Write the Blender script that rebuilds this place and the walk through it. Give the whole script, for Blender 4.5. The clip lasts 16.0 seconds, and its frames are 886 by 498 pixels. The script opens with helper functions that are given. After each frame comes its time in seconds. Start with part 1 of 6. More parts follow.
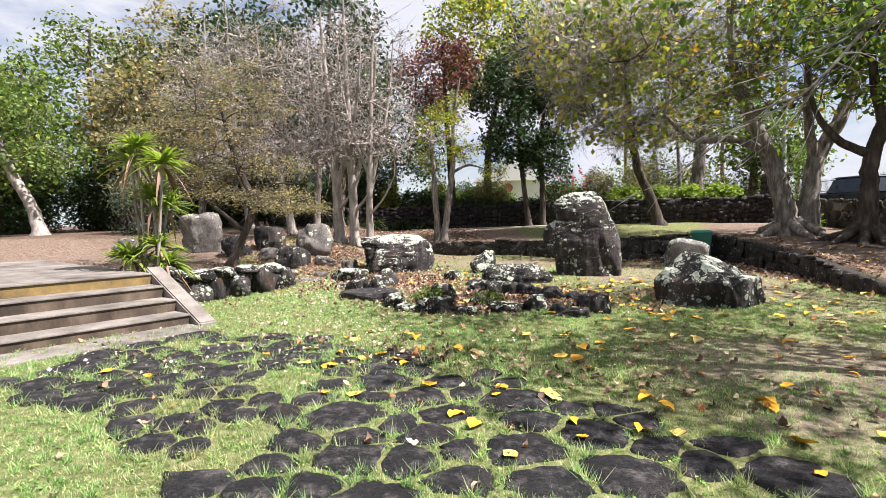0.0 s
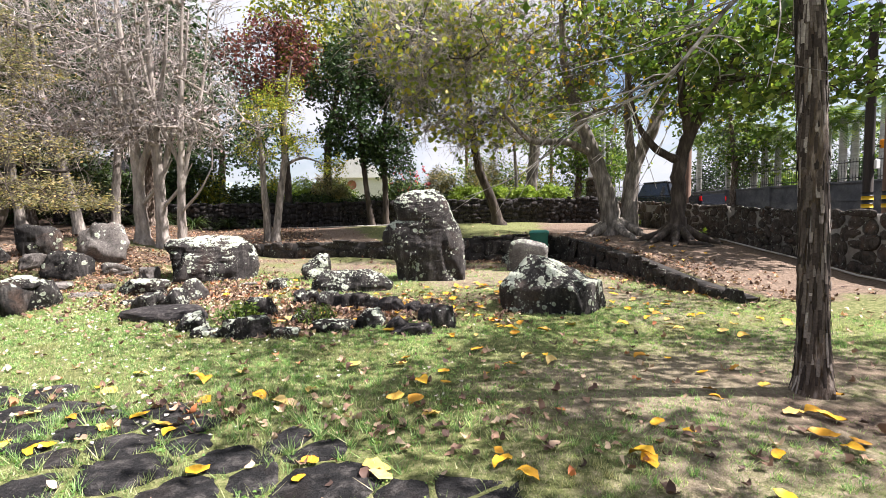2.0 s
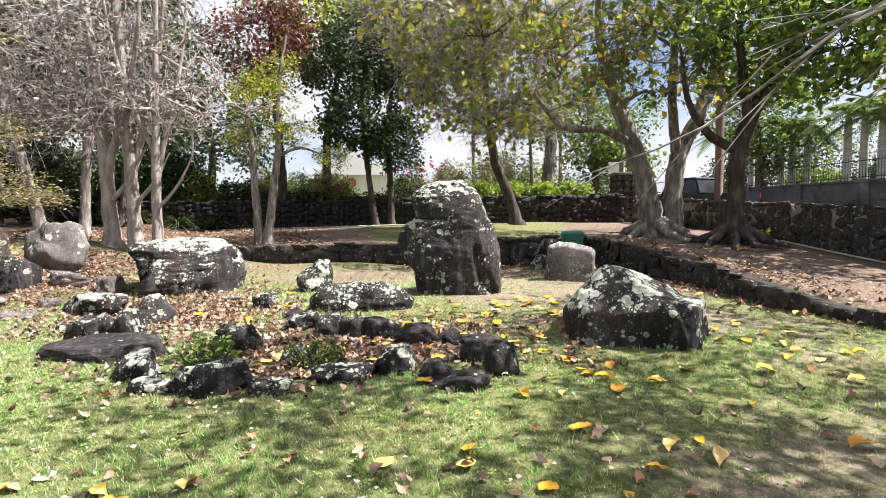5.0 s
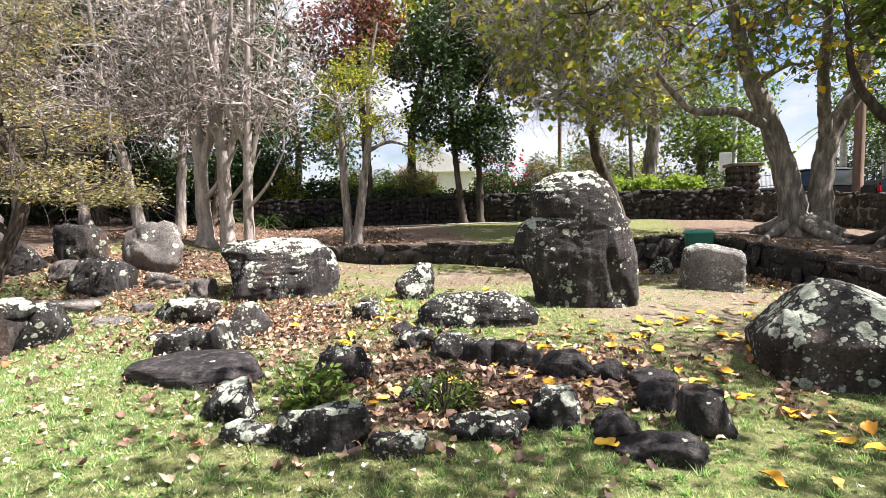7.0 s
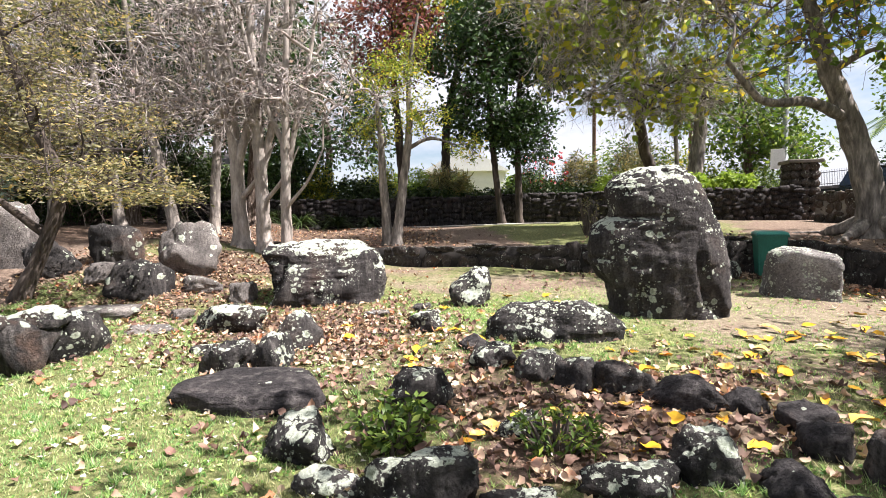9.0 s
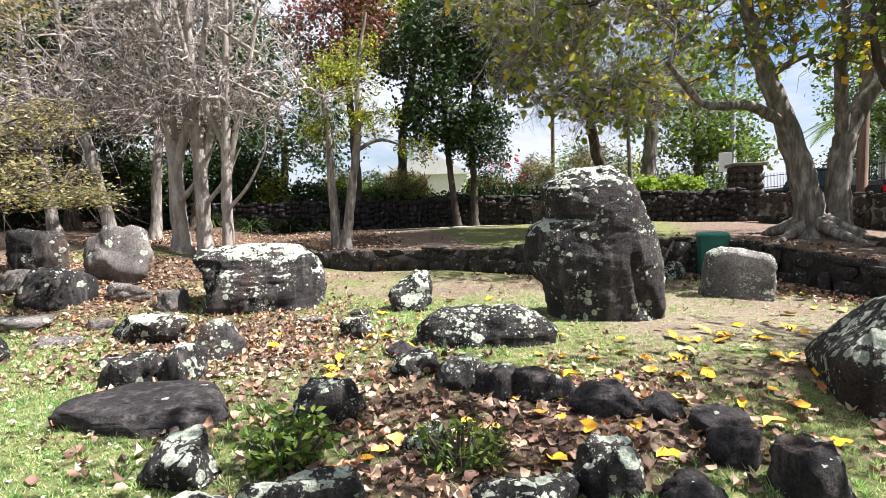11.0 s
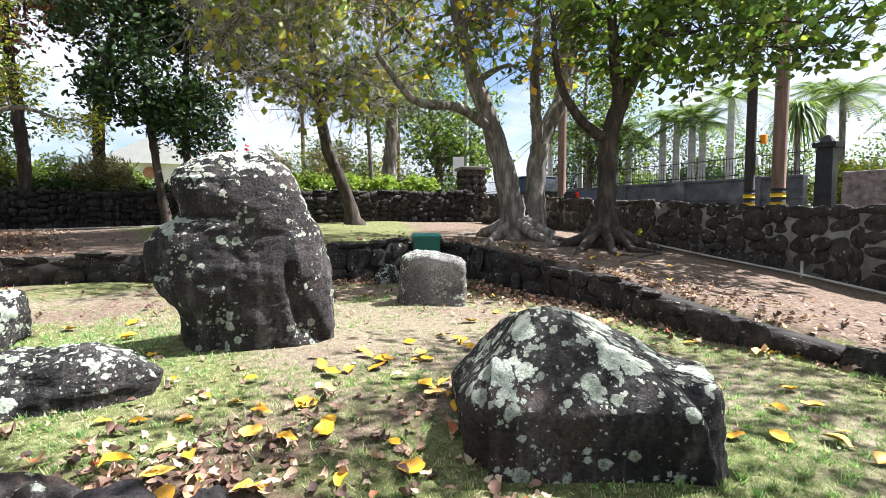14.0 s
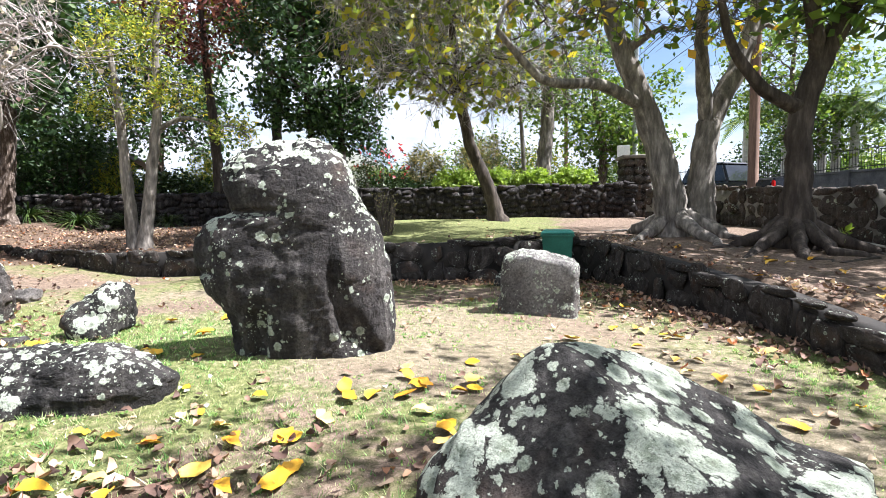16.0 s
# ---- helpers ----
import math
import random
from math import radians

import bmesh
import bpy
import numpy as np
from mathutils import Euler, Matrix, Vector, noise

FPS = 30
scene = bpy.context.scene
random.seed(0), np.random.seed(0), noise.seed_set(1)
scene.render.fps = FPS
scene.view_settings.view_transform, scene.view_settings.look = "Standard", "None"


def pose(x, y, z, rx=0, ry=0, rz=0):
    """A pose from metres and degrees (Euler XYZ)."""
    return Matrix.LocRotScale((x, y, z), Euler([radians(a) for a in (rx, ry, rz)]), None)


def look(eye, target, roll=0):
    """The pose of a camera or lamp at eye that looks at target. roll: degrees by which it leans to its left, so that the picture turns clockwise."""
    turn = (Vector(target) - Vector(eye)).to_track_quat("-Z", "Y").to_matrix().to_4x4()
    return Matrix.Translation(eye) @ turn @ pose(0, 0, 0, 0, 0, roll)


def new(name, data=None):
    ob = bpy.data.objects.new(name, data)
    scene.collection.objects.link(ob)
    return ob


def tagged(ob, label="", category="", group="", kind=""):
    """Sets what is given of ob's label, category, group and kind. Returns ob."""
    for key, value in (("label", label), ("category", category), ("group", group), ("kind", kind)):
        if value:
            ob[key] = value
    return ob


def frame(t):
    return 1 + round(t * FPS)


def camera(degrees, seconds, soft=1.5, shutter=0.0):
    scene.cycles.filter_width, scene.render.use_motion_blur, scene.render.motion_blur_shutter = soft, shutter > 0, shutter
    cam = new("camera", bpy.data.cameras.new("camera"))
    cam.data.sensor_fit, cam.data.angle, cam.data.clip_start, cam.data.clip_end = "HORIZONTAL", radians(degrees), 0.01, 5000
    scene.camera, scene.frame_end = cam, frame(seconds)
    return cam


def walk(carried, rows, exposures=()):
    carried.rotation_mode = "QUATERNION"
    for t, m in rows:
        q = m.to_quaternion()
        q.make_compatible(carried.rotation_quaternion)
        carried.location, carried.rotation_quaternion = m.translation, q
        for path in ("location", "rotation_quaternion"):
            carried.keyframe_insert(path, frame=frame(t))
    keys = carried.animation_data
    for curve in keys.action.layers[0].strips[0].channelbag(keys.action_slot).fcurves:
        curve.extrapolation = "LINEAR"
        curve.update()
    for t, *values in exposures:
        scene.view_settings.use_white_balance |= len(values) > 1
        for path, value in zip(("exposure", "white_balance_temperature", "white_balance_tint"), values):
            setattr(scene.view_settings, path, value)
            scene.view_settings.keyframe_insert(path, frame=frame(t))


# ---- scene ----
cam = camera(80.5, 16.0, soft=0.6)
METRES, EYE, TILT, LEAN, TURN = 9.9, 1.5, 0.0, 0.0, 0.0
ROWS = [
    (0.0, 0.0, 0.0, 0.0, -0.07, -3.34, 1.2),
    (0.5, 0.0149, 0.0272, 0.0028, -4.69, -3.51, 1.13),
    (1.0, 0.0237, 0.0609, 0.0017, -8.96, -3.68, 0.98),
    (1.5, 0.0301, 0.0929, 0.0024, -14.3, -3.72, 0.77),
    (2.0, 0.0405, 0.1304, 0.0021, -16.7, -3.82, 0.75),
    (2.5, 0.0482, 0.164, 0.0012, -17.6, -3.8, 0.7),
    (3.0, 0.0527, 0.2009, 0.001, -18.7, -3.81, 0.65),
    (5.5, 0.0479, 0.3971, -0.0023, -15.34, -3.86, 0.78),
    (6.0, 0.033, 0.4319, -0.0021, -11.95, -3.86, 0.88),
    (6.5, 0.0203, 0.4674, -0.0054, -10.47, -3.91, 0.94),
    (7.0, 0.0157, 0.4966, -0.0011, -8.98, -3.99, 1.02),
    (7.5, 0.0032, 0.5196, -0.0007, -8.12, -3.96, 1.01),
    (8.0, -0.0141, 0.5399, -0.0018, -8.0, -3.91, 0.99),
    (8.5, -0.0299, 0.5634, -0.0011, -6.51, -3.93, 1.04),
    (11.0, 0.0157, 0.5895, -0.0041, -10.17, -3.6, 1.29),
    (11.5, 0.0396, 0.6003, -0.0041, -23.92, -3.95, 0.68),
    (12.0, 0.0646, 0.6152, -0.0099, -32.27, -3.96, 0.3),
    (12.5, 0.1022, 0.6268, -0.007, -35.01, -4.1, 0.32),
    (13.0, 0.1309, 0.6423, -0.0081, -35.74, -4.15, 0.26),
    (13.5, 0.1599, 0.6617, -0.0056, -35.68, -4.17, 0.23),
    (14.0, 0.1886, 0.671, -0.0059, -34.76, -4.12, 0.32),
    (14.5, 0.2214, 0.6745, -0.0061, -31.57, -4.01, 0.54),
    (15.0, 0.2556, 0.6916, -0.0086, -27.89, -4.13, 0.62),
    (15.5, 0.2916, 0.7058, -0.0115, -23.63, -4.17, 0.74),
    (16.0, 0.326, 0.7174, -0.0121, -15.52, -4.22, 1.04),
]
walk(cam, [(t, pose(0, 0, EYE, TILT, LEAN, TURN) @ pose(METRES * x, METRES * y, METRES * z, 90 + pitch, roll, yaw)) for t, x, y, z, yaw, pitch, roll in ROWS],
     [(0.0, 1.45, 6350, 17), (2.5, 1.62, 6400, 17), (8.5, 1.68, 6400, 17), (11.0, 1.6, 6200, 15), (16.0, 1.93, 5950, 13)])

# ---- world, sun ----
SUN_DIR = Vector((0.62, -0.20, 0.92)).normalized()
world = bpy.data.worlds.new("world")
scene.world = world
world.use_nodes = True
wt = world.node_tree
wt.nodes.clear()
w_out = wt.nodes.new("ShaderNodeOutputWorld")
w_bg = wt.nodes.new("ShaderNodeBackground")
w_sky = wt.nodes.new("ShaderNodeTexSky")
w_sky.sky_type = "NISHITA"
w_sky.sun_disc = False
w_sky.sun_elevation = math.asin(SUN_DIR.z)
w_sky.sun_rotation = math.atan2(SUN_DIR.x, SUN_DIR.y)
w_tc = wt.nodes.new("ShaderNodeTexCoord")
w_map = wt.nodes.new("ShaderNodeMapping")
w_map.inputs["Scale"].default_value = (1.0, 1.0, 2.6)
w_n = wt.nodes.new("ShaderNodeTexNoise")
w_n.inputs["Scale"].default_value = 2.3
w_n.inputs["Detail"].default_value = 8
w_n.inputs["Roughness"].default_value = 0.6
w_r = wt.nodes.new("ShaderNodeValToRGB")
w_r.color_ramp.elements[0].position = 0.37
w_r.color_ramp.elements[1].position = 0.53
w_m = wt.nodes.new("ShaderNodeMixRGB")
w_m.inputs["Color2"].default_value = (6.3, 6.55, 6.9, 1)
wt.links.new(w_tc.outputs["Generated"], w_map.inputs["Vector"])
wt.links.new(w_map.outputs["Vector"], w_n.inputs["Vector"])
wt.links.new(w_n.outputs["Fac"], w_r.inputs["Fac"])
wt.links.new(w_r.outputs["Color"], w_m.inputs["Fac"])
wt.links.new(w_sky.outputs["Color"], w_m.inputs["Color1"])
wt.links.new(w_m.outputs["Color"], w_bg.inputs["Color"])
w_bg.inputs["Strength"].default_value = 0.05
wt.links.new(w_bg.outputs["Background"], w_out.inputs["Surface"])

sun_data = bpy.data.lights.new("sun", "SUN")
sun_data.energy = 5.0
sun_data.angle = radians(0.6)
sun_data.color = (1.0, 0.965, 0.91)
sun = new("sun", sun_data)
sun.matrix_world = look(SUN_DIR * 60, (0, 0, 0))


# ---- materials ----
def nodes_of(name, rough=0.9, spec=0.3):
    m = bpy.data.materials.new(name)
    m.use_nodes = True
    t = m.node_tree
    b = t.nodes["Principled BSDF"]
    b.inputs["Roughness"].default_value = rough
    b.inputs["Specular IOR Level"].default_value = spec
    return m, t, b


def tex_noise(t, scale, detail=6, rough=0.6, vec=None, dist=0.0):
    n = t.nodes.new("ShaderNodeTexNoise")
    n.inputs["Scale"].default_value = scale
    n.inputs["Detail"].default_value = detail
    n.inputs["Roughness"].default_value = rough
    n.inputs["Distortion"].default_value = dist
    if vec is None:
        c = t.nodes.new("ShaderNodeTexCoord")
        vec = c.outputs["Object"]
    t.links.new(vec, n.inputs["Vector"])
    return n.outputs["Fac"]


def ramp(t, fac, stops):
    r = t.nodes.new("ShaderNodeValToRGB")
    e = r.color_ramp.elements
    while len(e) < len(stops):
        e.new(0.5)
    for k, (p, c) in zip(e, stops):
        k.position = p
        k.color = (*c, 1) if len(c) == 3 else c
    t.links.new(fac, r.inputs["Fac"])
    return r.outputs["Color"]


def mixed(t, fac, a, b, mode="MIX"):
    m = t.nodes.new("ShaderNodeMixRGB")
    m.blend_type = mode
    for s, v in (("Fac", fac), ("Color1", a), ("Color2", b)):
        if isinstance(v, (int, float)):
            m.inputs[s].default_value = v
        elif isinstance(v, tuple):
            m.inputs[s].default_value = (*v, 1)
        else:
            t.links.new(v, m.inputs[s])
    return m.outputs["Color"]


def maths(t, op, a, b=0.0, c=None):
    m = t.nodes.new("ShaderNodeMath")
    m.operation = op
    m.use_clamp = False
    for i, v in enumerate((a, b) if c is None else (a, b, c)):
        if isinstance(v, (int, float)):
            m.inputs[i].default_value = v
        else:
            t.links.new(v, m.inputs[i])
    return m.outputs[0]


def bump(t, b, height, strength=0.5, dist=0.02):
    n = t.nodes.new("ShaderNodeBump")
    n.inputs["Strength"].default_value = strength
    n.inputs["Distance"].default_value = dist
    t.links.new(height, n.inputs["Height"])
    t.links.new(n.outputs["Normal"], b.inputs["Normal"])


def plain(name, stops, scale=6.0, rough=0.85, bump_s=0.3, bump_d=0.01, fine=60.0, spec=0.3, metal=0.0, stretch=None):
    """A surface with two scales of variation: broad tones by the ramp, fine grain as relief and tint."""
    m, t, b = nodes_of(name, rough, spec)
    vec = None
    if stretch:
        c = t.nodes.new("ShaderNodeTexCoord")
        mp = t.nodes.new("ShaderNodeMapping")
        mp.inputs["Scale"].default_value = stretch
        t.links.new(c.outputs["Object"], mp.inputs["Vector"])
        vec = mp.outputs["Vector"]
    n1 = tex_noise(t, scale, 6, 0.6, vec)
    n2 = tex_noise(t, fine, 4, 0.6, vec)
    col = ramp(t, n1, stops)
    g = ramp(t, n2, [(0.25, (0.55, 0.55, 0.55)), (0.75, (1.3, 1.3, 1.3))])
    col = mixed(t, 0.6, col, g, "MULTIPLY")
    t.links.new(col, b.inputs["Base Color"])
    b.inputs["Metallic"].default_value = metal
    if bump_s:
        bump(t, b, maths(t, "ADD", maths(t, "MULTIPLY", n1, 0.7), n2), bump_s, bump_d)
    return m


def leaf_mat(name, stops, rough=0.5, translucent=0.35):
    """Foliage: a tone for every leaf, with light that passes through it."""
    m, t, b = nodes_of(name, rough, 0.35)
    g = t.nodes.new("ShaderNodeNewGeometry")
    col = ramp(t, g.outputs["Random Per Island"], stops)
    n = tex_noise(t, 0.9, 3, 0.5)
    col = mixed(t, 0.55, col, ramp(t, n, [(0.3, (0.55, 0.6, 0.5)), (0.7, (1.35, 1.3, 1.15))]), "MULTIPLY")
    t.links.new(col, b.inputs["Base Color"])
    tr = t.nodes.new("ShaderNodeBsdfTranslucent")
    t.links.new(mixed(t, 1.0, col, (1.4, 1.5, 0.95), "MULTIPLY"), tr.inputs["Color"])
    mx = t.nodes.new("ShaderNodeMixShader")
    mx.inputs["Fac"].default_value = translucent
    t.links.new(b.outputs["BSDF"], mx.inputs[1])
    t.links.new(tr.outputs["BSDF"], mx.inputs[2])
    t.links.new(mx.outputs["Shader"], t.nodes["Material Output"].inputs["Surface"])
    return m


def lava_mat(name, lichen, base=((0.008, 0.0075, 0.0075), (0.032, 0.029, 0.028), (0.09, 0.08, 0.074)), big=7.0, brown=0.3, cap=0.42):
    """Dark pitted lava rock with rosettes of pale crustose lichen, thickest on faces that look up."""
    m, t, b = nodes_of(name, 0.92, 0.25)
    c = t.nodes.new("ShaderNodeTexCoord")
    o = t.nodes.new("ShaderNodeObjectInfo")
    shift = t.nodes.new("ShaderNodeVectorMath")
    shift.operation = "MULTIPLY_ADD"
    cmb = t.nodes.new("ShaderNodeCombineXYZ")
    for k in range(3):
        t.links.new(o.outputs["Random"], cmb.inputs[k])
    t.links.new(cmb.outputs[0], shift.inputs[0])
    shift.inputs[1].default_value = (13.0, 7.0, 5.0)
    t.links.new(c.outputs["Object"], shift.inputs[2])
    v = shift.outputs[0]
    n1 = tex_noise(t, 2.2, 7, 0.65, v)
    n2 = tex_noise(t, 38.0, 6, 0.7, v)
    col = ramp(t, n1, [(0.28, base[0]), (0.5, base[1]), (0.78, base[2])])
    # rain streaks running down
    mp = t.nodes.new("ShaderNodeMapping")
    mp.inputs["Scale"].default_value = (9.0, 9.0, 0.8)
    t.links.new(v, mp.inputs["Vector"])
    streak = tex_noise(t, 1.0, 5, 0.6, mp.outputs["Vector"])
    col = mixed(t, ramp(t, streak, [(0.50, (0, 0, 0)), (0.70, (0.5, 0.5, 0.5))]), col, (0.15, 0.135, 0.125))
    rust = tex_noise(t, 1.4, 5, 0.6, v, 0.5)
    col = mixed(t, ramp(t, rust, [(0.55, (0, 0, 0)), (0.75, (brown,) * 3)]), col, (0.13, 0.075, 0.05))
    col = mixed(t, 0.7, col, ramp(t, n2, [(0.32, (0.12, 0.12, 0.12)), (0.66, (1.9, 1.9, 1.9))]), "MULTIPLY")
    # lichen
    geo = t.nodes.new("ShaderNodeNewGeometry")
    sep = t.nodes.new("ShaderNodeSeparateXYZ")
    t.links.new(geo.outputs["Normal"], sep.inputs[0])
    nz = maths(t, "MAXIMUM", sep.outputs["Z"], 0.0)
    up = maths(t, "MULTIPLY_ADD", maths(t, "POWER", nz, 1.4), cap, lichen)
    warp = t.nodes.new("ShaderNodeTexNoise")
    warp.inputs["Scale"].default_value = 34.0
    warp.inputs["Detail"].default_value = 4
    warp.inputs["Roughness"].default_value = 0.7
    t.links.new(v, warp.inputs["Vector"])
    wv = t.nodes.new("ShaderNodeVectorMath")
    wv.operation = "MULTIPLY_ADD"
    t.links.new(warp.outputs["Color"], wv.inputs[0])
    wv.inputs[1].default_value = (0.055, 0.055, 0.055)
    t.links.new(v, wv.inputs[2])
    ln = tex_noise(t, 70.0, 5, 0.75, v)
    mask, rim = None, None
    for sc, gain, reach in ((big, 1.0, 0.50), (big * 2.1, 0.75, 0.46), (big * 4.6, 0.55, 0.42)):
        vo = t.nodes.new("ShaderNodeTexVoronoi")
        vo.inputs["Scale"].default_value = sc
        vo.inputs["Randomness"].default_value = 1.0
        t.links.new(wv.outputs[0], vo.inputs["Vector"])
        cell = t.nodes.new("ShaderNodeSeparateColor")
        t.links.new(vo.outputs["Color"], cell.inputs[0])
        patch = tex_noise(t, 3.1, 3, 0.5, vo.outputs["Position"])
        here = maths(t, "MULTIPLY", maths(t, "MULTIPLY_ADD", maths(t, "SUBTRACT", patch, 0.5), 3.8, up), gain)
        lim = maths(t, "MULTIPLY", maths(t, "MULTIPLY_ADD", cell.outputs[1], 0.5, 0.5), reach)
        lim = maths(t, "MULTIPLY_ADD", maths(t, "MAXIMUM", maths(t, "SUBTRACT", here, 0.75), 0.0), 0.5, lim)
        grown = maths(t, "MULTIPLY", maths(t, "GREATER_THAN", here, cell.outputs[0]), lim)
        d = maths(t, "SUBTRACT", grown, vo.outputs["Distance"])
        one = maths(t, "MINIMUM", maths(t, "MAXIMUM", maths(t, "MULTIPLY", d, 16.0), 0.0), 1.0)
        edge = maths(t, "MINIMUM", maths(t, "MAXIMUM", maths(t, "DIVIDE", vo.outputs["Distance"], 0.42), 0.0), 1.0)
        mask = one if mask is None else maths(t, "MAXIMUM", mask, one)
        rim = edge if rim is None else maths(t, "MAXIMUM", rim, maths(t, "MULTIPLY", one, edge))
    mask = maths(t, "MULTIPLY", mask, ramp(t, ln, [(0.28, (0.15, 0.15, 0.15)), (0.42, (1, 1, 1))]))
    lcol = ramp(t, rim, [(0.1, (0.22, 0.24, 0.185)), (0.45, (0.34, 0.38, 0.30)), (0.85, (0.52, 0.555, 0.47))])
    lcol = mixed(t, 0.75, lcol, ramp(t, ln, [(0.3, (0.45, 0.46, 0.42)), (0.6, (1.2, 1.2, 1.15))]), "MULTIPLY")
    t.links.new(mixed(t, mask, col, lcol), b.inputs["Base Color"])
    h = maths(t, "ADD", maths(t, "MULTIPLY", n2, 0.8), maths(t, "MULTIPLY", mask, maths(t, "MULTIPLY_ADD", ln, 0.5, 0.15)))
    bump(t, b, maths(t, "ADD", h, maths(t, "MULTIPLY", n1, 1.5)), 1.0, 0.045)
    return m


DARK_LAVA = ((0.006, 0.0056, 0.0056), (0.022, 0.020, 0.019), (0.075, 0.067, 0.062))
M_LAVA = lava_mat("lava_lichen", 0.13, DARK_LAVA, big=11.0, cap=0.75)
M_LAVA_CAPPED = lava_mat("lava_capped_with_lichen", 0.03, ((0.010, 0.009, 0.009), (0.032, 0.028, 0.027), (0.10, 0.088, 0.08)), big=9.0, cap=1.6)
M_LAVA_ROSETTES = lava_mat("lava_with_lichen_rosettes", 0.30, DARK_LAVA, big=8.0, cap=0.8)
M_LAVA_FEW = lava_mat("lava_sparse_lichen", -0.12, DARK_LAVA, brown=0.7, cap=0.35)
M_LAVA_MUCH = lava_mat("lava_thick_lichen", 0.26, DARK_LAVA, big=10.0, cap=0.95)
M_LAVA_BARE = lava_mat("lava_bare", -0.6, base=((0.010, 0.009, 0.010), (0.026, 0.023, 0.023), (0.065, 0.056, 0.055)), cap=0.3)
M_LAVA_GREY = lava_mat("lava_grey", -0.10, base=((0.045, 0.041, 0.038), (0.13, 0.116, 0.106), (0.27, 0.245, 0.222)), cap=0.35)
M_LAVA_PALE = lava_mat("lava_pale_faced", 0.28, base=((0.03, 0.028, 0.026), (0.13, 0.12, 0.112), (0.34, 0.32, 0.30)), big=12.0, cap=0.7)
M_WALL_STONE = lava_mat("wall_stone", -0.25, base=((0.02, 0.018, 0.016), (0.06, 0.05, 0.043), (0.13, 0.105, 0.09)), brown=0.7, cap=0.2)
M_WALL_CORE = plain("wall_core", [(0.3, (0.012, 0.011, 0.01)), (0.7, (0.035, 0.03, 0.026))], 5, 0.95)
M_MORTAR = plain("mortar", [(0.3, (0.13, 0.12, 0.105)), (0.7, (0.30, 0.28, 0.25))], 4, 0.95)
M_CONCRETE = plain("concrete", [(0.3, (0.07, 0.06, 0.05)), (0.5, (0.165, 0.146, 0.126)), (0.75, (0.28, 0.25, 0.22))], 2.2, 0.9, 0.35, 0.008, 45)
M_RISER = plain("brown_concrete", [(0.25, (0.022, 0.017, 0.013)), (0.5, (0.07, 0.052, 0.037)), (0.75, (0.16, 0.12, 0.085))], 2.6, 0.92, 0.35, 0.008, 40, stretch=(1, 1, 0.5))
M_OCHRE = plain("ochre_stain", [(0.3, (0.07, 0.05, 0.03)), (0.6, (0.22, 0.15, 0.055)), (0.8, (0.30, 0.23, 0.13))], 2.0, 0.92)
BARK = (1, 1, 0.22)
M_BARK_GREY = plain("bark_grey", [(0.28, (0.06, 0.052, 0.045)), (0.5, (0.17, 0.15, 0.13)), (0.72, (0.42, 0.37, 0.32))], 9, 0.95, 0.7, 0.02, 35, stretch=BARK)
M_BARK_DARK = plain("bark_dark", [(0.28, (0.016, 0.013, 0.011)), (0.5, (0.055, 0.043, 0.035)), (0.78, (0.15, 0.12, 0.10))], 7, 0.95, 0.8, 0.02, 35, stretch=BARK)
M_BARK_BROWN = plain("bark_brown", [(0.28, (0.035, 0.026, 0.02)), (0.5, (0.11, 0.08, 0.06)), (0.72, (0.36, 0.30, 0.26))], 22, 0.95, 1.0, 0.04, 70, stretch=(1, 1, 0.2))
M_BARK_PALE = plain("bark_pale", [(0.28, (0.13, 0.115, 0.10)), (0.5, (0.30, 0.26, 0.23)), (0.75, (0.50, 0.45, 0.40))], 7, 0.95, 0.6, 0.02, 35, stretch=BARK)
M_TWIG_PALE = plain("twig_pale", [(0.36, (0.06, 0.05, 0.045)), (0.5, (0.29, 0.255, 0.235)), (0.64, (0.66, 0.60, 0.56))], 5, 0.9, 0)
M_TWIG_DARK = plain("twig_dark", [(0.3, (0.05, 0.04, 0.035)), (0.7, (0.15, 0.12, 0.10))], 3, 0.9, 0)
L_GREEN = leaf_mat("leaf_green", [(0.0, (0.035, 0.07, 0.016)), (0.6, (0.10, 0.165, 0.03)), (1.0, (0.25, 0.30, 0.06))])
L_YGREEN = leaf_mat("leaf_yellow_green", [(0.0, (0.08, 0.12, 0.02)), (0.5, (0.22, 0.27, 0.04)), (0.85, (0.42, 0.40, 0.05)), (1.0, (0.66, 0.46, 0.04))])
L_ALMOND = leaf_mat("leaf_broad", [(0.0, (0.05, 0.09, 0.018)), (0.45, (0.13, 0.20, 0.03)), (0.78, (0.28, 0.32, 0.045)), (0.92, (0.64, 0.46, 0.04)), (1.0, (0.50, 0.25, 0.03))])
L_DARK = leaf_mat("leaf_dark", [(0.0, (0.012, 0.03, 0.010)), (0.7, (0.03, 0.065, 0.018)), (1.0, (0.07, 0.12, 0.03))], translucent=0.2)
L_OLIVE = leaf_mat("leaf_olive", [(0.0, (0.10, 0.10, 0.055)), (0.5, (0.22, 0.205, 0.115)), (0.8, (0.36, 0.31, 0.17)), (1.0, (0.42, 0.28, 0.10))])
L_PINK = leaf_mat("leaf_pink_dry", [(0.0, (0.05, 0.035, 0.03)), (0.45, (0.20, 0.155, 0.145)), (0.8, (0.66, 0.60, 0.60)), (1.0, (0.66, 0.44, 0.52))], translucent=0.3)
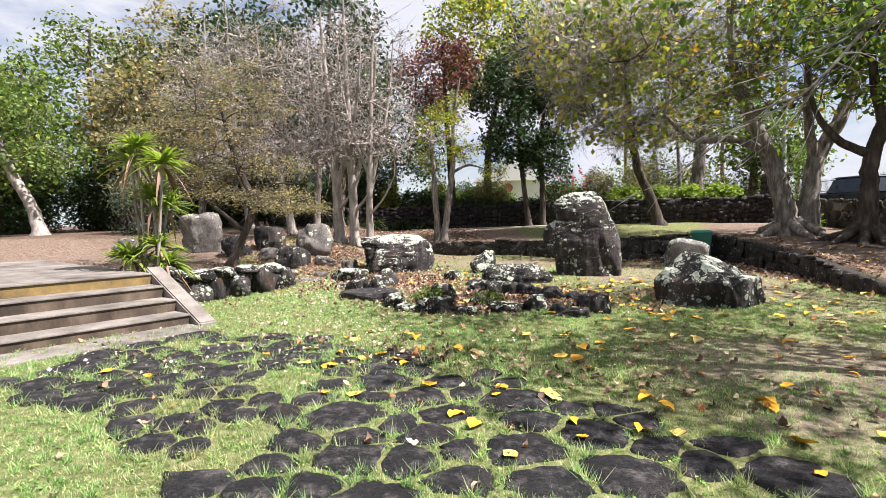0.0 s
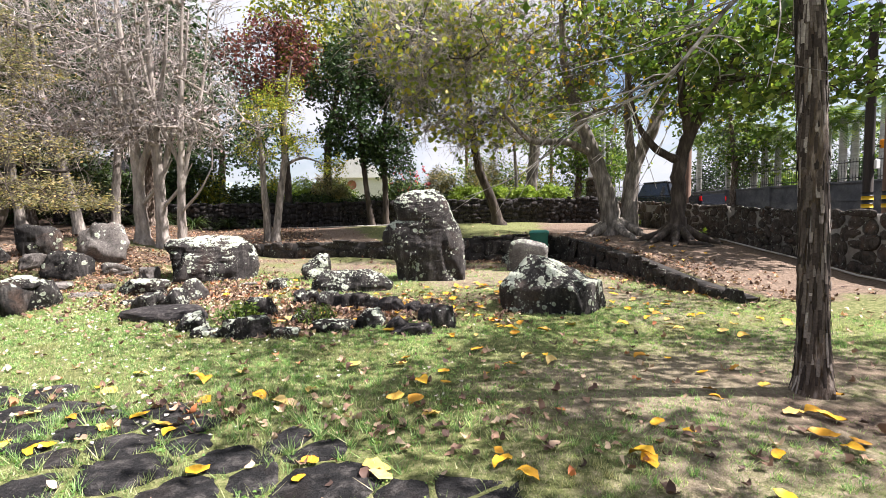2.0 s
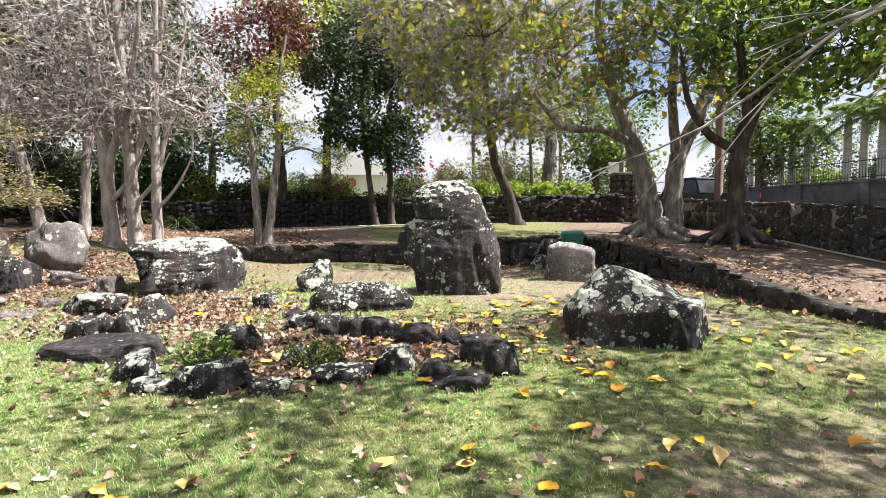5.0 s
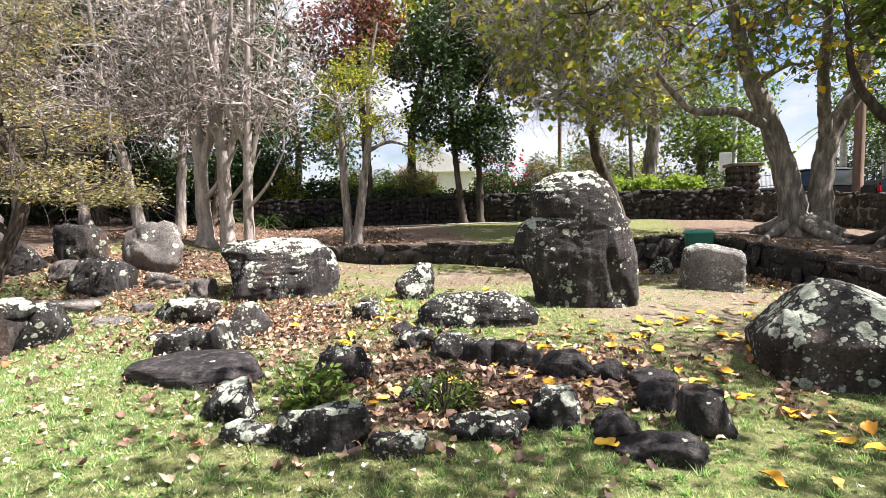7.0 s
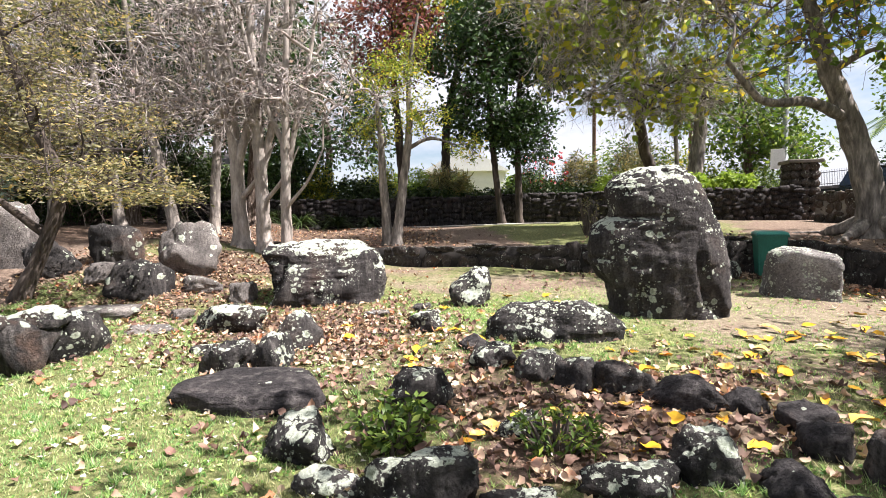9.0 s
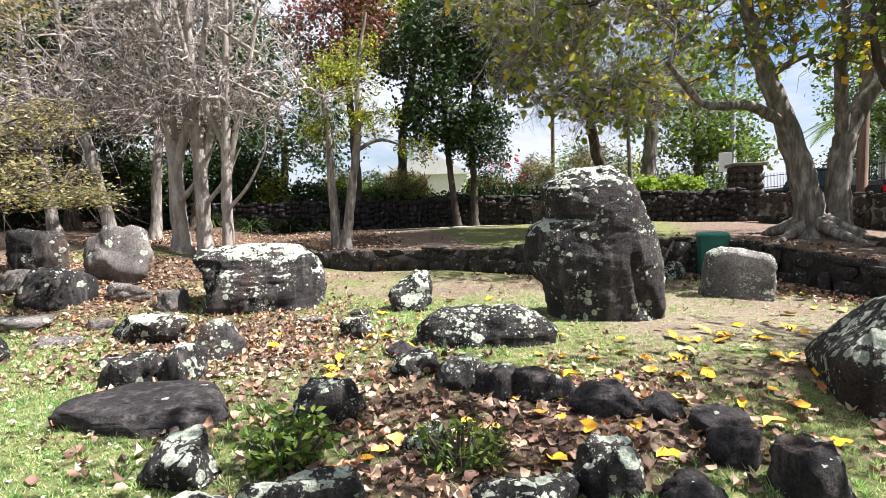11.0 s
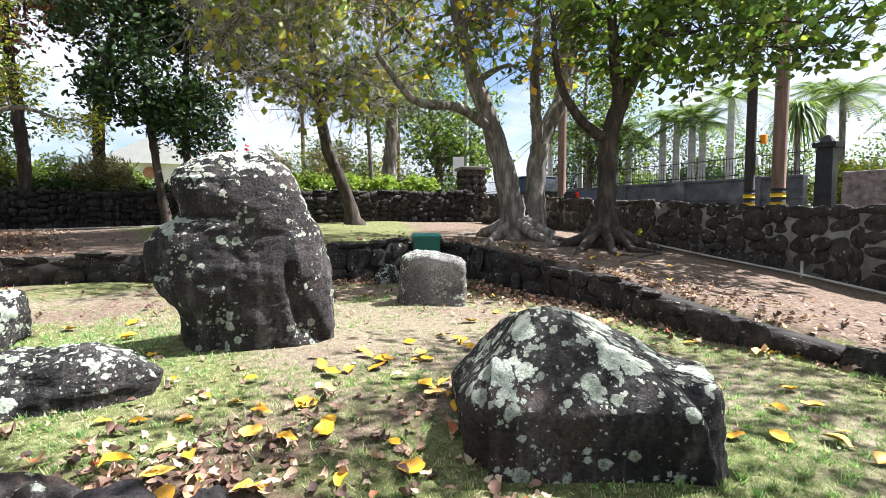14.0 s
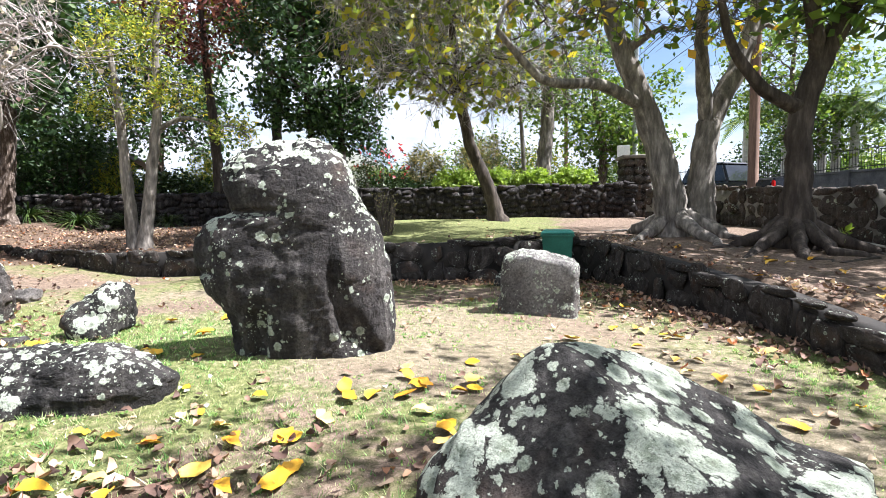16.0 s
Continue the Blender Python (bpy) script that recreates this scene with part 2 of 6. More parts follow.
L_RED = leaf_mat("leaf_red", [(0.0, (0.06, 0.02, 0.02)), (0.6, (0.16, 0.05, 0.05)), (1.0, (0.26, 0.11, 0.10))])
L_BLUE = leaf_mat("leaf_blue_green", [(0.0, (0.05, 0.075, 0.06)), (1.0, (0.13, 0.17, 0.13))])
L_HEDGE = leaf_mat("leaf_hedge", [(0.0, (0.012, 0.026, 0.008)), (0.7, (0.04, 0.07, 0.015)), (1.0, (0.10, 0.12, 0.04))], translucent=0.2)
L_LIME = leaf_mat("leaf_lime", [(0.0, (0.12, 0.19, 0.03)), (1.0, (0.30, 0.38, 0.06))])
L_CLOVER = leaf_mat("leaf_clover", [(0.0, (0.05, 0.13, 0.03)), (0.6, (0.16, 0.30, 0.07)), (1.0, (0.36, 0.46, 0.14))])
L_PETAL = leaf_mat("petal_pale", [(0.0, (0.55, 0.45, 0.46)), (1.0, (0.80, 0.76, 0.74))])
L_FLOWER = leaf_mat("petal_red", [(0.0, (0.45, 0.03, 0.04)), (1.0, (0.70, 0.10, 0.12))])


def grass_mat():
    """Blades from fresh green to straw, in patches."""
    m, t, bs = nodes_of("grass_blade", 0.6, 0.25)
    g = t.nodes.new("ShaderNodeNewGeometry")
    fresh = ramp(t, g.outputs["Random Per Island"], [(0.0, (0.08, 0.18, 0.06)), (0.5, (0.245, 0.40, 0.15)), (0.85, (0.44, 0.56, 0.26)), (1.0, (0.74, 0.66, 0.46))])
    straw = ramp(t, g.outputs["Random Per Island"], [(0.0, (0.15, 0.16, 0.075)), (0.5, (0.35, 0.31, 0.185)), (1.0, (0.58, 0.49, 0.34))])
    n = tex_noise(t, 0.8, 6, 0.7)
    col = mixed(t, ramp(t, n, [(0.48, (0, 0, 0)), (0.62, (0.85, 0.85, 0.85))]), fresh, straw)
    col = mixed(t, 0.6, col, ramp(t, tex_noise(t, 4.5, 3, 0.6), [(0.3, (0.55, 0.58, 0.5)), (0.7, (1.4, 1.35, 1.3))]), "MULTIPLY")
    t.links.new(col, bs.inputs["Base Color"])
    tr = t.nodes.new("ShaderNodeBsdfTranslucent")
    t.links.new(mixed(t, 1.0, col, (1.35, 1.5, 0.95), "MULTIPLY"), tr.inputs["Color"])
    mx = t.nodes.new("ShaderNodeMixShader")
    mx.inputs["Fac"].default_value = 0.42
    t.links.new(bs.outputs["BSDF"], mx.inputs[1])
    t.links.new(tr.outputs["BSDF"], mx.inputs[2])
    t.links.new(mx.outputs["Shader"], t.nodes["Material Output"].inputs["Surface"])
    return m


M_GRASS = grass_mat()
M_LITTER = leaf_mat("dry_leaf", [(0.0, (0.05, 0.03, 0.026)), (0.3, (0.15, 0.085, 0.068)), (0.6, (0.31, 0.19, 0.14)), (0.9, (0.60, 0.45, 0.34)), (1.0, (0.46, 0.15, 0.06))], 0.7, 0.12)


def leaf_object_mat(name, a, b, c):
    """Single fallen leaves: a tone for every object, with blotches and veins."""
    m, t, bs = nodes_of(name, 0.55, 0.3)
    o = t.nodes.new("ShaderNodeObjectInfo")
    col = ramp(t, o.outputs["Random"], [(0.0, a), (0.6, b), (1.0, c)])
    n = tex_noise(t, 14.0, 4, 0.6)
    col = mixed(t, 0.8, col, ramp(t, n, [(0.3, (0.62, 0.5, 0.35)), (0.6, (1.1, 1.1, 1.1))]), "MULTIPLY")
    t.links.new(col, bs.inputs["Base Color"])
    return m


M_YELLOW = leaf_object_mat("yellow_leaf", (0.50, 0.24, 0.02), (0.76, 0.45, 0.025), (0.74, 0.54, 0.20))


def ground_mat():
    """Lawn, worn dry grass, bare soil and leaf litter, mixed by the plan's own map and broken up by noise."""
    m, t, b = nodes_of("ground", 0.95, 0.15)
    a = t.nodes.new("ShaderNodeAttribute")
    a.attribute_name = "cover"
    sep = t.nodes.new("ShaderNodeSeparateColor")
    t.links.new(a.outputs["Color"], sep.inputs[0])
    n1 = tex_noise(t, 1.3, 8, 0.65)
    n2 = tex_noise(t, 16.0, 6, 0.7)
    n3 = tex_noise(t, 90.0, 4, 0.7)
    grass = ramp(t, n2, [(0.3, (0.05, 0.06, 0.024)), (0.5, (0.15, 0.165, 0.06)), (0.7, (0.31, 0.29, 0.15))])
    dry = ramp(t, n2, [(0.3, (0.10, 0.088, 0.052)), (0.5, (0.225, 0.186, 0.126)), (0.7, (0.34, 0.285, 0.205))])
    soil = ramp(t, n2, [(0.3, (0.055, 0.04, 0.03)), (0.5, (0.18, 0.13, 0.096)), (0.72, (0.33, 0.25, 0.19))])
    wood = ramp(t, n2, [(0.3, (0.032, 0.022, 0.017)), (0.5, (0.115, 0.077, 0.054)), (0.72, (0.25, 0.18, 0.13))])

    def edge(ch):
        j = maths(t, "MULTIPLY_ADD", maths(t, "SUBTRACT", n1, 0.5), 1.5, sep.outputs[ch])
        j = maths(t, "MULTIPLY_ADD", maths(t, "SUBTRACT", n2, 0.5), 0.7, j)
        return ramp(t, j, [(0.35, (0, 0, 0)), (0.65, (1, 1, 1))])

    col = mixed(t, edge(0), grass, dry)
    col = mixed(t, edge(1), col, soil)
    col = mixed(t, edge(2), col, wood)
    col = mixed(t, 0.75, col, ramp(t, n3, [(0.28, (0.35, 0.35, 0.35)), (0.72, (1.45, 1.45, 1.45))]), "MULTIPLY")
    t.links.new(col, b.inputs["Base Color"])
    bump(t, b, maths(t, "ADD", n2, maths(t, "MULTIPLY", n3, 0.6)), 0.8, 0.03)
    return m


M_GROUND = ground_mat()


# ---- building helpers ----
def rng_for(seed):
    return np.random.default_rng(seed)


def mesh_np(name, verts, faces, mat, smooth=False):
    """A mesh from arrays; faces: (n, 3) or (n, 4)."""
    me = bpy.data.meshes.new(name)
    verts = np.asarray(verts, dtype=np.float32)
    faces = np.asarray(faces, dtype=np.int32)
    k = faces.shape[1]
    me.vertices.add(len(verts))
    me.vertices.foreach_set("co", verts.ravel())
    me.loops.add(faces.size)
    me.loops.foreach_set("vertex_index", faces.ravel())
    me.polygons.add(len(faces))
    me.polygons.foreach_set("loop_start", np.arange(0, faces.size, k, dtype=np.int32))
    if smooth:
        me.polygons.foreach_set("use_smooth", np.ones(len(faces), dtype=bool))
    me.update(calc_edges=True)
    me.materials.append(mat)
    return me


def part(name, data, parent, label="", mat=None):
    """One mesh object under a thing; data: a bmesh or a mesh."""
    if isinstance(data, bmesh.types.BMesh):
        me = bpy.data.meshes.new(name)
        data.to_mesh(me)
        data.free()
        me.materials.append(mat)
    else:
        me = data
    ob = new(name, me)
    ob.parent = parent
    if label:
        ob["label"] = label
    return ob


def thing(name, at, label, category, group="", kind="", rz=0.0):
    e = new(name)
    e.empty_display_size = 0.2
    e.matrix_basis = pose(*at, 0, 0, rz)
    return tagged(e, label, category, group, kind)


def box(bm, c, s, rz=0.0, bevel=0.0):
    r = bmesh.ops.create_cube(bm, size=1.0, matrix=Matrix.Translation(c) @ Matrix.Rotation(rz, 4, "Z") @ Matrix.Diagonal((*s, 1)))
    if bevel:
        es = {e for v in r["verts"] for e in v.link_edges}
        bmesh.ops.bevel(bm, geom=list(es), offset=bevel, segments=2, affect="EDGES", profile=0.5)


def tube(pts, radii, sides=6, wob=0.0, rg=None):
    """Verts and quads of a tapered tube along points."""
    pts = np.asarray(pts, float)
    n = len(pts)
    tan = np.gradient(pts, axis=0)
    tan /= np.linalg.norm(tan, axis=1)[:, None] + 1e-9
    span = np.abs(pts[-1] - pts[0])
    ref = np.array([[1.0, 0.12, 0.0]]) if span[2] > 0.55 * np.linalg.norm(span) else np.array([[0.05, 0.08, 1.0]])
    u = np.cross(tan, ref)
    u /= np.linalg.norm(u, axis=1)[:, None] + 1e-9
    w = np.cross(tan, u)
    a = np.linspace(0, 2 * np.pi, sides, endpoint=False)
    rad = np.asarray(radii, float)[:, None] * np.ones((1, sides))
    if wob and rg is not None:
        rad = rad * (1 + wob * rg.standard_normal((n, sides)))
    v = pts[:, None, :] + rad[..., None] * (np.cos(a)[None, :, None] * u[:, None, :] + np.sin(a)[None, :, None] * w[:, None, :])
    i = np.arange(n - 1)[:, None] * sides
    j = np.arange(sides)[None, :]
    f = np.stack([i + j, i + (j + 1) % sides, i + sides + (j + 1) % sides, i + sides + j], -1).reshape(-1, 4)
    return v.reshape(-1, 3), f


class Bag:
    """Collects vertices and faces of one mesh."""

    def __init__(self):
        self.v, self.f, self.n = [], [], 0

    def add(self, v, f):
        self.v.append(v)
        self.f.append(f + self.n)
        self.n += len(v)

    def mesh(self, name, mat, smooth=False):
        return mesh_np(name, np.concatenate(self.v), np.concatenate(self.f), mat, smooth)


def spline(pts, n):
    """A smooth line of n points through a few."""
    pts = np.asarray(pts, float)
    if len(pts) < 3:
        s = np.linspace(0, 1, n)[:, None]
        return pts[0] * (1 - s) + pts[-1] * s
    d = np.r_[0, np.cumsum(np.linalg.norm(np.diff(pts, axis=0), axis=1))]
    m = np.gradient(pts, d, axis=0)
    s = np.linspace(0, d[-1], n)
    k = np.clip(np.searchsorted(d, s) - 1, 0, len(d) - 2)
    h = (d[k + 1] - d[k])[:, None]
    u = ((s - d[k])[:, None]) / h
    return ((2 * u**3 - 3 * u**2 + 1) * pts[k] + (u**3 - 2 * u**2 + u) * h * m[k] + (-2 * u**3 + 3 * u**2) * pts[k + 1] + (u**3 - u**2) * h * m[k + 1])


# ---- plan: the lie of the land ----
C0 = np.array([3.0, 8.0])
WALL_LINE = np.array([(7.7, 8.0), (7.75, 9.6), (8.15, 11.4), (8.5, 13.6), (8.95, 16.0), (7.9, 16.95), (6.3, 16.6), (4.8, 17.1), (3.3, 17.2), (1.8, 18.0), (0.0, 18.9), (-1.6, 19.9), (-3.6, 21.2)])
W_ANG = np.arctan2(WALL_LINE[:, 1] - C0[1], WALL_LINE[:, 0] - C0[0])
W_RAD = np.linalg.norm(WALL_LINE - C0, axis=1)
T_ANG = np.array([-0.6, 0.0, 0.2, 0.55, 0.95, 1.2, 1.6, 2.0, 2.2, 2.6])
T_TOP = np.array([0.02, 0.10, 0.18, 0.42, 0.74, 0.78, 0.70, 0.62, 0.60, 0.50])


def sstep(a, b, x):
    u = np.clip((x - a) / (b - a), 0, 1)
    return u * u * (3 - 2 * u)


def land(x, y):
    """Height of the ground."""
    x, y = np.asarray(x, float), np.asarray(y, float)
    dx, dy = x - C0[0], y - C0[1]
    ang, r = np.arctan2(dy, dx), np.hypot(dx, dy)
    ang = np.where(ang < -1.8, ang + 2 * np.pi, ang)
    rw = np.interp(ang, W_ANG, W_RAD)
    low = 0.16 * np.exp(-(((x - 2.8) / 2.4) ** 2 + ((y - 12.0) / 2.2) ** 2))
    low = low + 0.10 * np.exp(-(((x - 6.1) / 1.2) ** 2 + ((y - 13.0) / 1.2) ** 2))
    low = low + 0.20 * sstep(13, 17, y) * sstep(7.0, 2.0, x)
    low = low + 0.45 * sstep(-2.0, -5.0, x) * sstep(11.0, 18.0, y) + 0.30 * sstep(15.5, 19.5, y) * sstep(0.5, -3.0, x)
    top = np.interp(ang, T_ANG, T_TOP)
    top = np.maximum(top, low) + 0.30 * sstep(0.0, 7.0, r - rw) * sstep(0.1, 0.8, ang) * sstep(2.9, 2.3, ang)
    k = sstep(0.05, 0.30, r - rw) * sstep(-0.5, 0.0, ang) * sstep(3.0, 2.5, ang)
    z = low * (1 - k) + top * k
    z = z + 0.55 * sstep(26.5, 40.0, y) * sstep(-30, -4, x)
    far = np.hypot(x - 3, y - 12)
    und = 0.015 * np.sin(1.7 * x + 0.6 * y) + 0.012 * np.sin(2.3 * y - 0.9 * x + 1.0)
    return z + und * sstep(60, 20, far) * sstep(-2, 1.0, y)


def gz(x, y):
    return float(land(x, y))


def cover(x, y):
    """Dry grass, soil and leaf-litter shares of the ground."""
    x, y = np.asarray(x, float), np.asarray(y, float)
    g = lambda cx, cy, rx, ry: np.exp(-(((x - cx) / rx) ** 2 + ((y - cy) / ry) ** 2))
    dx, dy = x - C0[0], y - C0[1]
    ang, r = np.arctan2(dy, dx), np.hypot(dx, dy)
    rw = np.interp(ang, W_ANG, W_RAD)
    terr = sstep(0.0, 0.5, r - rw) * sstep(-0.3, 0.1, ang) * sstep(2.7, 2.4, ang)
    lawn2 = terr * sstep(0.95, 1.15, ang) * sstep(1.62, 1.5, ang)
    dry = 0.95 * g(4.6, 12.2, 2.2, 2.2) + 0.85 * g(3.8, 4.6, 2.2, 2.0) + 0.62 * g(6.2, 9.0, 1.6, 3.5) + 0.7 * g(2.0, 15.5, 3.0, 1.6)
    soil = 0.3 * g(1.5, 5.5, 3.0, 1.2) + 0.3 * g(3.6, 9.8, 1.3, 0.9) + 0.35 * g(3.0, 10.5, 2.0, 1.5) + 0.9 * terr * (1 - lawn2) + 0.75 * g(5.6, 3.2, 2.4, 1.9) + 0.55 * g(6.6, 13.0, 1.7, 2.6) + 0.8 * g(-1.5, 17.6, 4.0, 1.5) + 0.7 * g(3.5, 15.0, 4.5, 0.8)
    soil = soil + 0.9 * sstep(-5.2, -6.5, x) * sstep(10, 12, y)
    # terrace litter also raised to put the canopy's shade into the ground colour
    lit = 0.95 * g(-1.0, 12.3, 1.5, 1.9) + 1.0 * g(1.5, 9.3, 1.6, 0.8) + 0.8 * g(-4.0, 15.8, 1.9, 3.2) + 0.7 * g(8.0, 12.5, 0.8, 4.0) + 0.85 * terr * sstep(1.62, 1.8, ang)
    lit = lit + 0.6 * g(1.1, 8.55, 1.6, 0.4) + 0.5 * g(3.35, 8.25, 0.30, 0.35) + 0.3 * g(0.4, 10.6, 0.9, 0.8)
    lit = lit + 0.7 * g(6.5, 16.3, 2.5, 0.5) + 0.8 * sstep(18.5, 20, y) * sstep(2, -1, x)
    return np.clip(dry, 0, 1), np.clip(soil, 0, 1), np.clip(lit, 0, 1)


def spread(lo, hi, a, b, fine, coarse):
    """Coordinates that are close together between a and b and widen outward."""
    mid = np.arange(a, b + 1e-6, fine)
    left = [a]
    s = fine
    while left[-1] > lo:
        s = min(s * 1.25, coarse)
        left.append(left[-1] - s)
    right = [mid[-1]]
    s = fine
    while right[-1] < hi:
        s = min(s * 1.25, coarse)
        right.append(right[-1] + s)
    return np.concatenate([np.array(left[:0:-1]), mid, np.array(right[1:])])


def build_ground():
    gx = spread(-1500, 1500, -10, 15, 0.13, 120)
    gy = spread(-1000, 2500, 0, 24, 0.13, 120)
    X, Y = np.meshgrid(gx, gy, indexing="ij")
    Z = land(X, Y)
    v = np.stack([X, Y, Z], -1).reshape(-1, 3)
    nx, ny = X.shape
    i = (np.arange(nx - 1)[:, None] * ny + np.arange(ny - 1)[None, :]).ravel()
    f = np.stack([i, i + ny, i + ny + 1, i + 1], -1)
    me = mesh_np("ground", v, f, M_GROUND, True)
    d, s, l = cover(X, Y)
    col = np.stack([d, s, l, np.ones_like(d)], -1).reshape(-1, 4).astype(np.float32)
    at = me.color_attributes.new("cover", "FLOAT_COLOR", "POINT")
    at.data.foreach_set("color", col.ravel())
    ob = new("ground", me)
    tagged(ob, "uneven lawn with dry patches, bare soil and leaf litter", "ground", kind="structure")


build_ground()


# ---- rocks ----
def fbm(p, sc, seed, octs=4, gain=0.5):
    out = np.zeros(len(p))
    off = Vector((seed * 3.17, seed * 1.31, seed * 7.7))
    for i, q in enumerate(p):
        out[i] = noise.fractal(Vector(q) * sc + off, 1.0 - math.log2(max(gain, 0.01)) * 0.0, 2.0, octs)
    return out


def slice_rock(name, base, rz, levels, mat, label, seed=1, rough=0.05, n=72, m=56, power=2.6, group="", sink=0.08, category="boulder", facets=8, cuts=()):
    """A boulder shaped by a handful of levels (height, reach to the one side, to the other, towards and away), rounded and roughened.
    cuts: grooves and hollows worn into the side that faces the walk: (x, z, half width, half height, lean, depth)."""
    lv = np.asarray(levels, float)
    zmax = lv[-1, 0]
    s = np.linspace(0, 1, m)
    zs = -sink + (zmax + sink) * (1 - (1 - s) ** 1.6)
    ang = np.linspace(0, 2 * np.pi, n, endpoint=False)
    cs, sn = np.cos(ang), np.sin(ang)
    rows = []
    for z in zs:
        w = [np.interp(z, lv[:, 0], lv[:, k]) for k in (1, 2, 3, 4)]
        cx, rx = (w[1] + w[0]) / 2, max((w[1] - w[0]) / 2, 0.004)
        cy, ry = (w[3] + w[2]) / 2, max((w[3] - w[2]) / 2, 0.004)
        k = (np.abs(cs) ** power + np.abs(sn) ** power) ** (-1 / power)
        rows.append(np.stack([cx + rx * k * cs, cy + ry * k * sn, np.full(n, z)], -1))
    v = np.concatenate(rows)
    size = max(lv[:, 2].max() - lv[:, 1].min(), zmax)
    c = np.array([v[:, 0].mean(), v[:, 1].mean(), zmax * 0.4])
    d = v - c
    d /= np.linalg.norm(d, axis=1)[:, None] + 1e-6
    a = fbm(v, 1.9 / size, seed, 3)
    b = fbm(v, 6.5 / size, seed + 4, 4)
    cc = fbm(v, 26.0 / size, seed + 8, 3)
    rg = rng_for(seed + 40)
    for _ in range(facets):
        nv = rg.standard_normal(3) * np.array([1.0, 1.0, 0.55])
        nv[2] = abs(nv[2]) - 0.15
        nv /= np.linalg.norm(nv)
        s = v @ nv
        lim = s.max() - (s.max() - s.mean()) * rg.uniform(0.10, 0.24)
        v = v - nv[None, :] * (np.maximum(s - lim, 0) * 0.85)[:, None]
    ridge = np.minimum(np.abs(b), 0.12) / 0.12
    v = v + d * (size * rough * (1.3 * a + 0.7 * b + 0.45 * ridge + 0.34 * cc))[:, None]
    front = sstep(0.1, -0.1, v[:, 1] - c[1])
    for cx, cz, wx, wz, lean, depth in cuts:
        ex, ez = v[:, 0] - cx - lean * (v[:, 2] - cz), v[:, 2] - cz
        k = np.exp(-((ex / wx) ** 4) - (ez / wz) ** 4) * front * depth
        v[:, 1] += k
        v[:, 0] -= k * 0.7 * np.clip((v[:, 0] - c[0]) / size * 2, -1, 1)
    i = (np.arange(m - 1)[:, None] * n + np.arange(n)[None, :]).ravel()
    j = (np.arange(m - 1)[:, None] * n + (np.arange(n)[None, :] + 1) % n).ravel()
    f = np.stack([i, j, j + n, i + n], -1)
    v = np.concatenate([v, [v[-n:].mean(0)]])
    last = (m - 1) * n + np.arange(n)
    f = np.concatenate([f, np.stack([last, np.roll(last, -1), np.full(n, m * n), np.full(n, m * n)], -1)])
    me = bpy.data.meshes.new(name)
    me.from_pydata(v.tolist(), [], [tuple(q) if q[2] != q[3] else tuple(q[:3]) for q in f.tolist()])
    me.polygons.foreach_set("use_smooth", np.ones(len(me.polygons), dtype=bool))
    me.materials.append(mat)
    ob = new(name, me)
    ob.matrix_basis = pose(*base, 0, 0, rz)
    return tagged(ob, label, category, group)


def boulder(name, at, size, rz, mat, label, seed=0, group="", planes=13, sub=4, tilt=(0, 0), category="boulder", parent=None, link=True):
    """A broken lump of rock: a ball cut by random planes, rounded and roughened."""
    rg = rng_for(seed + 100)
    bm = bmesh.new()
    bmesh.ops.create_icosphere(bm, subdivisions=sub, radius=1.0)
    p = np.array([v.co for v in bm.verts])
    nrm = rg.standard_normal((planes, 3))
    nrm[:, 2] *= 0.8
    nrm = np.concatenate([nrm, [[0, 0, 1.0]]])
    nrm /= np.linalg.norm(nrm, axis=1)[:, None]
    h = rg.uniform(0.50, 0.85, len(nrm))
    dots = np.maximum(p @ nrm.T, 1e-3)
    q = h / dots
    r = (np.sum(np.minimum(q, 1.3) ** -26, axis=1) + 1.0) ** (-1 / 26)
    r = r * (1 + 0.16 * fbm(p, 1.5, seed, 3) + 0.11 * fbm(p, 4.5, seed + 2, 4))
    p = p * r[:, None] / r.max()
    p = p * (np.array(size) / (p.max(0) - p.min(0)))
    for v, co in zip(bm.verts, p):
        v.co = co
    for fc in bm.faces:
        fc.smooth = True
    me = bpy.data.meshes.new(name)
    bm.to_mesh(me)
    bm.free()
    me.materials.append(mat)
    if not link:
        return me
    ob = new(name, me)
    ob.matrix_basis = pose(at[0], at[1], at[2] + size[2] * 0.30, tilt[0], tilt[1], rz)
    return tagged(ob, label, category, group)


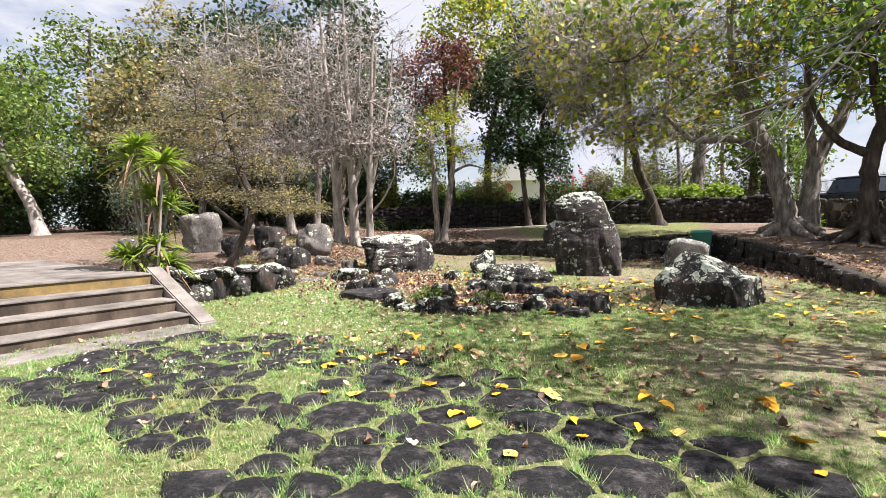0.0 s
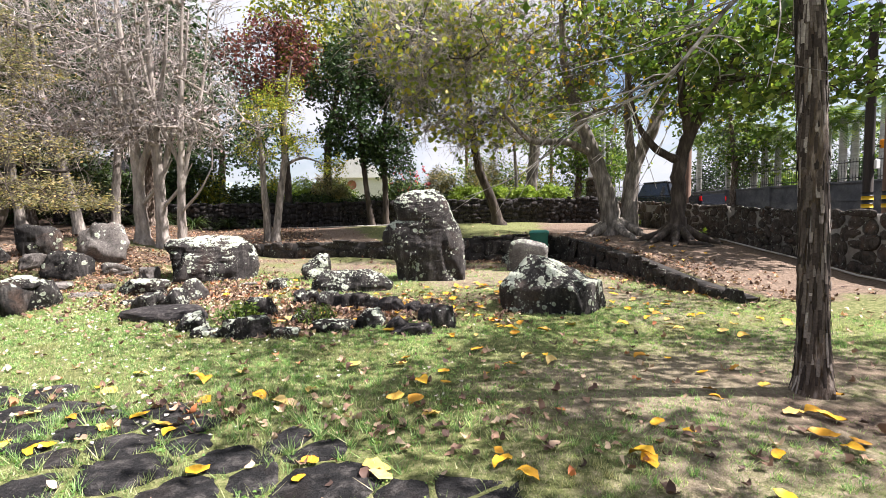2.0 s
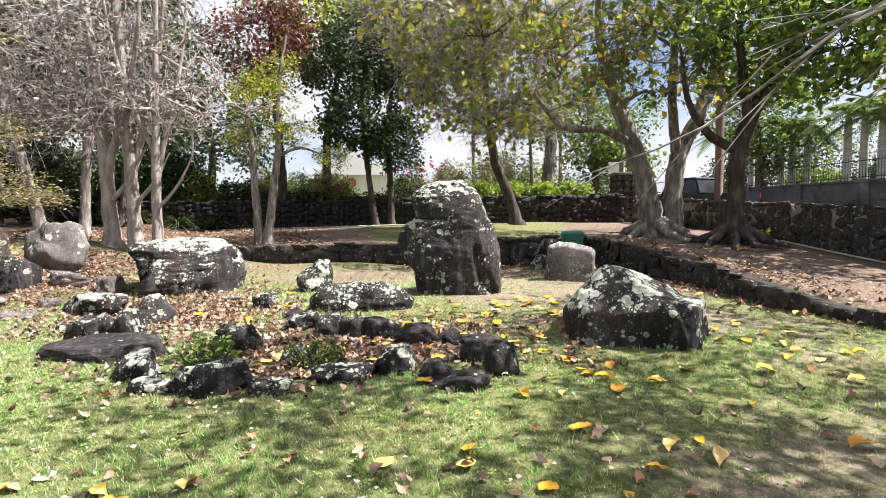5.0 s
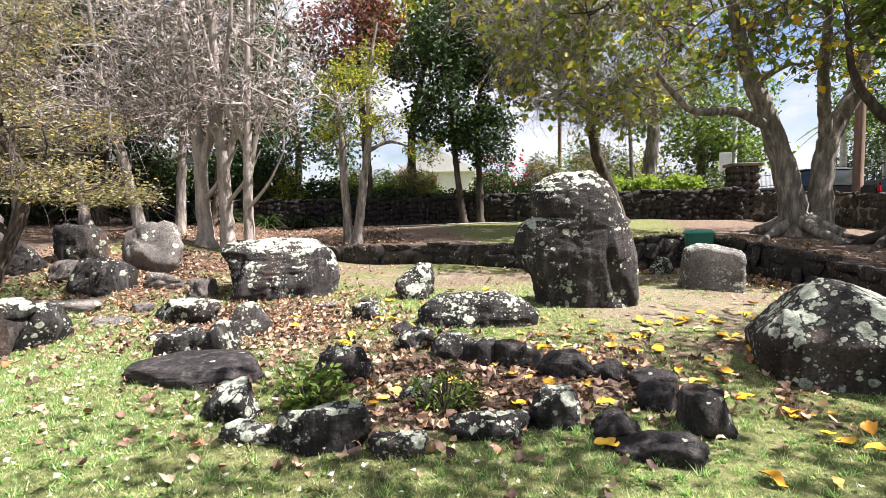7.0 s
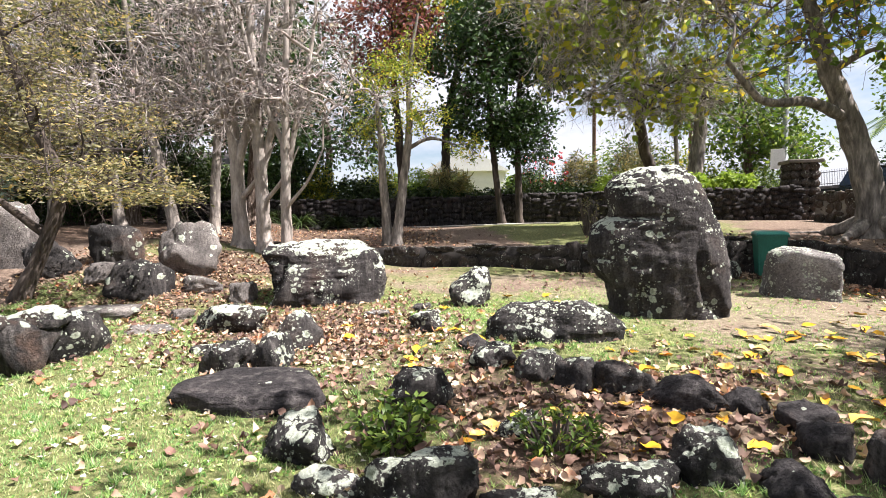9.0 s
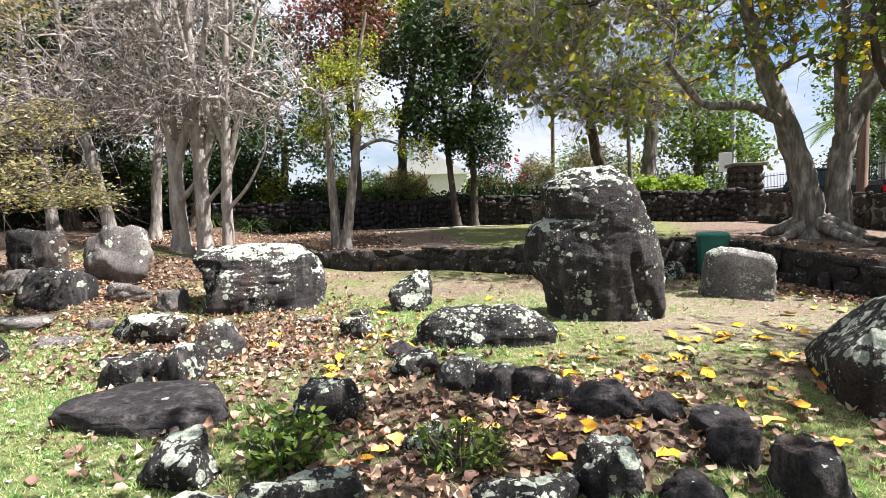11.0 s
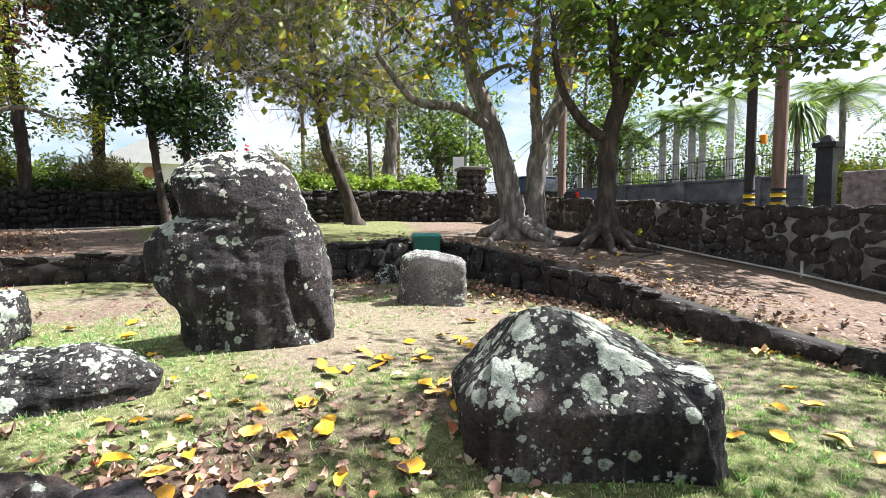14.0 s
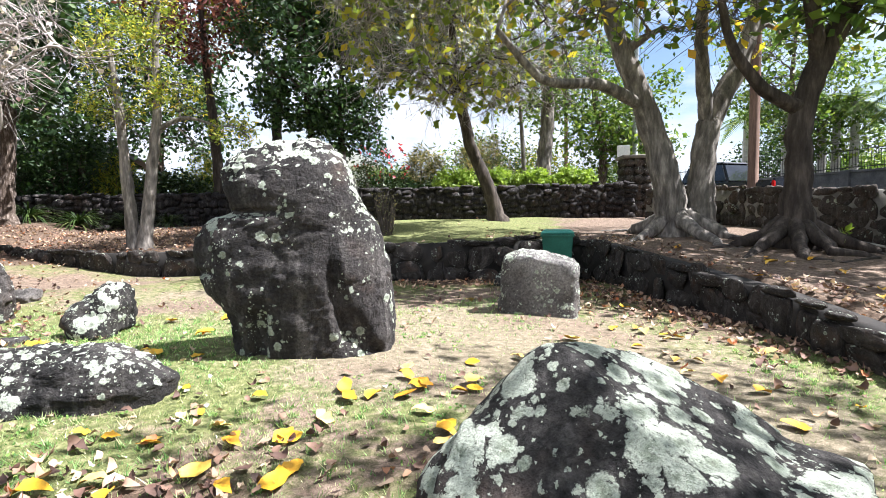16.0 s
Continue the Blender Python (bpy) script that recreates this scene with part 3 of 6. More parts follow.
def lump(name, base, rz, heart, bodies, mat, label, seed=0, sub=5, rough=0.03, crisp=22, category="boulder", group=""):
    """A blocky rock grown from its heart outward to flat broken faces. bodies: lists of faces (nx, ny, nz, distance from the heart); the rock is all of them together."""
    bm = bmesh.new()
    bmesh.ops.create_icosphere(bm, subdivisions=sub, radius=1.0)
    p = np.array([v.co for v in bm.verts])
    r = np.zeros(len(p))
    for faces in bodies:
        fc = np.asarray(faces, float)
        nn = fc[:, :3] / np.linalg.norm(fc[:, :3], axis=1)[:, None]
        q = np.maximum(p @ nn.T, 1e-3) / fc[:, 3]
        r = np.maximum(r, np.sum(q**crisp, axis=1) ** (-1 / crisp))
    p = p * r[:, None]
    b = fbm(p, 3.4, seed + 4, 4)
    ridge = np.minimum(np.abs(b), 0.12) / 0.12
    p = p * (1 + rough * (1.6 * fbm(p, 1.3, seed, 3) + 1.3 * b + 0.5 * ridge + 0.5 * fbm(p, 13.0, seed + 8, 3)))[:, None]
    for v, co in zip(bm.verts, p + np.asarray(heart)):
        v.co = co
    for fc in bm.faces:
        fc.smooth = True
    me = bpy.data.meshes.new(name)
    bm.to_mesh(me)
    bm.free()
    me.materials.append(mat)
    ob = new(name, me)
    ob.matrix_basis = pose(*base, 0, 0, rz)
    return tagged(ob, label, category, group)


def rocks():
    # the tall carved-looking stone in the middle
    slice_rock("standing_stone", (3.27, 12.10, gz(3.3, 12.1)), -14, [
        (-0.1, -0.60, 0.78, -0.46, 0.45), (0.14, -0.60, 0.81, -0.47, 0.48), (0.36, -0.66, 0.80, -0.48, 0.50), (0.55, -0.82, 0.77, -0.48, 0.50), (0.80, -0.89, 0.74, -0.47, 0.50),
        (1.00, -0.88, 0.70, -0.46, 0.46), (1.12, -0.78, 0.66, -0.45, 0.45), (1.19, -0.64, 0.63, -0.45, 0.42), (1.24, -0.58, 0.61, -0.44, 0.42), (1.32, -0.60, 0.57, -0.44, 0.40), (1.46, -0.66, 0.51, -0.43, 0.38),
        (1.60, -0.68, 0.45, -0.40, 0.36), (1.70, -0.62, 0.38, -0.34, 0.30), (1.78, -0.48, 0.28, -0.24, 0.22), (1.83, -0.30, 0.16, -0.12, 0.10), (1.84, -0.10, 0.0, -0.01, 0.01)],
        M_LAVA_CAPPED, "tall upright dark lava stone with pale lichen cap, on lawn", 3, 0.022, 132, 120, 3.0, facets=3, category="standing stone",
        cuts=((-0.46, 1.225, 0.34, 0.03, 0.0, 0.075), (-0.05, 1.82, 0.07, 0.10, 0.0, 0.10), (-0.30, 0.10, 0.07, 0.32, 0.1, 0.09), (0.40, 0.42, 0.05, 0.42, -0.18, 0.07), (0.55, 0.16, 0.10, 0.20, -0.5, 0.07), (-0.80, 0.72, 0.10, 0.03, 0.0, 0.05)))
    # the broad lichen-covered boulder: a high back that falls to a low square end
    lump("lichen_boulder", (4.31, 8.74, gz(4.3, 8.7)), -45, (0.0, 0.0, 0.30), [
        [(-1, -0.25, -0.10, 0.72), (-0.75, -0.8, -0.2, 0.68), (0.0, -1, -0.30, 0.44), (-0.10, -0.72, 0.67, 0.39), (-0.75, -0.1, 0.66, 0.56), (0.44, -0.06, 0.90, 0.405), (-0.1, 0.3, 1, 0.56), (1, 0, 0.3, 0.60), (0.1, 1, 0.35, 0.56), (0, 0, -1, 0.42)],
        [(1, -0.08, 0.02, 0.78), (0.75, -0.75, 0, 0.72), (0.14, -1, 0.0, 0.42), (0.10, -0.62, 0.78, 0.33), (0.10, 0.0, 1, 0.245), (0.1, 1, 0.3, 0.50), (-1, 0, 0, 0.5), (0, 0, -1, 0.42)]],
        M_LAVA_ROSETTES, "broad dark lava boulder covered with pale green lichen", 7, 6, 0.020, 26)
    slice_rock("split_boulder", (-1.35, 14.75, gz(-1.35, 14.75)), -8, [
        (-0.1, -0.95, 1.0, -0.6, 0.6), (0.25, -1.0, 1.06, -0.60, 0.6), (0.52, -1.02, 1.02, -0.52, 0.55), (0.76, -0.98, 0.90, -0.40, 0.50),
        (0.90, -0.80, 0.72, -0.28, 0.40), (0.97, -0.45, 0.50, -0.16, 0.25), (1.0, -0.05, 0.0, 0, 0.01)],
        M_LAVA_CAPPED, "squat grey-topped lava boulder with dark hollow at one end", 12, 0.030, 96, 72, 4.2, facets=5,
        cuts=((-0.86, 0.30, 0.14, 0.32, 0.0, 0.30), (-0.55, 0.42, 0.06, 0.30, 0.3, 0.12), (-0.70, 0.70, 0.16, 0.06, 0.0, 0.10)))
    lump("upright_rock", (6.08, 13.0, gz(6.08, 13.0)), -30, (0.0, 0.0, 0.26), [
        [(-1, -0.1, 0.12, 0.46), (1, -0.05, 0.08, 0.46), (-0.1, -1, 0.15, 0.22), (-0.75, -0.7, 0.1, 0.42), (0.12, 1, 0.2, 0.26), (0.14, -0.1, 1, 0.42), (0.7, 0, 0.8, 0.52), (-0.6, 0, 0.8, 0.54), (0, 0, -1, 0.4)]],
        M_LAVA_PALE, "pale grey upright rock beside the low wall", 15, 5, 0.055, 24)
    slice_rock("flat_lichen_rock", (1.55, 11.25, gz(1.55, 11.25)), -12, [
        (-0.1, -0.78, 0.72, -0.30, 0.36), (0.10, -0.76, 0.72, -0.30, 0.36), (0.24, -0.62, 0.58, -0.22, 0.28), (0.34, -0.40, 0.34, -0.1, 0.15), (0.37, -0.2, 0.15, -0.03, 0.05), (0.375, -0.03, 0.0, 0, 0.01)],
        M_LAVA, "low rounded dark rock with lichen spots in grass", 21, 0.04, 80, 44, 2.6, facets=3)
    boulder("small_rock", (1.14, 13.75, gz(1.14, 13.75)), (0.76, 0.58, 0.74), 20, M_LAVA_MUCH, "small dark triangular rock with pale top on lawn", 31)


rocks()


# ---- trees ----
def leaf_cloud(centres, per, spread_r, size, rg, droop=0.0, aspect=0.5, fold=0.25, flat=0.0):
    """Leaves of four corners and a folded midrib around the centres: vertices and triangles."""
    n = len(centres) * per
    c = np.repeat(np.asarray(centres), per, axis=0) + np.clip(rg.standard_normal((n, 3)), -1.7, 1.7) * (np.asarray(spread_r) * 0.8)
    d = rg.standard_normal((n, 3))
    d[:, 2] = d[:, 2] * (1 - flat) * 0.7 - droop
    d /= np.linalg.norm(d, axis=1)[:, None]
    s = rg.standard_normal((n, 3))
    s[:, 2] *= 1 - 0.8 * flat
    s -= (s * d).sum(1)[:, None] * d
    s /= np.linalg.norm(s, axis=1)[:, None] + 1e-6
    nn = np.cross(d, s)
    ln = size * rg.uniform(0.6, 1.3, n)[:, None]
    w = ln * aspect * 0.5
    a = c
    tip = c + d * ln
    mid = c + d * ln * 0.5
    l = mid + s * w + nn * w * fold
    r = mid - s * w + nn * w * fold
    v = np.stack([a, l, tip, r], 1).reshape(-1, 3)
    k = np.arange(n) * 4
    f = np.concatenate([np.stack([k, k + 1, k + 2], -1), np.stack([k, k + 2, k + 3], -1)], 1).reshape(-1, 3)
    return v, f


def in_ball(rg, n, c, r, hollow=0.35):
    d = rg.standard_normal((n, 3))
    d /= np.linalg.norm(d, axis=1)[:, None]
    q = rg.uniform(hollow**3, 1, n) ** (1 / 3)
    return np.asarray(c) + d * q[:, None] * np.asarray(r)


def tree(name, trunks, crowns, leaf, mats, label, seed=0, limbs=7, group="", twig_r=0.012, gaps=0.35, category="tree", roots=0, bare=0, sag=0.12, limb_sides=6, twig_sides=3, limb_r=0.35):
    """trunks: lines of (x, y, z, radius). crowns: (centre, radii, clumps). leaf: (length, aspect, per clump, scatter, droop). mats: bark, twig, leaf.
    bare: thin bare shoots on each clump."""
    rg = rng_for(seed)
    base = np.array(trunks[0][0][:3])
    e = thing(name, tuple(base), label, category, group)
    nodes = []
    for tr in trunks:
        tr = np.asarray(tr, float)
        ln = np.linalg.norm(np.diff(tr[:, :3], axis=0), axis=1).sum()
        k = max(8, int(ln / 0.18))
        p = spline(tr[:, :3], k)
        rad = np.interp(np.linspace(0, 1, k), np.linspace(0, 1, len(tr)), tr[:, 3])
        p = p + rg.standard_normal(p.shape) * (rad * 0.06)[:, None]
        flare = 1 + 0.55 * np.exp(-np.linspace(0, ln, k) / 0.22) if abs(tr[0, 2] - base[2]) < 0.3 else 1.0
        rad = rad * flare
        ground_end = p[0].copy()
        ground_end[2] -= 0.15
        pp, rr = (np.vstack([ground_end, p]), np.r_[rad[0] * 1.1, rad]) if abs(tr[0, 2] - base[2]) < 0.3 else (p, rad)
        v, f = tube(pp - base, rr, 14, 0.05, rg)
        part("trunk" if tr[0, 3] > 0.05 else "stem", mesh_np("trunk", v, f, mats[0], True), e)
        nodes.append(np.c_[p, rad][k // 3:])
    nodes = np.concatenate(nodes)
    cent, twig_bag = [], Bag()
    for cc, cr, nc in crowns:
        c = in_ball(rg, int(nc * 1.5), cc, cr)
        keep = np.array([noise.noise(Vector(q) * (1.6 / max(0.6, min(cr))) + Vector((seed, 0, 0))) for q in c])
        c = c[np.argsort(-keep)[: max(4, int(nc * (1.5 - gaps * 0.5) / 1.5 * 1.0))]]
        cent.append(c)
        # limbs into the crown
        for t in in_ball(rg, limbs, cc, np.asarray(cr) * 0.8, 0.5):
            d = np.linalg.norm(nodes[:, :3] - t, axis=1) + 0.8 * np.maximum(nodes[:, 2] - t[2], 0)
            s = nodes[np.argmin(d + rg.uniform(0, 0.6, len(d)))]
            ln = np.linalg.norm(t - s[:3])
            m = (s[:3] + t) / 2 + np.array([0, 0, ln * sag]) + rg.standard_normal(3) * ln * 0.10
            p = spline([s[:3], m, t], max(5, int(ln / 0.3)))
            p[1:-1] += rg.standard_normal(p[1:-1].shape) * 0.02 * ln
            rad = np.linspace(min(s[3] * limb_r + 0.01, 0.12), twig_r * 1.2, len(p))
            v, f = tube(p - base, rad, limb_sides)
            part("limb", mesh_np("limb", v, f, mats[0], True), e)
            nodes = np.concatenate([nodes, np.c_[p, rad][1:]])
    cent = np.concatenate(cent)
    for t in cent:
        d = np.linalg.norm(nodes[:, :3] - t, axis=1)
        s = nodes[np.argmin(d + rg.uniform(0, 0.25, len(d)))]
        ln = np.linalg.norm(t - s[:3])
        m = (s[:3] + t) / 2 + rg.standard_normal(3) * ln * 0.12 + np.array([0, 0, ln * sag * 0.6])
        v, f = tube(spline([s[:3], m, t], 4 if ln < 0.8 else 6) - base, np.linspace(min(s[3] * 0.8, twig_r * 1.3), twig_r * 0.5, 4 if ln < 0.8 else 6), twig_sides)
        twig_bag.add(v, f)
        for _ in range(bare):
            q = t + rg.standard_normal(3) * np.mean(leaf[3]) * 1.7
            v, f = tube(spline([s[:3] * 0.35 + t * 0.65, (t + q) / 2 + rg.standard_normal(3) * 0.06, q], 4) - base, np.linspace(twig_r * 0.6, twig_r * 0.22, 4), 3)
            twig_bag.add(v, f)
    if twig_bag.n:
        tagged(part("twigwork", twig_bag.mesh("twigwork", mats[1]), e), kind="stuff")
    if leaf[2]:
        v, f = leaf_cloud(cent - base, leaf[2], leaf[3], leaf[0], rg, leaf[4], leaf[1], 0.25, leaf[5] if len(leaf) > 5 else 0.0)
        tagged(part("crown", mesh_np("crown", v, f, mats[2]), e), kind="stuff")
    for r_i in range(roots):
        a = 2 * np.pi * r_i / roots + rg.uniform(-0.3, 0.3)
        ln = rg.uniform(0.9, 2.2)
        r0 = trunks[0][0][3]
        pts = []
        for u in np.linspace(0, 1, 9):
            q = base[:2] + np.array([math.cos(a + 0.5 * u * rg.uniform(-1, 1)), math.sin(a + 0.4 * u)]) * (r0 * 0.6 + ln * u)
            pts.append([q[0], q[1], gz(q[0], q[1]) + (0.40 * (1 - u) ** 3 + 0.03 - 0.07 * u)])
        v, f = tube(np.array(pts) - base, np.linspace(r0 * 0.55, 0.03, 9), 8, 0.06, rg)
        part("root", mesh_np("root", v, f, mats[0], True), e)
    return e


def dead_branch(tree_thing, line, seed):
    """A bare pale branch with a fan of drooping side twigs, hanging from a tree."""
    rg = rng_for(seed)
    base = np.array(tree_thing.matrix_basis.translation)
    p = spline(line, 26)
    bag = Bag()
    v, f = tube(p - base, np.linspace(0.024, 0.006, 26), 6)
    bag.add(v, f)
    for i in range(4, 25):
        for _ in range(1):
            d = (p[i] - p[i - 1]) / np.linalg.norm(p[i] - p[i - 1]) + rg.standard_normal(3) * np.array([0.45, 0.45, 0.35])
            tip = p[i] + d * rg.uniform(0.3, 0.85)
            mid = (p[i] + tip) / 2 + rg.standard_normal(3) * 0.05
            q = spline([p[i], mid, tip], 7)
            v, f = tube(q - base, np.linspace(0.009, 0.003, 7), 4)
            bag.add(v, f)
            for k in (3, 5):
                e = q[k] + (d + rg.standard_normal(3) * 0.5) * rg.uniform(0.12, 0.3)
                v, f = tube(spline([q[k], e], 3) - base, np.linspace(0.005, 0.002, 3), 3)
                bag.add(v, f)
    part("dead_branch", bag.mesh("dead_branch", M_TWIG_PALE, True), tree_thing, "bare pale drooping branch")


def flake_mat():
    """Weathered strips of bark: silver-grey outside, red-brown where fresh."""
    m, t, b = nodes_of("bark_flake", 0.95, 0.2)
    g = t.nodes.new("ShaderNodeNewGeometry")
    col = ramp(t, g.outputs["Random Per Island"], [(0.0, (0.02, 0.016, 0.014)), (0.45, (0.05, 0.038, 0.032)), (0.8, (0.12, 0.097, 0.084)), (1.0, (0.36, 0.32, 0.29))])
    n = tex_noise(t, 60.0, 4, 0.6)
    t.links.new(mixed(t, 0.7, col, ramp(t, n, [(0.3, (0.45, 0.45, 0.45)), (0.7, (1.3, 1.3, 1.3))]), "MULTIPLY"), b.inputs["Base Color"])
    return m


def bark_flakes(tree_thing, line, height, count, seed):
    """Shaggy strips of bark that stand a little off a trunk."""
    rg = rng_for(seed)
    base = np.array(tree_thing.matrix_basis.translation)
    line = np.asarray(line, float)
    bag = Bag()
    for _ in range(count):
        z, a = line[0, 2] + height * rg.uniform(0.0, 1.0), rg.uniform(0, 2 * np.pi)
        ln, w, off, lift = rg.uniform(0.10, 0.34), rg.uniform(0.010, 0.020), rg.uniform(0.002, 0.006), rg.uniform(0.002, 0.016)
        rows = []
        for u in (0.0, 0.5, 1.0):
            zz = z + ln * u
            c = np.array([np.interp(zz, line[:, 2], line[:, k]) for k in (0, 1)])
            r = np.interp(zz, line[:, 2], line[:, 3]) * (1 + 0.5 * math.exp(-(zz - line[0, 2]) / 0.22)) + off + lift * (1 - u) ** 2
            for side in (-1, 0, 1):
                ang = a + side * w / r * (1 - 0.5 * abs(u - 0.5)) + 0.12 * (u - 0.5) * lift * 60
                rr = r + (0.003 if side == 0 else 0.0)
                rows.append((c[0] + rr * math.cos(ang), c[1] + rr * math.sin(ang), zz))
        v = np.array(rows) - base
        bag.add(v, np.array([(i * 3 + j, i * 3 + j + 1, i * 3 + j + 4, i * 3 + j + 3) for i in (0, 1) for j in (0, 1)]))
    tagged(part("shaggy_bark", bag.mesh("shaggy_bark", flake_mat()), tree_thing, "shaggy peeling strips of bark"), kind="stuff")


def T(x, y, r, *more, dz=0.0):
    """A trunk line from the ground at x, y; more: (x, y, z above ground, radius)."""
    z = gz(x, y) + dz
    return [(x, y, z, r)] + [(a, b, z + c, d) for a, b, c, d in more]


def trees():
    G = gz
    # slim shaggy-barked tree beside the walk
    # its third crown, out of view, is added to shade the right foreground
    slim = tree("slim_tree", [T(4.56, 4.50, 0.105, (4.50, 4.5, 1.5, 0.10), (4.40, 4.5, 3.0, 0.095), (4.35, 4.6, 4.6, 0.08), (4.3, 4.7, 6.0, 0.05))],
         [((5.4, 6.0, 5.6), (3.4, 3.6, 1.3), 260), ((3.6, 7.4, 5.2), (2.2, 2.0, 0.7), 70), ((8.0, 3.4, 6.2), (3.0, 3.2, 1.3), 430), ((9.8, 7.8, 6.6), (2.6, 2.6, 1.1), 170)], (0.16, 0.6, 11, 0.26, 0.3), (M_BARK_BROWN, M_TWIG_DARK, L_GREEN),
         "slim tree with dark shaggy flaking bark", 5, limbs=7, gaps=0.5)
    bark_flakes(slim, T(4.56, 4.50, 0.105, (4.50, 4.5, 1.5, 0.10), (4.40, 4.5, 3.0, 0.095), (4.35, 4.6, 4.6, 0.08)), 4.2, 900, 303)
    dead_branch(slim, [(4.42, 4.52, 3.7), (3.85, 4.75, 3.15), (3.35, 4.9, 2.58), (2.85, 5.4, 2.25)], 301)
    # pair of great grey trunks on the upper terrace
    tree("grey_tree", [T(10.9, 16.4, 0.34, (10.7, 16.4, 1.0, 0.28), (10.35, 16.5, 2.2, 0.23), (9.7, 16.5, 3.6, 0.19), (9.2, 16.6, 5.2, 0.13), (8.9, 16.4, 7.0, 0.08)),
                       T(11.35, 16.3, 0.30, (11.45, 16.3, 1.2, 0.25), (11.55, 16.3, 2.2, 0.21), (12.3, 16.3, 3.5, 0.17), (12.9, 16.4, 5.0, 0.12), (13.2, 16.4, 7.0, 0.07)),
                       [(11.5, 16.3, 3.2, 0.15), (11.1, 16.0, 4.4, 0.12), (10.9, 15.7, 6.0, 0.09), (11.2, 15.6, 8.0, 0.06)],
                       [(10.2, 16.5, 3.4, 0.13), (8.9, 16.2, 3.75, 0.11), (7.6, 15.9, 3.7, 0.08), (6.6, 15.6, 4.4, 0.05)]],
         [((8.2, 15.6, 6.4), (2.4, 2.4, 2.2), 200), ((11.2, 15.8, 7.6), (2.8, 2.6, 2.4), 230), ((13.6, 16.2, 6.2), (1.8, 2.2, 1.8), 80), ((9.6, 14.8, 5.0), (2.0, 1.4, 0.8), 40)], (0.20, 0.72, 6, 0.26, 0.3), (M_BARK_GREY, M_TWIG_DARK, L_ALMOND),
         "large multi-stemmed tree with smooth grey trunks and yellowing leaves", 11, limbs=14, gaps=0.6, roots=6, bare=4, limb_r=0.5, twig_r=0.014)
    # dark tree with surface roots
    tree("dark_tree", [T(11.5, 14.2, 0.27, (11.55, 14.2, 1.0, 0.21), (11.6, 14.25, 2.0, 0.19), (11.75, 14.2, 2.8, 0.18), (12.2, 14.0, 3.9, 0.14), (13.0, 13.8, 5.2, 0.10), (13.6, 13.5, 6.8, 0.06)),
                       [(11.6, 14.25, 3.0, 0.13), (10.9, 14.3, 3.3, 0.10), (10.3, 14.4, 4.0, 0.07), (9.8, 14.2, 5.2, 0.04)],
                       [(11.9, 14.15, 3.6, 0.13), (11.5, 14.0, 4.6, 0.11), (11.2, 13.9, 6.2, 0.07)]],
         [((12.8, 13.2, 5.6), (2.8, 2.6, 1.6), 340), ((13.6, 11.6, 4.7), (1.9, 2.2, 0.4), 60), ((14.6, 11.4, 6.8), (2.6, 3.0, 1.2), 240), ((10.6, 13.8, 6.6), (2.2, 2.0, 1.4), 120)], (0.24, 0.68, 9, 0.26, 0.15), (M_BARK_DARK, M_TWIG_DARK, L_GREEN),
         "broad-leaved tree with dark bark and spreading roots", 17, limbs=11, gaps=0.5, roots=8, limb_r=0.5, twig_r=0.014)
    # leaning trunk with a mop of grey twigs and yellow leaves
    tree("leaning_tree", [T(9.1, 22.0, 0.22, (8.8, 22.0, 1.0, 0.19), (8.2, 22.0, 2.4, 0.17), (7.9, 21.8, 3.6, 0.15), (7.6, 21.4, 5.0, 0.10), (7.2, 21.0, 6.6, 0.06))],
         [((7.4, 20.0, 6.3), (3.8, 2.6, 2.2), 380), ((7.4, 19.4, 4.5), (2.6, 1.6, 0.7), 100), ((5.4, 19.6, 7.8), (3.0, 2.2, 1.7), 240), ((8.6, 19.0, 8.4), (3.2, 2.4, 1.6), 200)], (0.24, 0.72, 5, 0.30, 0.5), (M_BARK_DARK, M_TWIG_PALE, L_YGREEN),
         "leaning dark tree with tangled grey twigs and yellow-green leaves", 23, limbs=18, gaps=0.75, bare=9, limb_r=0.6, twig_r=0.014)
    # vine-hung trunk past the wall
    tree("vine_trunk_tree", [T(12.9, 26.8, 0.34, (13.0, 26.8, 2.0, 0.30), (13.2, 26.8, 4.0, 0.26), (13.0, 26.6, 6.5, 0.16)), T(12.2, 26.6, 0.1, (12.0, 26.5, 2.0, 0.09), (11.8, 26.4, 4.5, 0.06))],
         [((12.6, 26.4, 6.8), (3.0, 2.4, 1.8), 260)], (0.18, 0.6, 9, 0.30, 0.5), (M_BARK_GREY, M_TWIG_DARK, L_GREEN), "tree with trunk hung with dry vines behind the wall", 29, gaps=0.4, bare=3)
    # two slim dark trunks with deep green crown
    tree("dark_green_tree", [T(4.1, 24.7, 0.13, (3.9, 24.7, 1.6, 0.11), (3.7, 24.6, 3.4, 0.10), (3.6, 24.5, 6.0, 0.07), (3.7, 24.5, 9.0, 0.04))],
         [((3.4, 24.8, 6.6), (1.9, 1.7, 3.0), 340), ((5.6, 25.2, 8.4), (3.0, 2.0, 3.0), 480)], (0.20, 0.55, 20, 0.28, 0.4), (M_BARK_DARK, M_TWIG_DARK, L_DARK), "slim dark-trunked tree with deep green crown", 31, gaps=0.3)
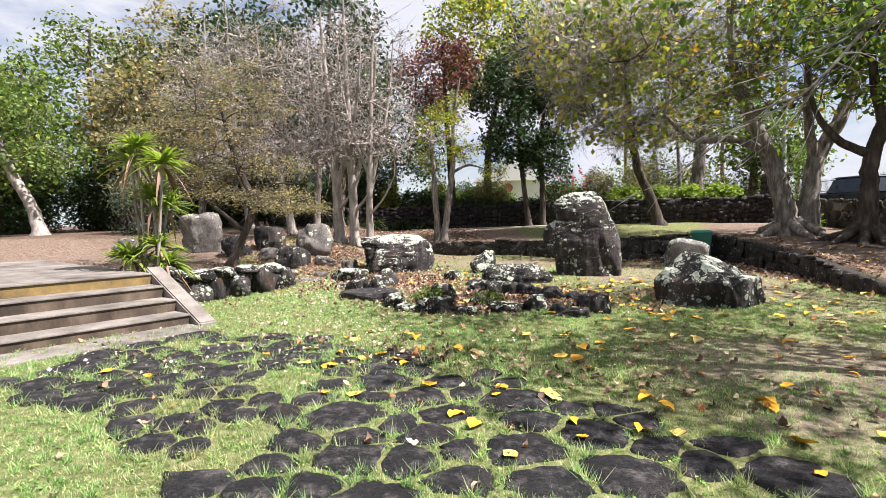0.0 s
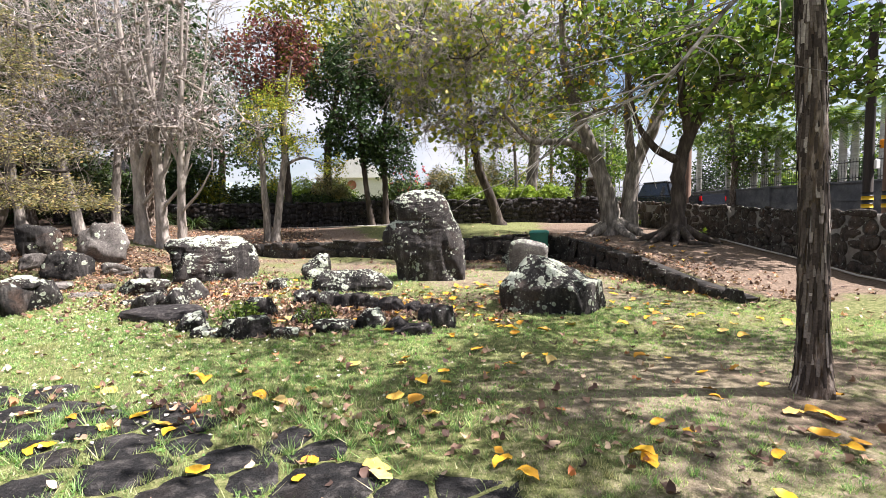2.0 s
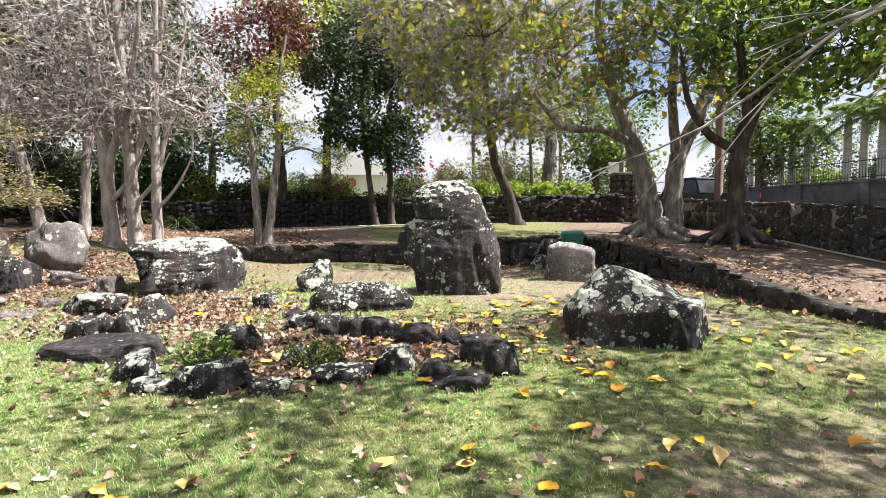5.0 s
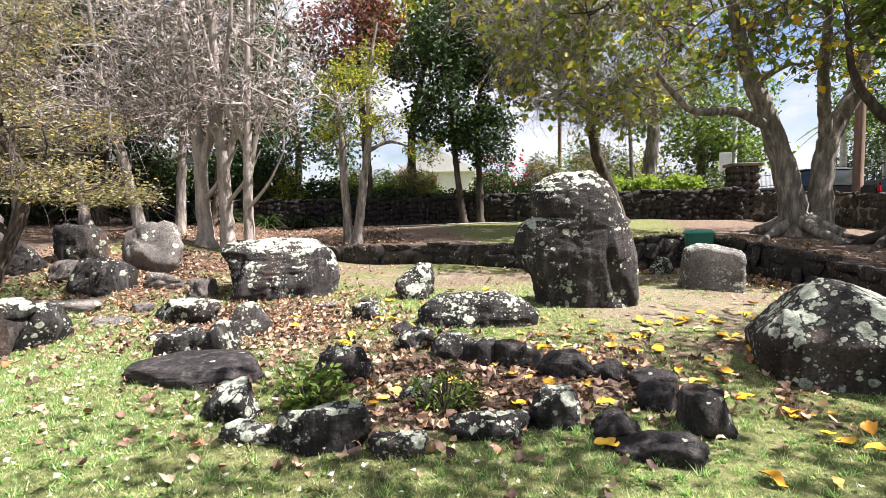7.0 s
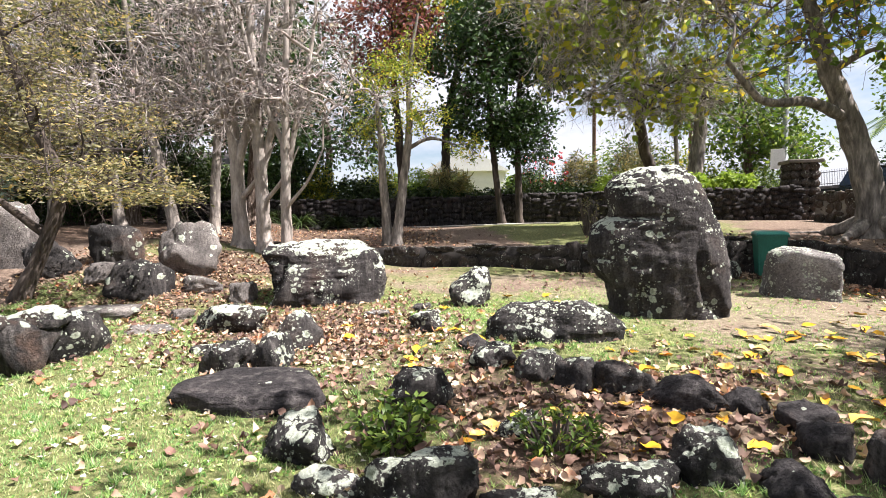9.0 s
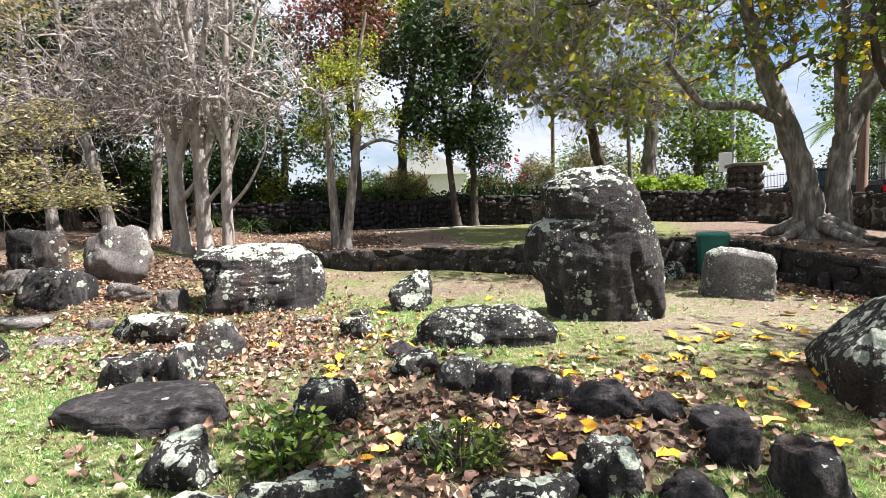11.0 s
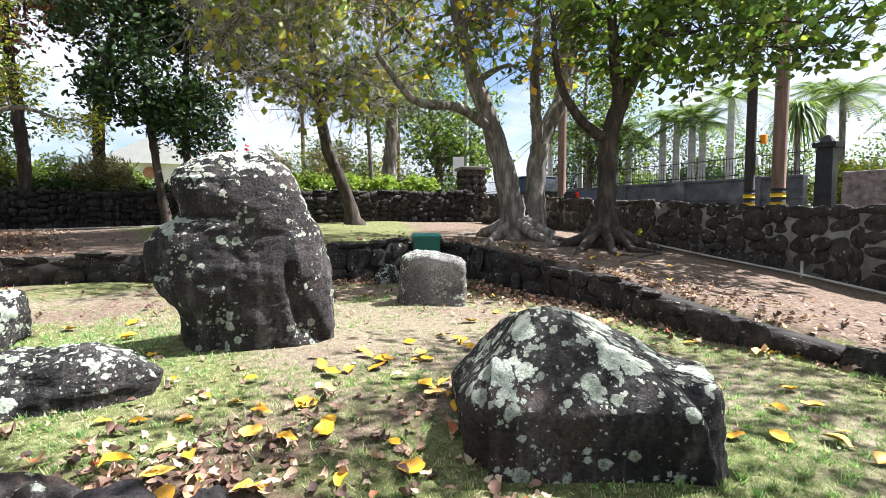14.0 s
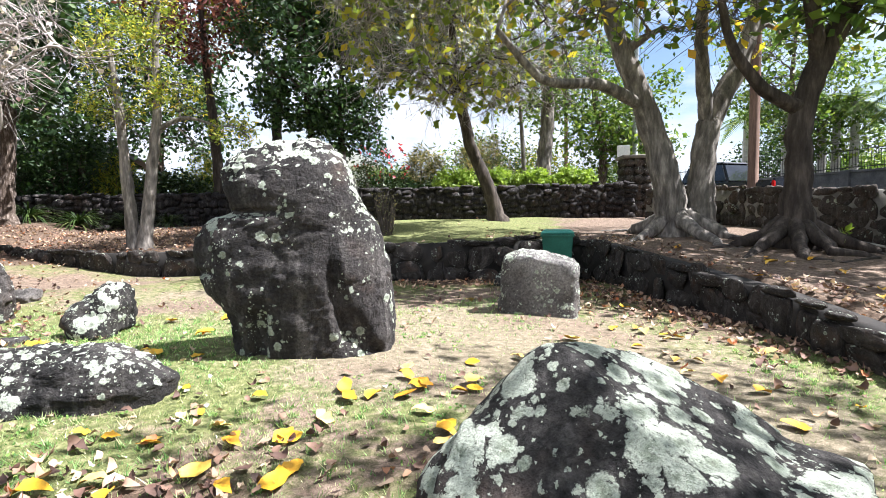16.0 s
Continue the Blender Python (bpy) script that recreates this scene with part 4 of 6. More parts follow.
    tree("dark_green_tree", [T(4.75, 24.8, 0.14, (4.75, 24.8, 1.6, 0.12), (4.7, 24.8, 3.4, 0.10), (4.9, 24.8, 6.0, 0.07), (5.0, 24.8, 8.0, 0.04))],
         [((5.0, 24.6, 4.4), (1.3, 1.1, 1.2), 170)], (0.18, 0.55, 20, 0.24, 0.4), (M_BARK_DARK, M_TWIG_DARK, L_DARK), "slim reddish dark trunk with drooping green leaves", 37, gaps=0.3)
    # young pine-like tree, two stems
    tree("twin_stem_tree", [T(-0.15, 19.7, 0.13, (-0.25, 19.7, 1.5, 0.11), (-0.3, 19.7, 3.0, 0.08), (-0.45, 19.7, 4.4, 0.05)), T(0.05, 19.6, 0.13, (0.2, 19.6, 1.2, 0.12), (0.45, 19.6, 3.0, 0.09), (0.5, 19.6, 4.6, 0.06), (0.75, 19.6, 6.0, 0.03)),
                            [(0.42, 19.6, 3.2, 0.06), (1.0, 19.5, 3.45, 0.045), (1.6, 19.5, 3.3, 0.02)]],
         [((0.0, 19.6, 4.9), (1.0, 0.9, 0.7), 55), ((0.9, 19.5, 3.9), (0.8, 0.7, 0.35), 30), ((-0.5, 19.6, 3.7), (0.6, 0.6, 0.5), 22), ((0.6, 19.5, 5.6), (0.7, 0.7, 0.6), 24), ((1.9, 19.6, 3.1), (0.5, 0.5, 0.5), 18)],
         (0.10, 0.35, 40, 0.14, 0.2), (M_BARK_GREY, M_TWIG_DARK, L_YGREEN), "slender two-stemmed tree with tufts of light green leaves", 41, limbs=3, gaps=0.2)
    # tall grey trees with dry pinkish twigs
    for k, (bx, by, dx, dy, h, r) in enumerate([(-3.75, 19.1, -0.35, 0.1, 8.2, 0.19), (-3.15, 18.8, -0.1, -0.2, 8.6, 0.17), (-2.55, 18.3, 0.25, -0.2, 7.6, 0.13)]):
        tree("dry_twig_tree", [T(bx, by, r, (bx + dx * 0.2, by + dy * 0.3, 2.0, r * 0.85), (bx + dx * 0.6, by + dy, 4.0, r * 0.6), (bx + dx, by + dy, 6.0, r * 0.4), (bx + dx * 1.4, by + dy, h, 0.03)),
                               [(bx + dx * 0.2, by, G(bx, by) + 1.9, r * 0.6), (bx + 0.35, by - 0.1, G(bx, by) + 3.2, r * 0.45), (bx + 0.75, by - 0.2, G(bx, by) + 4.8, r * 0.3), (bx + 1.0, by - 0.2, G(bx, by) + 7.0, 0.02)],
                               [(bx + dx * 0.3, by, G(bx, by) + 2.5, r * 0.5), (bx - 0.4, by - 0.2, G(bx, by) + 3.8, r * 0.4), (bx - 0.75, by - 0.3, G(bx, by) + 5.4, r * 0.25), (bx - 0.9, by - 0.3, G(bx, by) + 7.2, 0.02)],
                               [(bx + 0.05, by - 0.1, G(bx, by) + 1.2, r * 0.35), (bx + 0.55, by - 0.3, G(bx, by) + 1.75, r * 0.25), (bx + 0.95, by - 0.4, G(bx, by) + 2.5, 0.015)]],
             [((bx + dx * 1.2 - 0.1, by + dy, 5.9), (1.85, 1.5, 2.9), 130), ((bx + dx * 4, by - 0.4, 4.2), (1.9, 1.2, 0.7), 50)], (0.10, 0.75, 3, 0.24, 0.1), (M_BARK_PALE, M_TWIG_PALE, L_PINK),
             "tall pale-barked tree with dry grey twigs and faded pink flowers", 50 + k, limbs=22, gaps=0.8, group="dry-twigged trees", bare=5, twig_r=0.014, limb_r=0.8)
    for k, (bx, by, dx, h, r) in enumerate([(-6.0, 21.0, -1.0, 8.5, 0.16), (-5.3, 22.0, 0.4, 9.0, 0.15), (-8.6, 23.5, -0.6, 10.0, 0.17), (-11.5, 25, 0.5, 10.0, 0.18)]):
        tree("grey_twig_tree", [T(bx, by, r, (bx + dx * 0.4, by, 2.2, r * 0.85), (bx + dx * 0.8, by, 4.0, r * 0.6), (bx + dx, by, 6.0, r * 0.4), (bx + dx * 1.2, by, h, 0.03))],
             [((bx + dx * 1.0, by, 7.0), (2.8, 1.8, 3.2), 170), ((bx + dx, by, 4.5), (1.8, 1.5, 1.0), 40)], (0.13, 0.65, 4, 0.30, 0.2), (M_BARK_GREY, M_TWIG_PALE, L_PINK if k % 2 else L_OLIVE),
             "tall grey tree with many fine bare twigs", 60 + k, limbs=18, gaps=0.7, group="grey-twigged trees", bare=5, limb_r=0.8, twig_r=0.015)
    # feathery layered tree
    tree("feathery_tree", [T(-5.9, 14.4, 0.11, (-5.5, 14.4, 0.8, 0.10), (-5.2, 14.4, 1.7, 0.085), (-5.6, 14.5, 2.8, 0.06), (-6.0, 14.5, 4.4, 0.03)), [(-5.25, 14.4, 2.1, 0.06), (-4.6, 14.3, 2.5, 0.045), (-3.9, 14.0, 2.5, 0.025)],
                           [(-5.5, 14.4, 1.3, 0.06), (-6.5, 14.3, 2.2, 0.045), (-7.6, 14.2, 3.0, 0.025)]],
         [((-5.9, 14.2, 4.6), (2.1, 1.4, 0.45), 70), ((-6.6, 14.2, 3.8), (2.4, 1.6, 0.35), 80), ((-4.9, 13.9, 2.2), (1.5, 1.3, 0.22), 70), ((-5.4, 14.2, 3.0), (2.1, 1.5, 0.3), 70), ((-7.2, 14, 2.5), (1.6, 1.4, 0.3), 50), ((-3.9, 13.5, 1.85), (1.2, 0.9, 0.13), 46), ((-5.6, 14.4, 5.4), (1.3, 1.0, 0.4), 40)],
         (0.07, 0.42, 42, (0.22, 0.22, 0.09), 0.05, 0.6), (M_BARK_DARK, M_TWIG_DARK, L_OLIVE), "low spreading tree with feathery layered olive leaves", 71, limbs=6, gaps=0.2, twig_r=0.008, bare=3)
    # red-leaved tree behind
    tree("red_leaved_tree", [T(0.6, 27.5, 0.2, (0.5, 27.5, 3.0, 0.17), (0.3, 27.5, 6.0, 0.12), (0.2, 27.5, 9.5, 0.06))], [((0.2, 26.9, 8.6), (2.4, 1.8, 2.0), 330)], (0.19, 0.55, 13, 0.30, 0.5), (M_BARK_DARK, M_TWIG_DARK, L_RED), "tall tree with dull red leaves", 81, gaps=0.3)
    tree("yellow_green_tree", [T(2.6, 29, 0.22, (2.6, 29, 4.0, 0.18), (3.4, 29, 8, 0.12), (4.0, 29, 12, 0.05))], [((2.8, 28.4, 10.8), (3.8, 2.4, 3.2), 480), ((8.0, 27.5, 9.8), (3.8, 2.4, 3.0), 420)], (0.24, 0.55, 18, 0.34, 0.4), (M_BARK_DARK, M_TWIG_DARK, L_YGREEN), "tall tree with yellow-green crown behind the wall", 83, gaps=0.3)
    tree("pale_leaning_tree", [T(-16.6, 21.6, 0.24, (-16.8, 21.6, 1.0, 0.2), (-17.6, 21.6, 2.6, 0.17), (-18.2, 21.6, 4.4, 0.12), (-18.4, 21.6, 7.0, 0.05))], [((-18.6, 21.4, 6.0), (2.8, 2.2, 2.4), 420), ((-16.0, 21.6, 4.4), (1.6, 1.4, 0.8), 80)], (0.18, 0.55, 14, 0.3, 0.3), (M_BARK_PALE, M_TWIG_DARK, L_GREEN), "leafy tree with pale leaning trunk beyond the platform", 87, gaps=0.4)
    # tall leafy trees at the back of the place
    for k, (bx, by, h, rr, lm) in enumerate([(-24, 27, 8.5, 4.0, L_GREEN), (-14.5, 30, 12, 4.4, L_OLIVE), (-19.5, 30, 11.5, 4.4, L_GREEN), (-5.0, 25.2, 11.5, 2.6, L_DARK), (-9.8, 27, 11, 2.8, L_DARK), (-3.5, 36, 11, 4.2, L_DARK), (-7, 33, 10, 4.6, L_DARK), (17.5, 30, 8.5, 3.8, L_GREEN), (22, 2, 9.5, 3.8, L_GREEN), (28.5, 29, 10, 4.2, L_GREEN), (-11.5, 30, 12, 4.2, L_DARK), (-21, 24.5, 8.5, 3.6, L_GREEN), (-13.5, 25.5, 8.0, 3.4, L_OLIVE)]):
        tree("background_tree", [T(bx, by, 0.24, (bx + 0.3, by, h * 0.35, 0.2), (bx - 0.2, by, h * 0.7, 0.13), (bx, by, h, 0.05))], [((bx, by, h * 0.80), (rr, rr * 0.8, h * 0.34), 420), ((bx + rr * 0.4, by - 0.5, h * 0.5), (rr * 0.7, rr * 0.6, h * 0.14), 110)],
             (0.26, 0.55, 14, 0.40, 0.3), (M_BARK_BROWN, M_TWIG_DARK, lm), "tall leafy tree with a full green crown", 90 + k, gaps=0.35, group="background trees")


trees()


# ---- walls ----
M_LAVA_RET = lava_mat("retaining_lava", -0.16, cap=0.25, base=((0.015, 0.013, 0.012), (0.04, 0.034, 0.03), (0.09, 0.075, 0.065)), brown=0.5)


def stone_meshes(prefix, n, mat, seed, size=(1, 1, 1), sub=2):
    return [boulder(prefix, (0, 0, 0), size, 0, mat, "", seed + k, planes=9, sub=sub, link=False) for k in range(n)]


def stone_wall(name, line, height, thick, mat_core, stones, label, seed, stone=(0.34, 0.24), proud=0.05, side=1, cap=None, limit=260, zoff=0.0):
    """A wall along a line: a core that follows the ground, and stones set in the face that looks into the garden. height: at the line's points."""
    rg = rng_for(seed)
    line = np.asarray(line, float)
    d = np.r_[0, np.cumsum(np.linalg.norm(np.diff(line, axis=0), axis=1))]
    n = int(d[-1] / 0.5) + 2
    s = np.linspace(0, d[-1], n)
    p = np.stack([np.interp(s, d, line[:, 0]), np.interp(s, d, line[:, 1])], -1)
    t = np.gradient(p, axis=0)
    t /= np.linalg.norm(t, axis=1)[:, None]
    nr = np.stack([t[:, 1], -t[:, 0]], -1) * side
    hs = np.interp(s, d, height)
    v = []
    for q, m, h in zip(p, nr, hs):
        face = q + m * thick * 0.5
        z0 = min(gz(*face), gz(*(face + m * 0.3))) - 0.1
        for k, z in ((0.5, z0), (0.5, h - 0.05), (-0.5, h - 0.05), (-0.5, z0)):
            v.append((*(q + m * thick * k), z))
    f = []
    for i in range(n - 1):
        for k in range(4):
            f.append((i * 4 + k, i * 4 + (k + 1) % 4, i * 4 + 4 + (k + 1) % 4, i * 4 + 4 + k))
    for i in (0, n - 1):
        f.append(tuple(i * 4 + k for k in range(4)))
    wall = new(name, mesh_np(name, v, f, mat_core))
    tagged(wall, label, "wall", kind="structure")
    count = 0
    rest = Bag()
    z_lo = 0.0
    rows = int(hs.max() / stone[1]) + 3
    x = rg.uniform(0, 0.1)
    placed = []
    while x < d[-1]:
        w = stone[0] * rg.uniform(0.6, 1.35)
        xm = x + w / 2
        q = np.array([np.interp(xm, s, p[:, 0]), np.interp(xm, s, p[:, 1])])
        m = np.array([np.interp(xm, s, nr[:, 0]), np.interp(xm, s, nr[:, 1])])
        top = np.interp(xm, s, hs)
        face = q + m * thick * 0.5
        z = gz(*(face + m * 0.15)) - 0.03
        while z < top - 0.03:
            h = stone[1] * rg.uniform(0.65, 1.4)
            if z + h > top + 0.04:
                h = max(top + rg.uniform(-0.03, 0.07) - z, 0.09)
            placed.append((face[0] + rg.normal(0, 0.03), face[1] + rg.normal(0, 0.03), z + h / 2, w * rg.uniform(0.95, 1.25), h * rg.uniform(1.0, 1.2), math.degrees(math.atan2(m[1], m[0])) + rg.normal(0, 7), rg.normal(0, 6)))
            z += h * 0.95
        x += w * 0.93
    order = sorted(range(len(placed)), key=lambda i: math.hypot(placed[i][0] - 4, placed[i][1] - 9))
    near = set(order[:limit])
    for i, (a, b, c, w, h, rz, rl) in enumerate(placed):
        me = stones[int(rg.integers(len(stones)))]
        mt = pose(a, b, c, rl, 0, rz + 90) @ Matrix.Diagonal((w, proud * 2 + 0.10, h, 1))
        if i in near:
            ob = new("stone", me)
            ob.parent = wall
            ob.matrix_basis = mt
        else:
            vv = np.empty(len(me.vertices) * 3, dtype=np.float32)
            me.vertices.foreach_get("co", vv)
            vv = vv.reshape(-1, 3) @ np.array(mt.to_3x3()).T + np.array(mt.translation)
            ff = np.empty(len(me.loops), dtype=np.int32)
            me.loops.foreach_get("vertex_index", ff)
            rest.add(vv, ff.reshape(-1, 3))
    if rest.n:
        ob = part("stones", rest.mesh("stones", stones[0].materials[0], True), wall)
        tagged(ob, kind="stuff")
    return wall


STONES = stone_meshes("stone", 8, M_WALL_STONE, 300)
STONES_RET = stone_meshes("stone", 10, M_LAVA_RET, 360, sub=3)
STONES_DARK = stone_meshes("stone", 8, M_LAVA_BARE, 320)
STONES_LICHEN = stone_meshes("stone", 8, M_LAVA, 340)
RET_H = [gz(*(q + (q - C0) / np.linalg.norm(q - C0) * 0.5)) + 0.03 for q in WALL_LINE]
BACK_LINE = [(-9.0, 27.6), (0.0, 27.0), (4.0, 26.4), (9.5, 24.6), (14.2, 22.8)]
RIGHT_LINE = [(14.4, 21.8), (14.2, 18.0), (13.7, 14.5), (12.3, 9.6), (11.0, 5.2), (9.6, 0.0), (8.0, -6.0)]


def walls():
    stone_wall("retaining_wall", WALL_LINE, RET_H, 0.30, M_WALL_CORE, STONES_RET, "low curved retaining wall of dark lava stones", 401, (0.46, 0.34), 0.02, -1)
    stone_wall("back_wall", BACK_LINE, [2.1, 2.1, 2.15, 2.2, 2.2], 0.6, M_WALL_CORE, STONES_DARK, "dry-stacked dark lava stone wall at the back", 402, (0.30, 0.22), 0.08, 1)
    stone_wall("roadside_wall", RIGHT_LINE, [2.0, 1.85, 1.68, 1.46, 1.40, 1.38, 1.35], 0.45, M_MORTAR, STONES, "mortared lava stone wall beside the road", 403, (0.36, 0.30), 0.015, 1)


walls()


# ---- steps and platform ----
def steps():
    """Four concrete steps up to a platform, with a sloping side slab."""
    e = thing("steps", (-3.72, 7.62, 0.0), "weathered concrete steps with dark brown risers", "steps", rz=50)
    # local x runs along the nosings, y runs up the flight
    run = 0.44
    for k in range(4):
        bm = bmesh.new()
        box(bm, (-3.0, run * k + 0.48 / 2 + 0.02, 0.178 * (k + 1) - 0.014), (6.0, 0.50, 0.028), 0, 0.008)
        part("tread", bm, e, "worn pale concrete tread", M_CONCRETE)
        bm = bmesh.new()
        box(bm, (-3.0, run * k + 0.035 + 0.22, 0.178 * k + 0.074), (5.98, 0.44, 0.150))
        part("riser", bm, e, "brown concrete riser", M_OCHRE if k == 3 else M_RISER)
    bm = bmesh.new()
    v = [bm.verts.new(c) for c in ((0.0, -0.25, -0.05), (0.26, -0.25, -0.05), (0.26, 1.60, -0.05), (0.0, 1.60, -0.05), (0.0, -0.25, 0.07), (0.26, -0.25, 0.07), (0.26, 1.60, 0.80), (0.0, 1.60, 0.80))]
    for f in ((3, 2, 1, 0), (4, 5, 6, 7), (0, 1, 5, 4), (1, 2, 6, 5), (2, 3, 7, 6), (3, 0, 4, 7)):
        bm.faces.new([v[i] for i in f])
    bmesh.ops.bevel(bm, geom=bm.edges[:], offset=0.02, segments=2, affect="EDGES")
    part("side_slab", bm, e, "sloping concrete side slab", M_CONCRETE)
    p = new("platform")
    bm = bmesh.new()
    box(bm, (-3.2, 4.76, 0.34), (6.4, 5.9, 0.735), 0, 0.02)
    part("slab", bm, p, "", M_CONCRETE)
    bm = bmesh.new()
    box(bm, (-3.1, -0.26, 0.0), (6.2, 0.62, 0.07), 0, 0.015)
    part("foot_path", bm, p, "narrow concrete strip at the foot of the steps", M_CONCRETE)
    p.matrix_basis = e.matrix_basis.copy()
    tagged(p, "raised flat concrete platform at the head of the steps", "platform", kind="structure")


steps()


# ---- stones of the garden ----
def garden_stones():
    spec = [
        (0.03, 9.68, 0.42, 0.36, 0.34, 10, M_LAVA, "dark rounded stone among fallen leaves"), (-1.77, 10.85, 0.46, 0.36, 0.42, 30, M_LAVA, "dark stone with pale lichen top beside the slab"),
        (-1.36, 10.95, 0.34, 0.32, 0.36, 70, M_LAVA_MUCH, "pale lichen-covered stone beside the slab"), (-1.32, 11.8, 0.44, 0.38, 0.46, 15, M_LAVA_MUCH, "lichen-covered stone block in leaf litter"),
        (-2.35, 12.8, 0.95, 0.5, 0.40, -10, M_LAVA_MUCH, "long low lichen-covered stone"), (-0.85, 9.0, 0.32, 0.55, 0.32, 25, M_LAVA_MUCH, "narrow stone thick with lichen"),
        (-0.62, 8.52, 0.34, 0.26, 0.20, 0, M_LAVA_MUCH, "small flat pale stone at the edge of the grass"), (-0.10, 8.35, 0.52, 0.36, 0.34, 12, M_LAVA, "mottled lichen stone at the front of the ring"),
        (0.36, 8.12, 0.32, 0.26, 0.22, -20, M_LAVA, "small mottled stone in dry leaves"), (1.0, 8.22, 0.52, 0.30, 0.24, 5, M_LAVA_MUCH, "flat pale-topped stone in the ring"),
        (1.48, 8.32, 0.36, 0.34, 0.36, 40, M_LAVA_MUCH, "grey lichen stone leaning in leaves"), (1.80, 8.06, 0.30, 0.28, 0.24, 0, M_LAVA_BARE, "dark stone half sunk in litter"),
        (1.93, 7.68, 0.44, 0.24, 0.20, -25, M_LAVA_BARE, "low dark slab of stone in grass"), (2.42, 8.02, 0.36, 0.32, 0.36, 18, M_LAVA_FEW, "dark block of stone with one pale lichen spot"),
        (0.72, 10.5, 0.34, 0.32, 0.30, 0, M_LAVA, "lichen-spotted stone of the inner row"), (1.00, 10.1, 0.38, 0.3, 0.30, 30, M_LAVA, "mottled dark stone of the inner row"), (1.26, 9.78, 0.34, 0.3, 0.30, 60, M_LAVA_FEW, "dark stone of the inner row"),
        (1.55, 9.62, 0.40, 0.3, 0.30, 10, M_LAVA_FEW, "pitted dark stone of the inner row"), (1.90, 9.22, 0.50, 0.28, 0.28, -25, M_LAVA_BARE, "long dark stone of the inner row"), (2.28, 9.12, 0.28, 0.26, 0.22, 0, M_LAVA_BARE, "small round brown stone of the inner row"),
        (2.50, 8.85, 0.34, 0.26, 0.24, 20, M_LAVA_BARE, "dark stone at the end of the row"), (2.34, 8.50, 0.28, 0.26, 0.28, 50, M_LAVA_BARE, "dark stone in brown leaves"), (0.22, 12.0, 0.30, 0.26, 0.34, 0, M_LAVA_MUCH, "small pale upright stone in litter"),
        (0.62, 9.0, 0.26, 0.22, 0.22, 0, M_LAVA, "small stone inside the ring"), (0.62, 11.1, 0.24, 0.22, 0.20, 0, M_LAVA_BARE, "small dark stone in leaves"),
        (-4.3, 13.6, 0.95, 0.5, 0.2, -10, M_LAVA_GREY, "flat pale stone at the lawn's edge"), (-3.4, 15.0, 0.48, 0.4, 0.36, 20, M_LAVA_GREY, "rounded grey stone in litter"), (-2.65, 14.7, 0.46, 0.4, 0.42, 70, M_LAVA_GREY, "upright grey stone beside the boulder"),
        (-4.05, 16.1, 1.05, 0.8, 1.05, 10, M_LAVA_GREY, "large pale grey boulder under the trees"), (-4.2, 14.6, 0.95, 0.6, 0.62, 35, M_LAVA_FEW, "dark slanting boulder in leaf litter"), (-7.6, 16.7, 1.3, 1.0, 1.45, 0, M_LAVA_GREY, "large grey boulder behind the feathery tree"),
        (-6.3, 16.0, 0.8, 0.7, 0.7, 40, M_LAVA_FEW, "dark boulder behind the feathery tree"), (-5.5, 16.6, 0.9, 0.7, 0.9, 15, M_LAVA_FEW, "dark boulder under the trees"), (-5.0, 15.2, 0.6, 0.5, 0.45, 15, M_LAVA_GREY, "rounded boulder in litter"),
        (-9.8, 16.2, 0.95, 0.7, 0.65, 0, M_LAVA_GREY, "pale boulder beside the platform"), (-6.9, 13.3, 0.7, 0.5, 0.4, 0, M_LAVA_GREY, "low stone beside the path"), (-0.6, 15.9, 0.32, 0.3, 0.24, 0, M_LAVA_GREY, "small grey stone on soil"),
        (-3.2, 13.5, 0.3, 0.25, 0.22, 0, M_LAVA_GREY, "small grey stone on soil"), (-0.4, 13.2, 0.36, 0.25, 0.14, 0, M_LAVA_GREY, "small flat stone in litter"), (0.3, 13.5, 0.3, 0.22, 0.14, 30, M_LAVA_FEW, "small flat dark stone in litter"),
        (-2.2, 11.7, 0.34, 0.25, 0.18, 30, M_LAVA_MUCH, "small lichen-covered stone in the litter"), (-3.3, 12.7, 0.5, 0.3, 0.14, 0, M_LAVA_GREY, "flat stone at the lawn's edge"), (6.9, 15.9, 0.5, 0.3, 0.5, 20, M_LAVA_MUCH, "pale lichen stone at the foot of the wall"),
    ]
    for k, (x, y, w, d, h, rz, mat, lab) in enumerate(spec):
        boulder("stone" if w < 0.7 else "boulder", (x, y, gz(x, y) - 0.06), (w * (1.32 if w < 0.7 else 1.12), d * 1.22, h * 1.28), rz, mat, lab, 500 + k, sub=4, category="stone" if w < 0.7 else "boulder")
    slice_rock("flat_slab", (-1.42, 10.12, gz(-1.4, 10.1)), -8, [(-0.05, -0.72, 0.70, -0.46, 0.42), (0.06, -0.70, 0.68, -0.45, 0.42), (0.13, -0.60, 0.60, -0.36, 0.36), (0.15, -0.40, 0.4, -0.2, 0.2)],
               M_LAVA_BARE, "broad flat dark lava slab in the grass", 61, 0.025, 64, 30, 2.6, category="stone")
    wall = thing("low_stone_wall", (-4.3, 10.8, 0.0), "low wall of dark stacked lava rocks with lichen top", "wall")
    rg = rng_for(77)
    line = np.array([(-5.35, 9.5), (-4.6, 10.4), (-3.65, 11.75)])
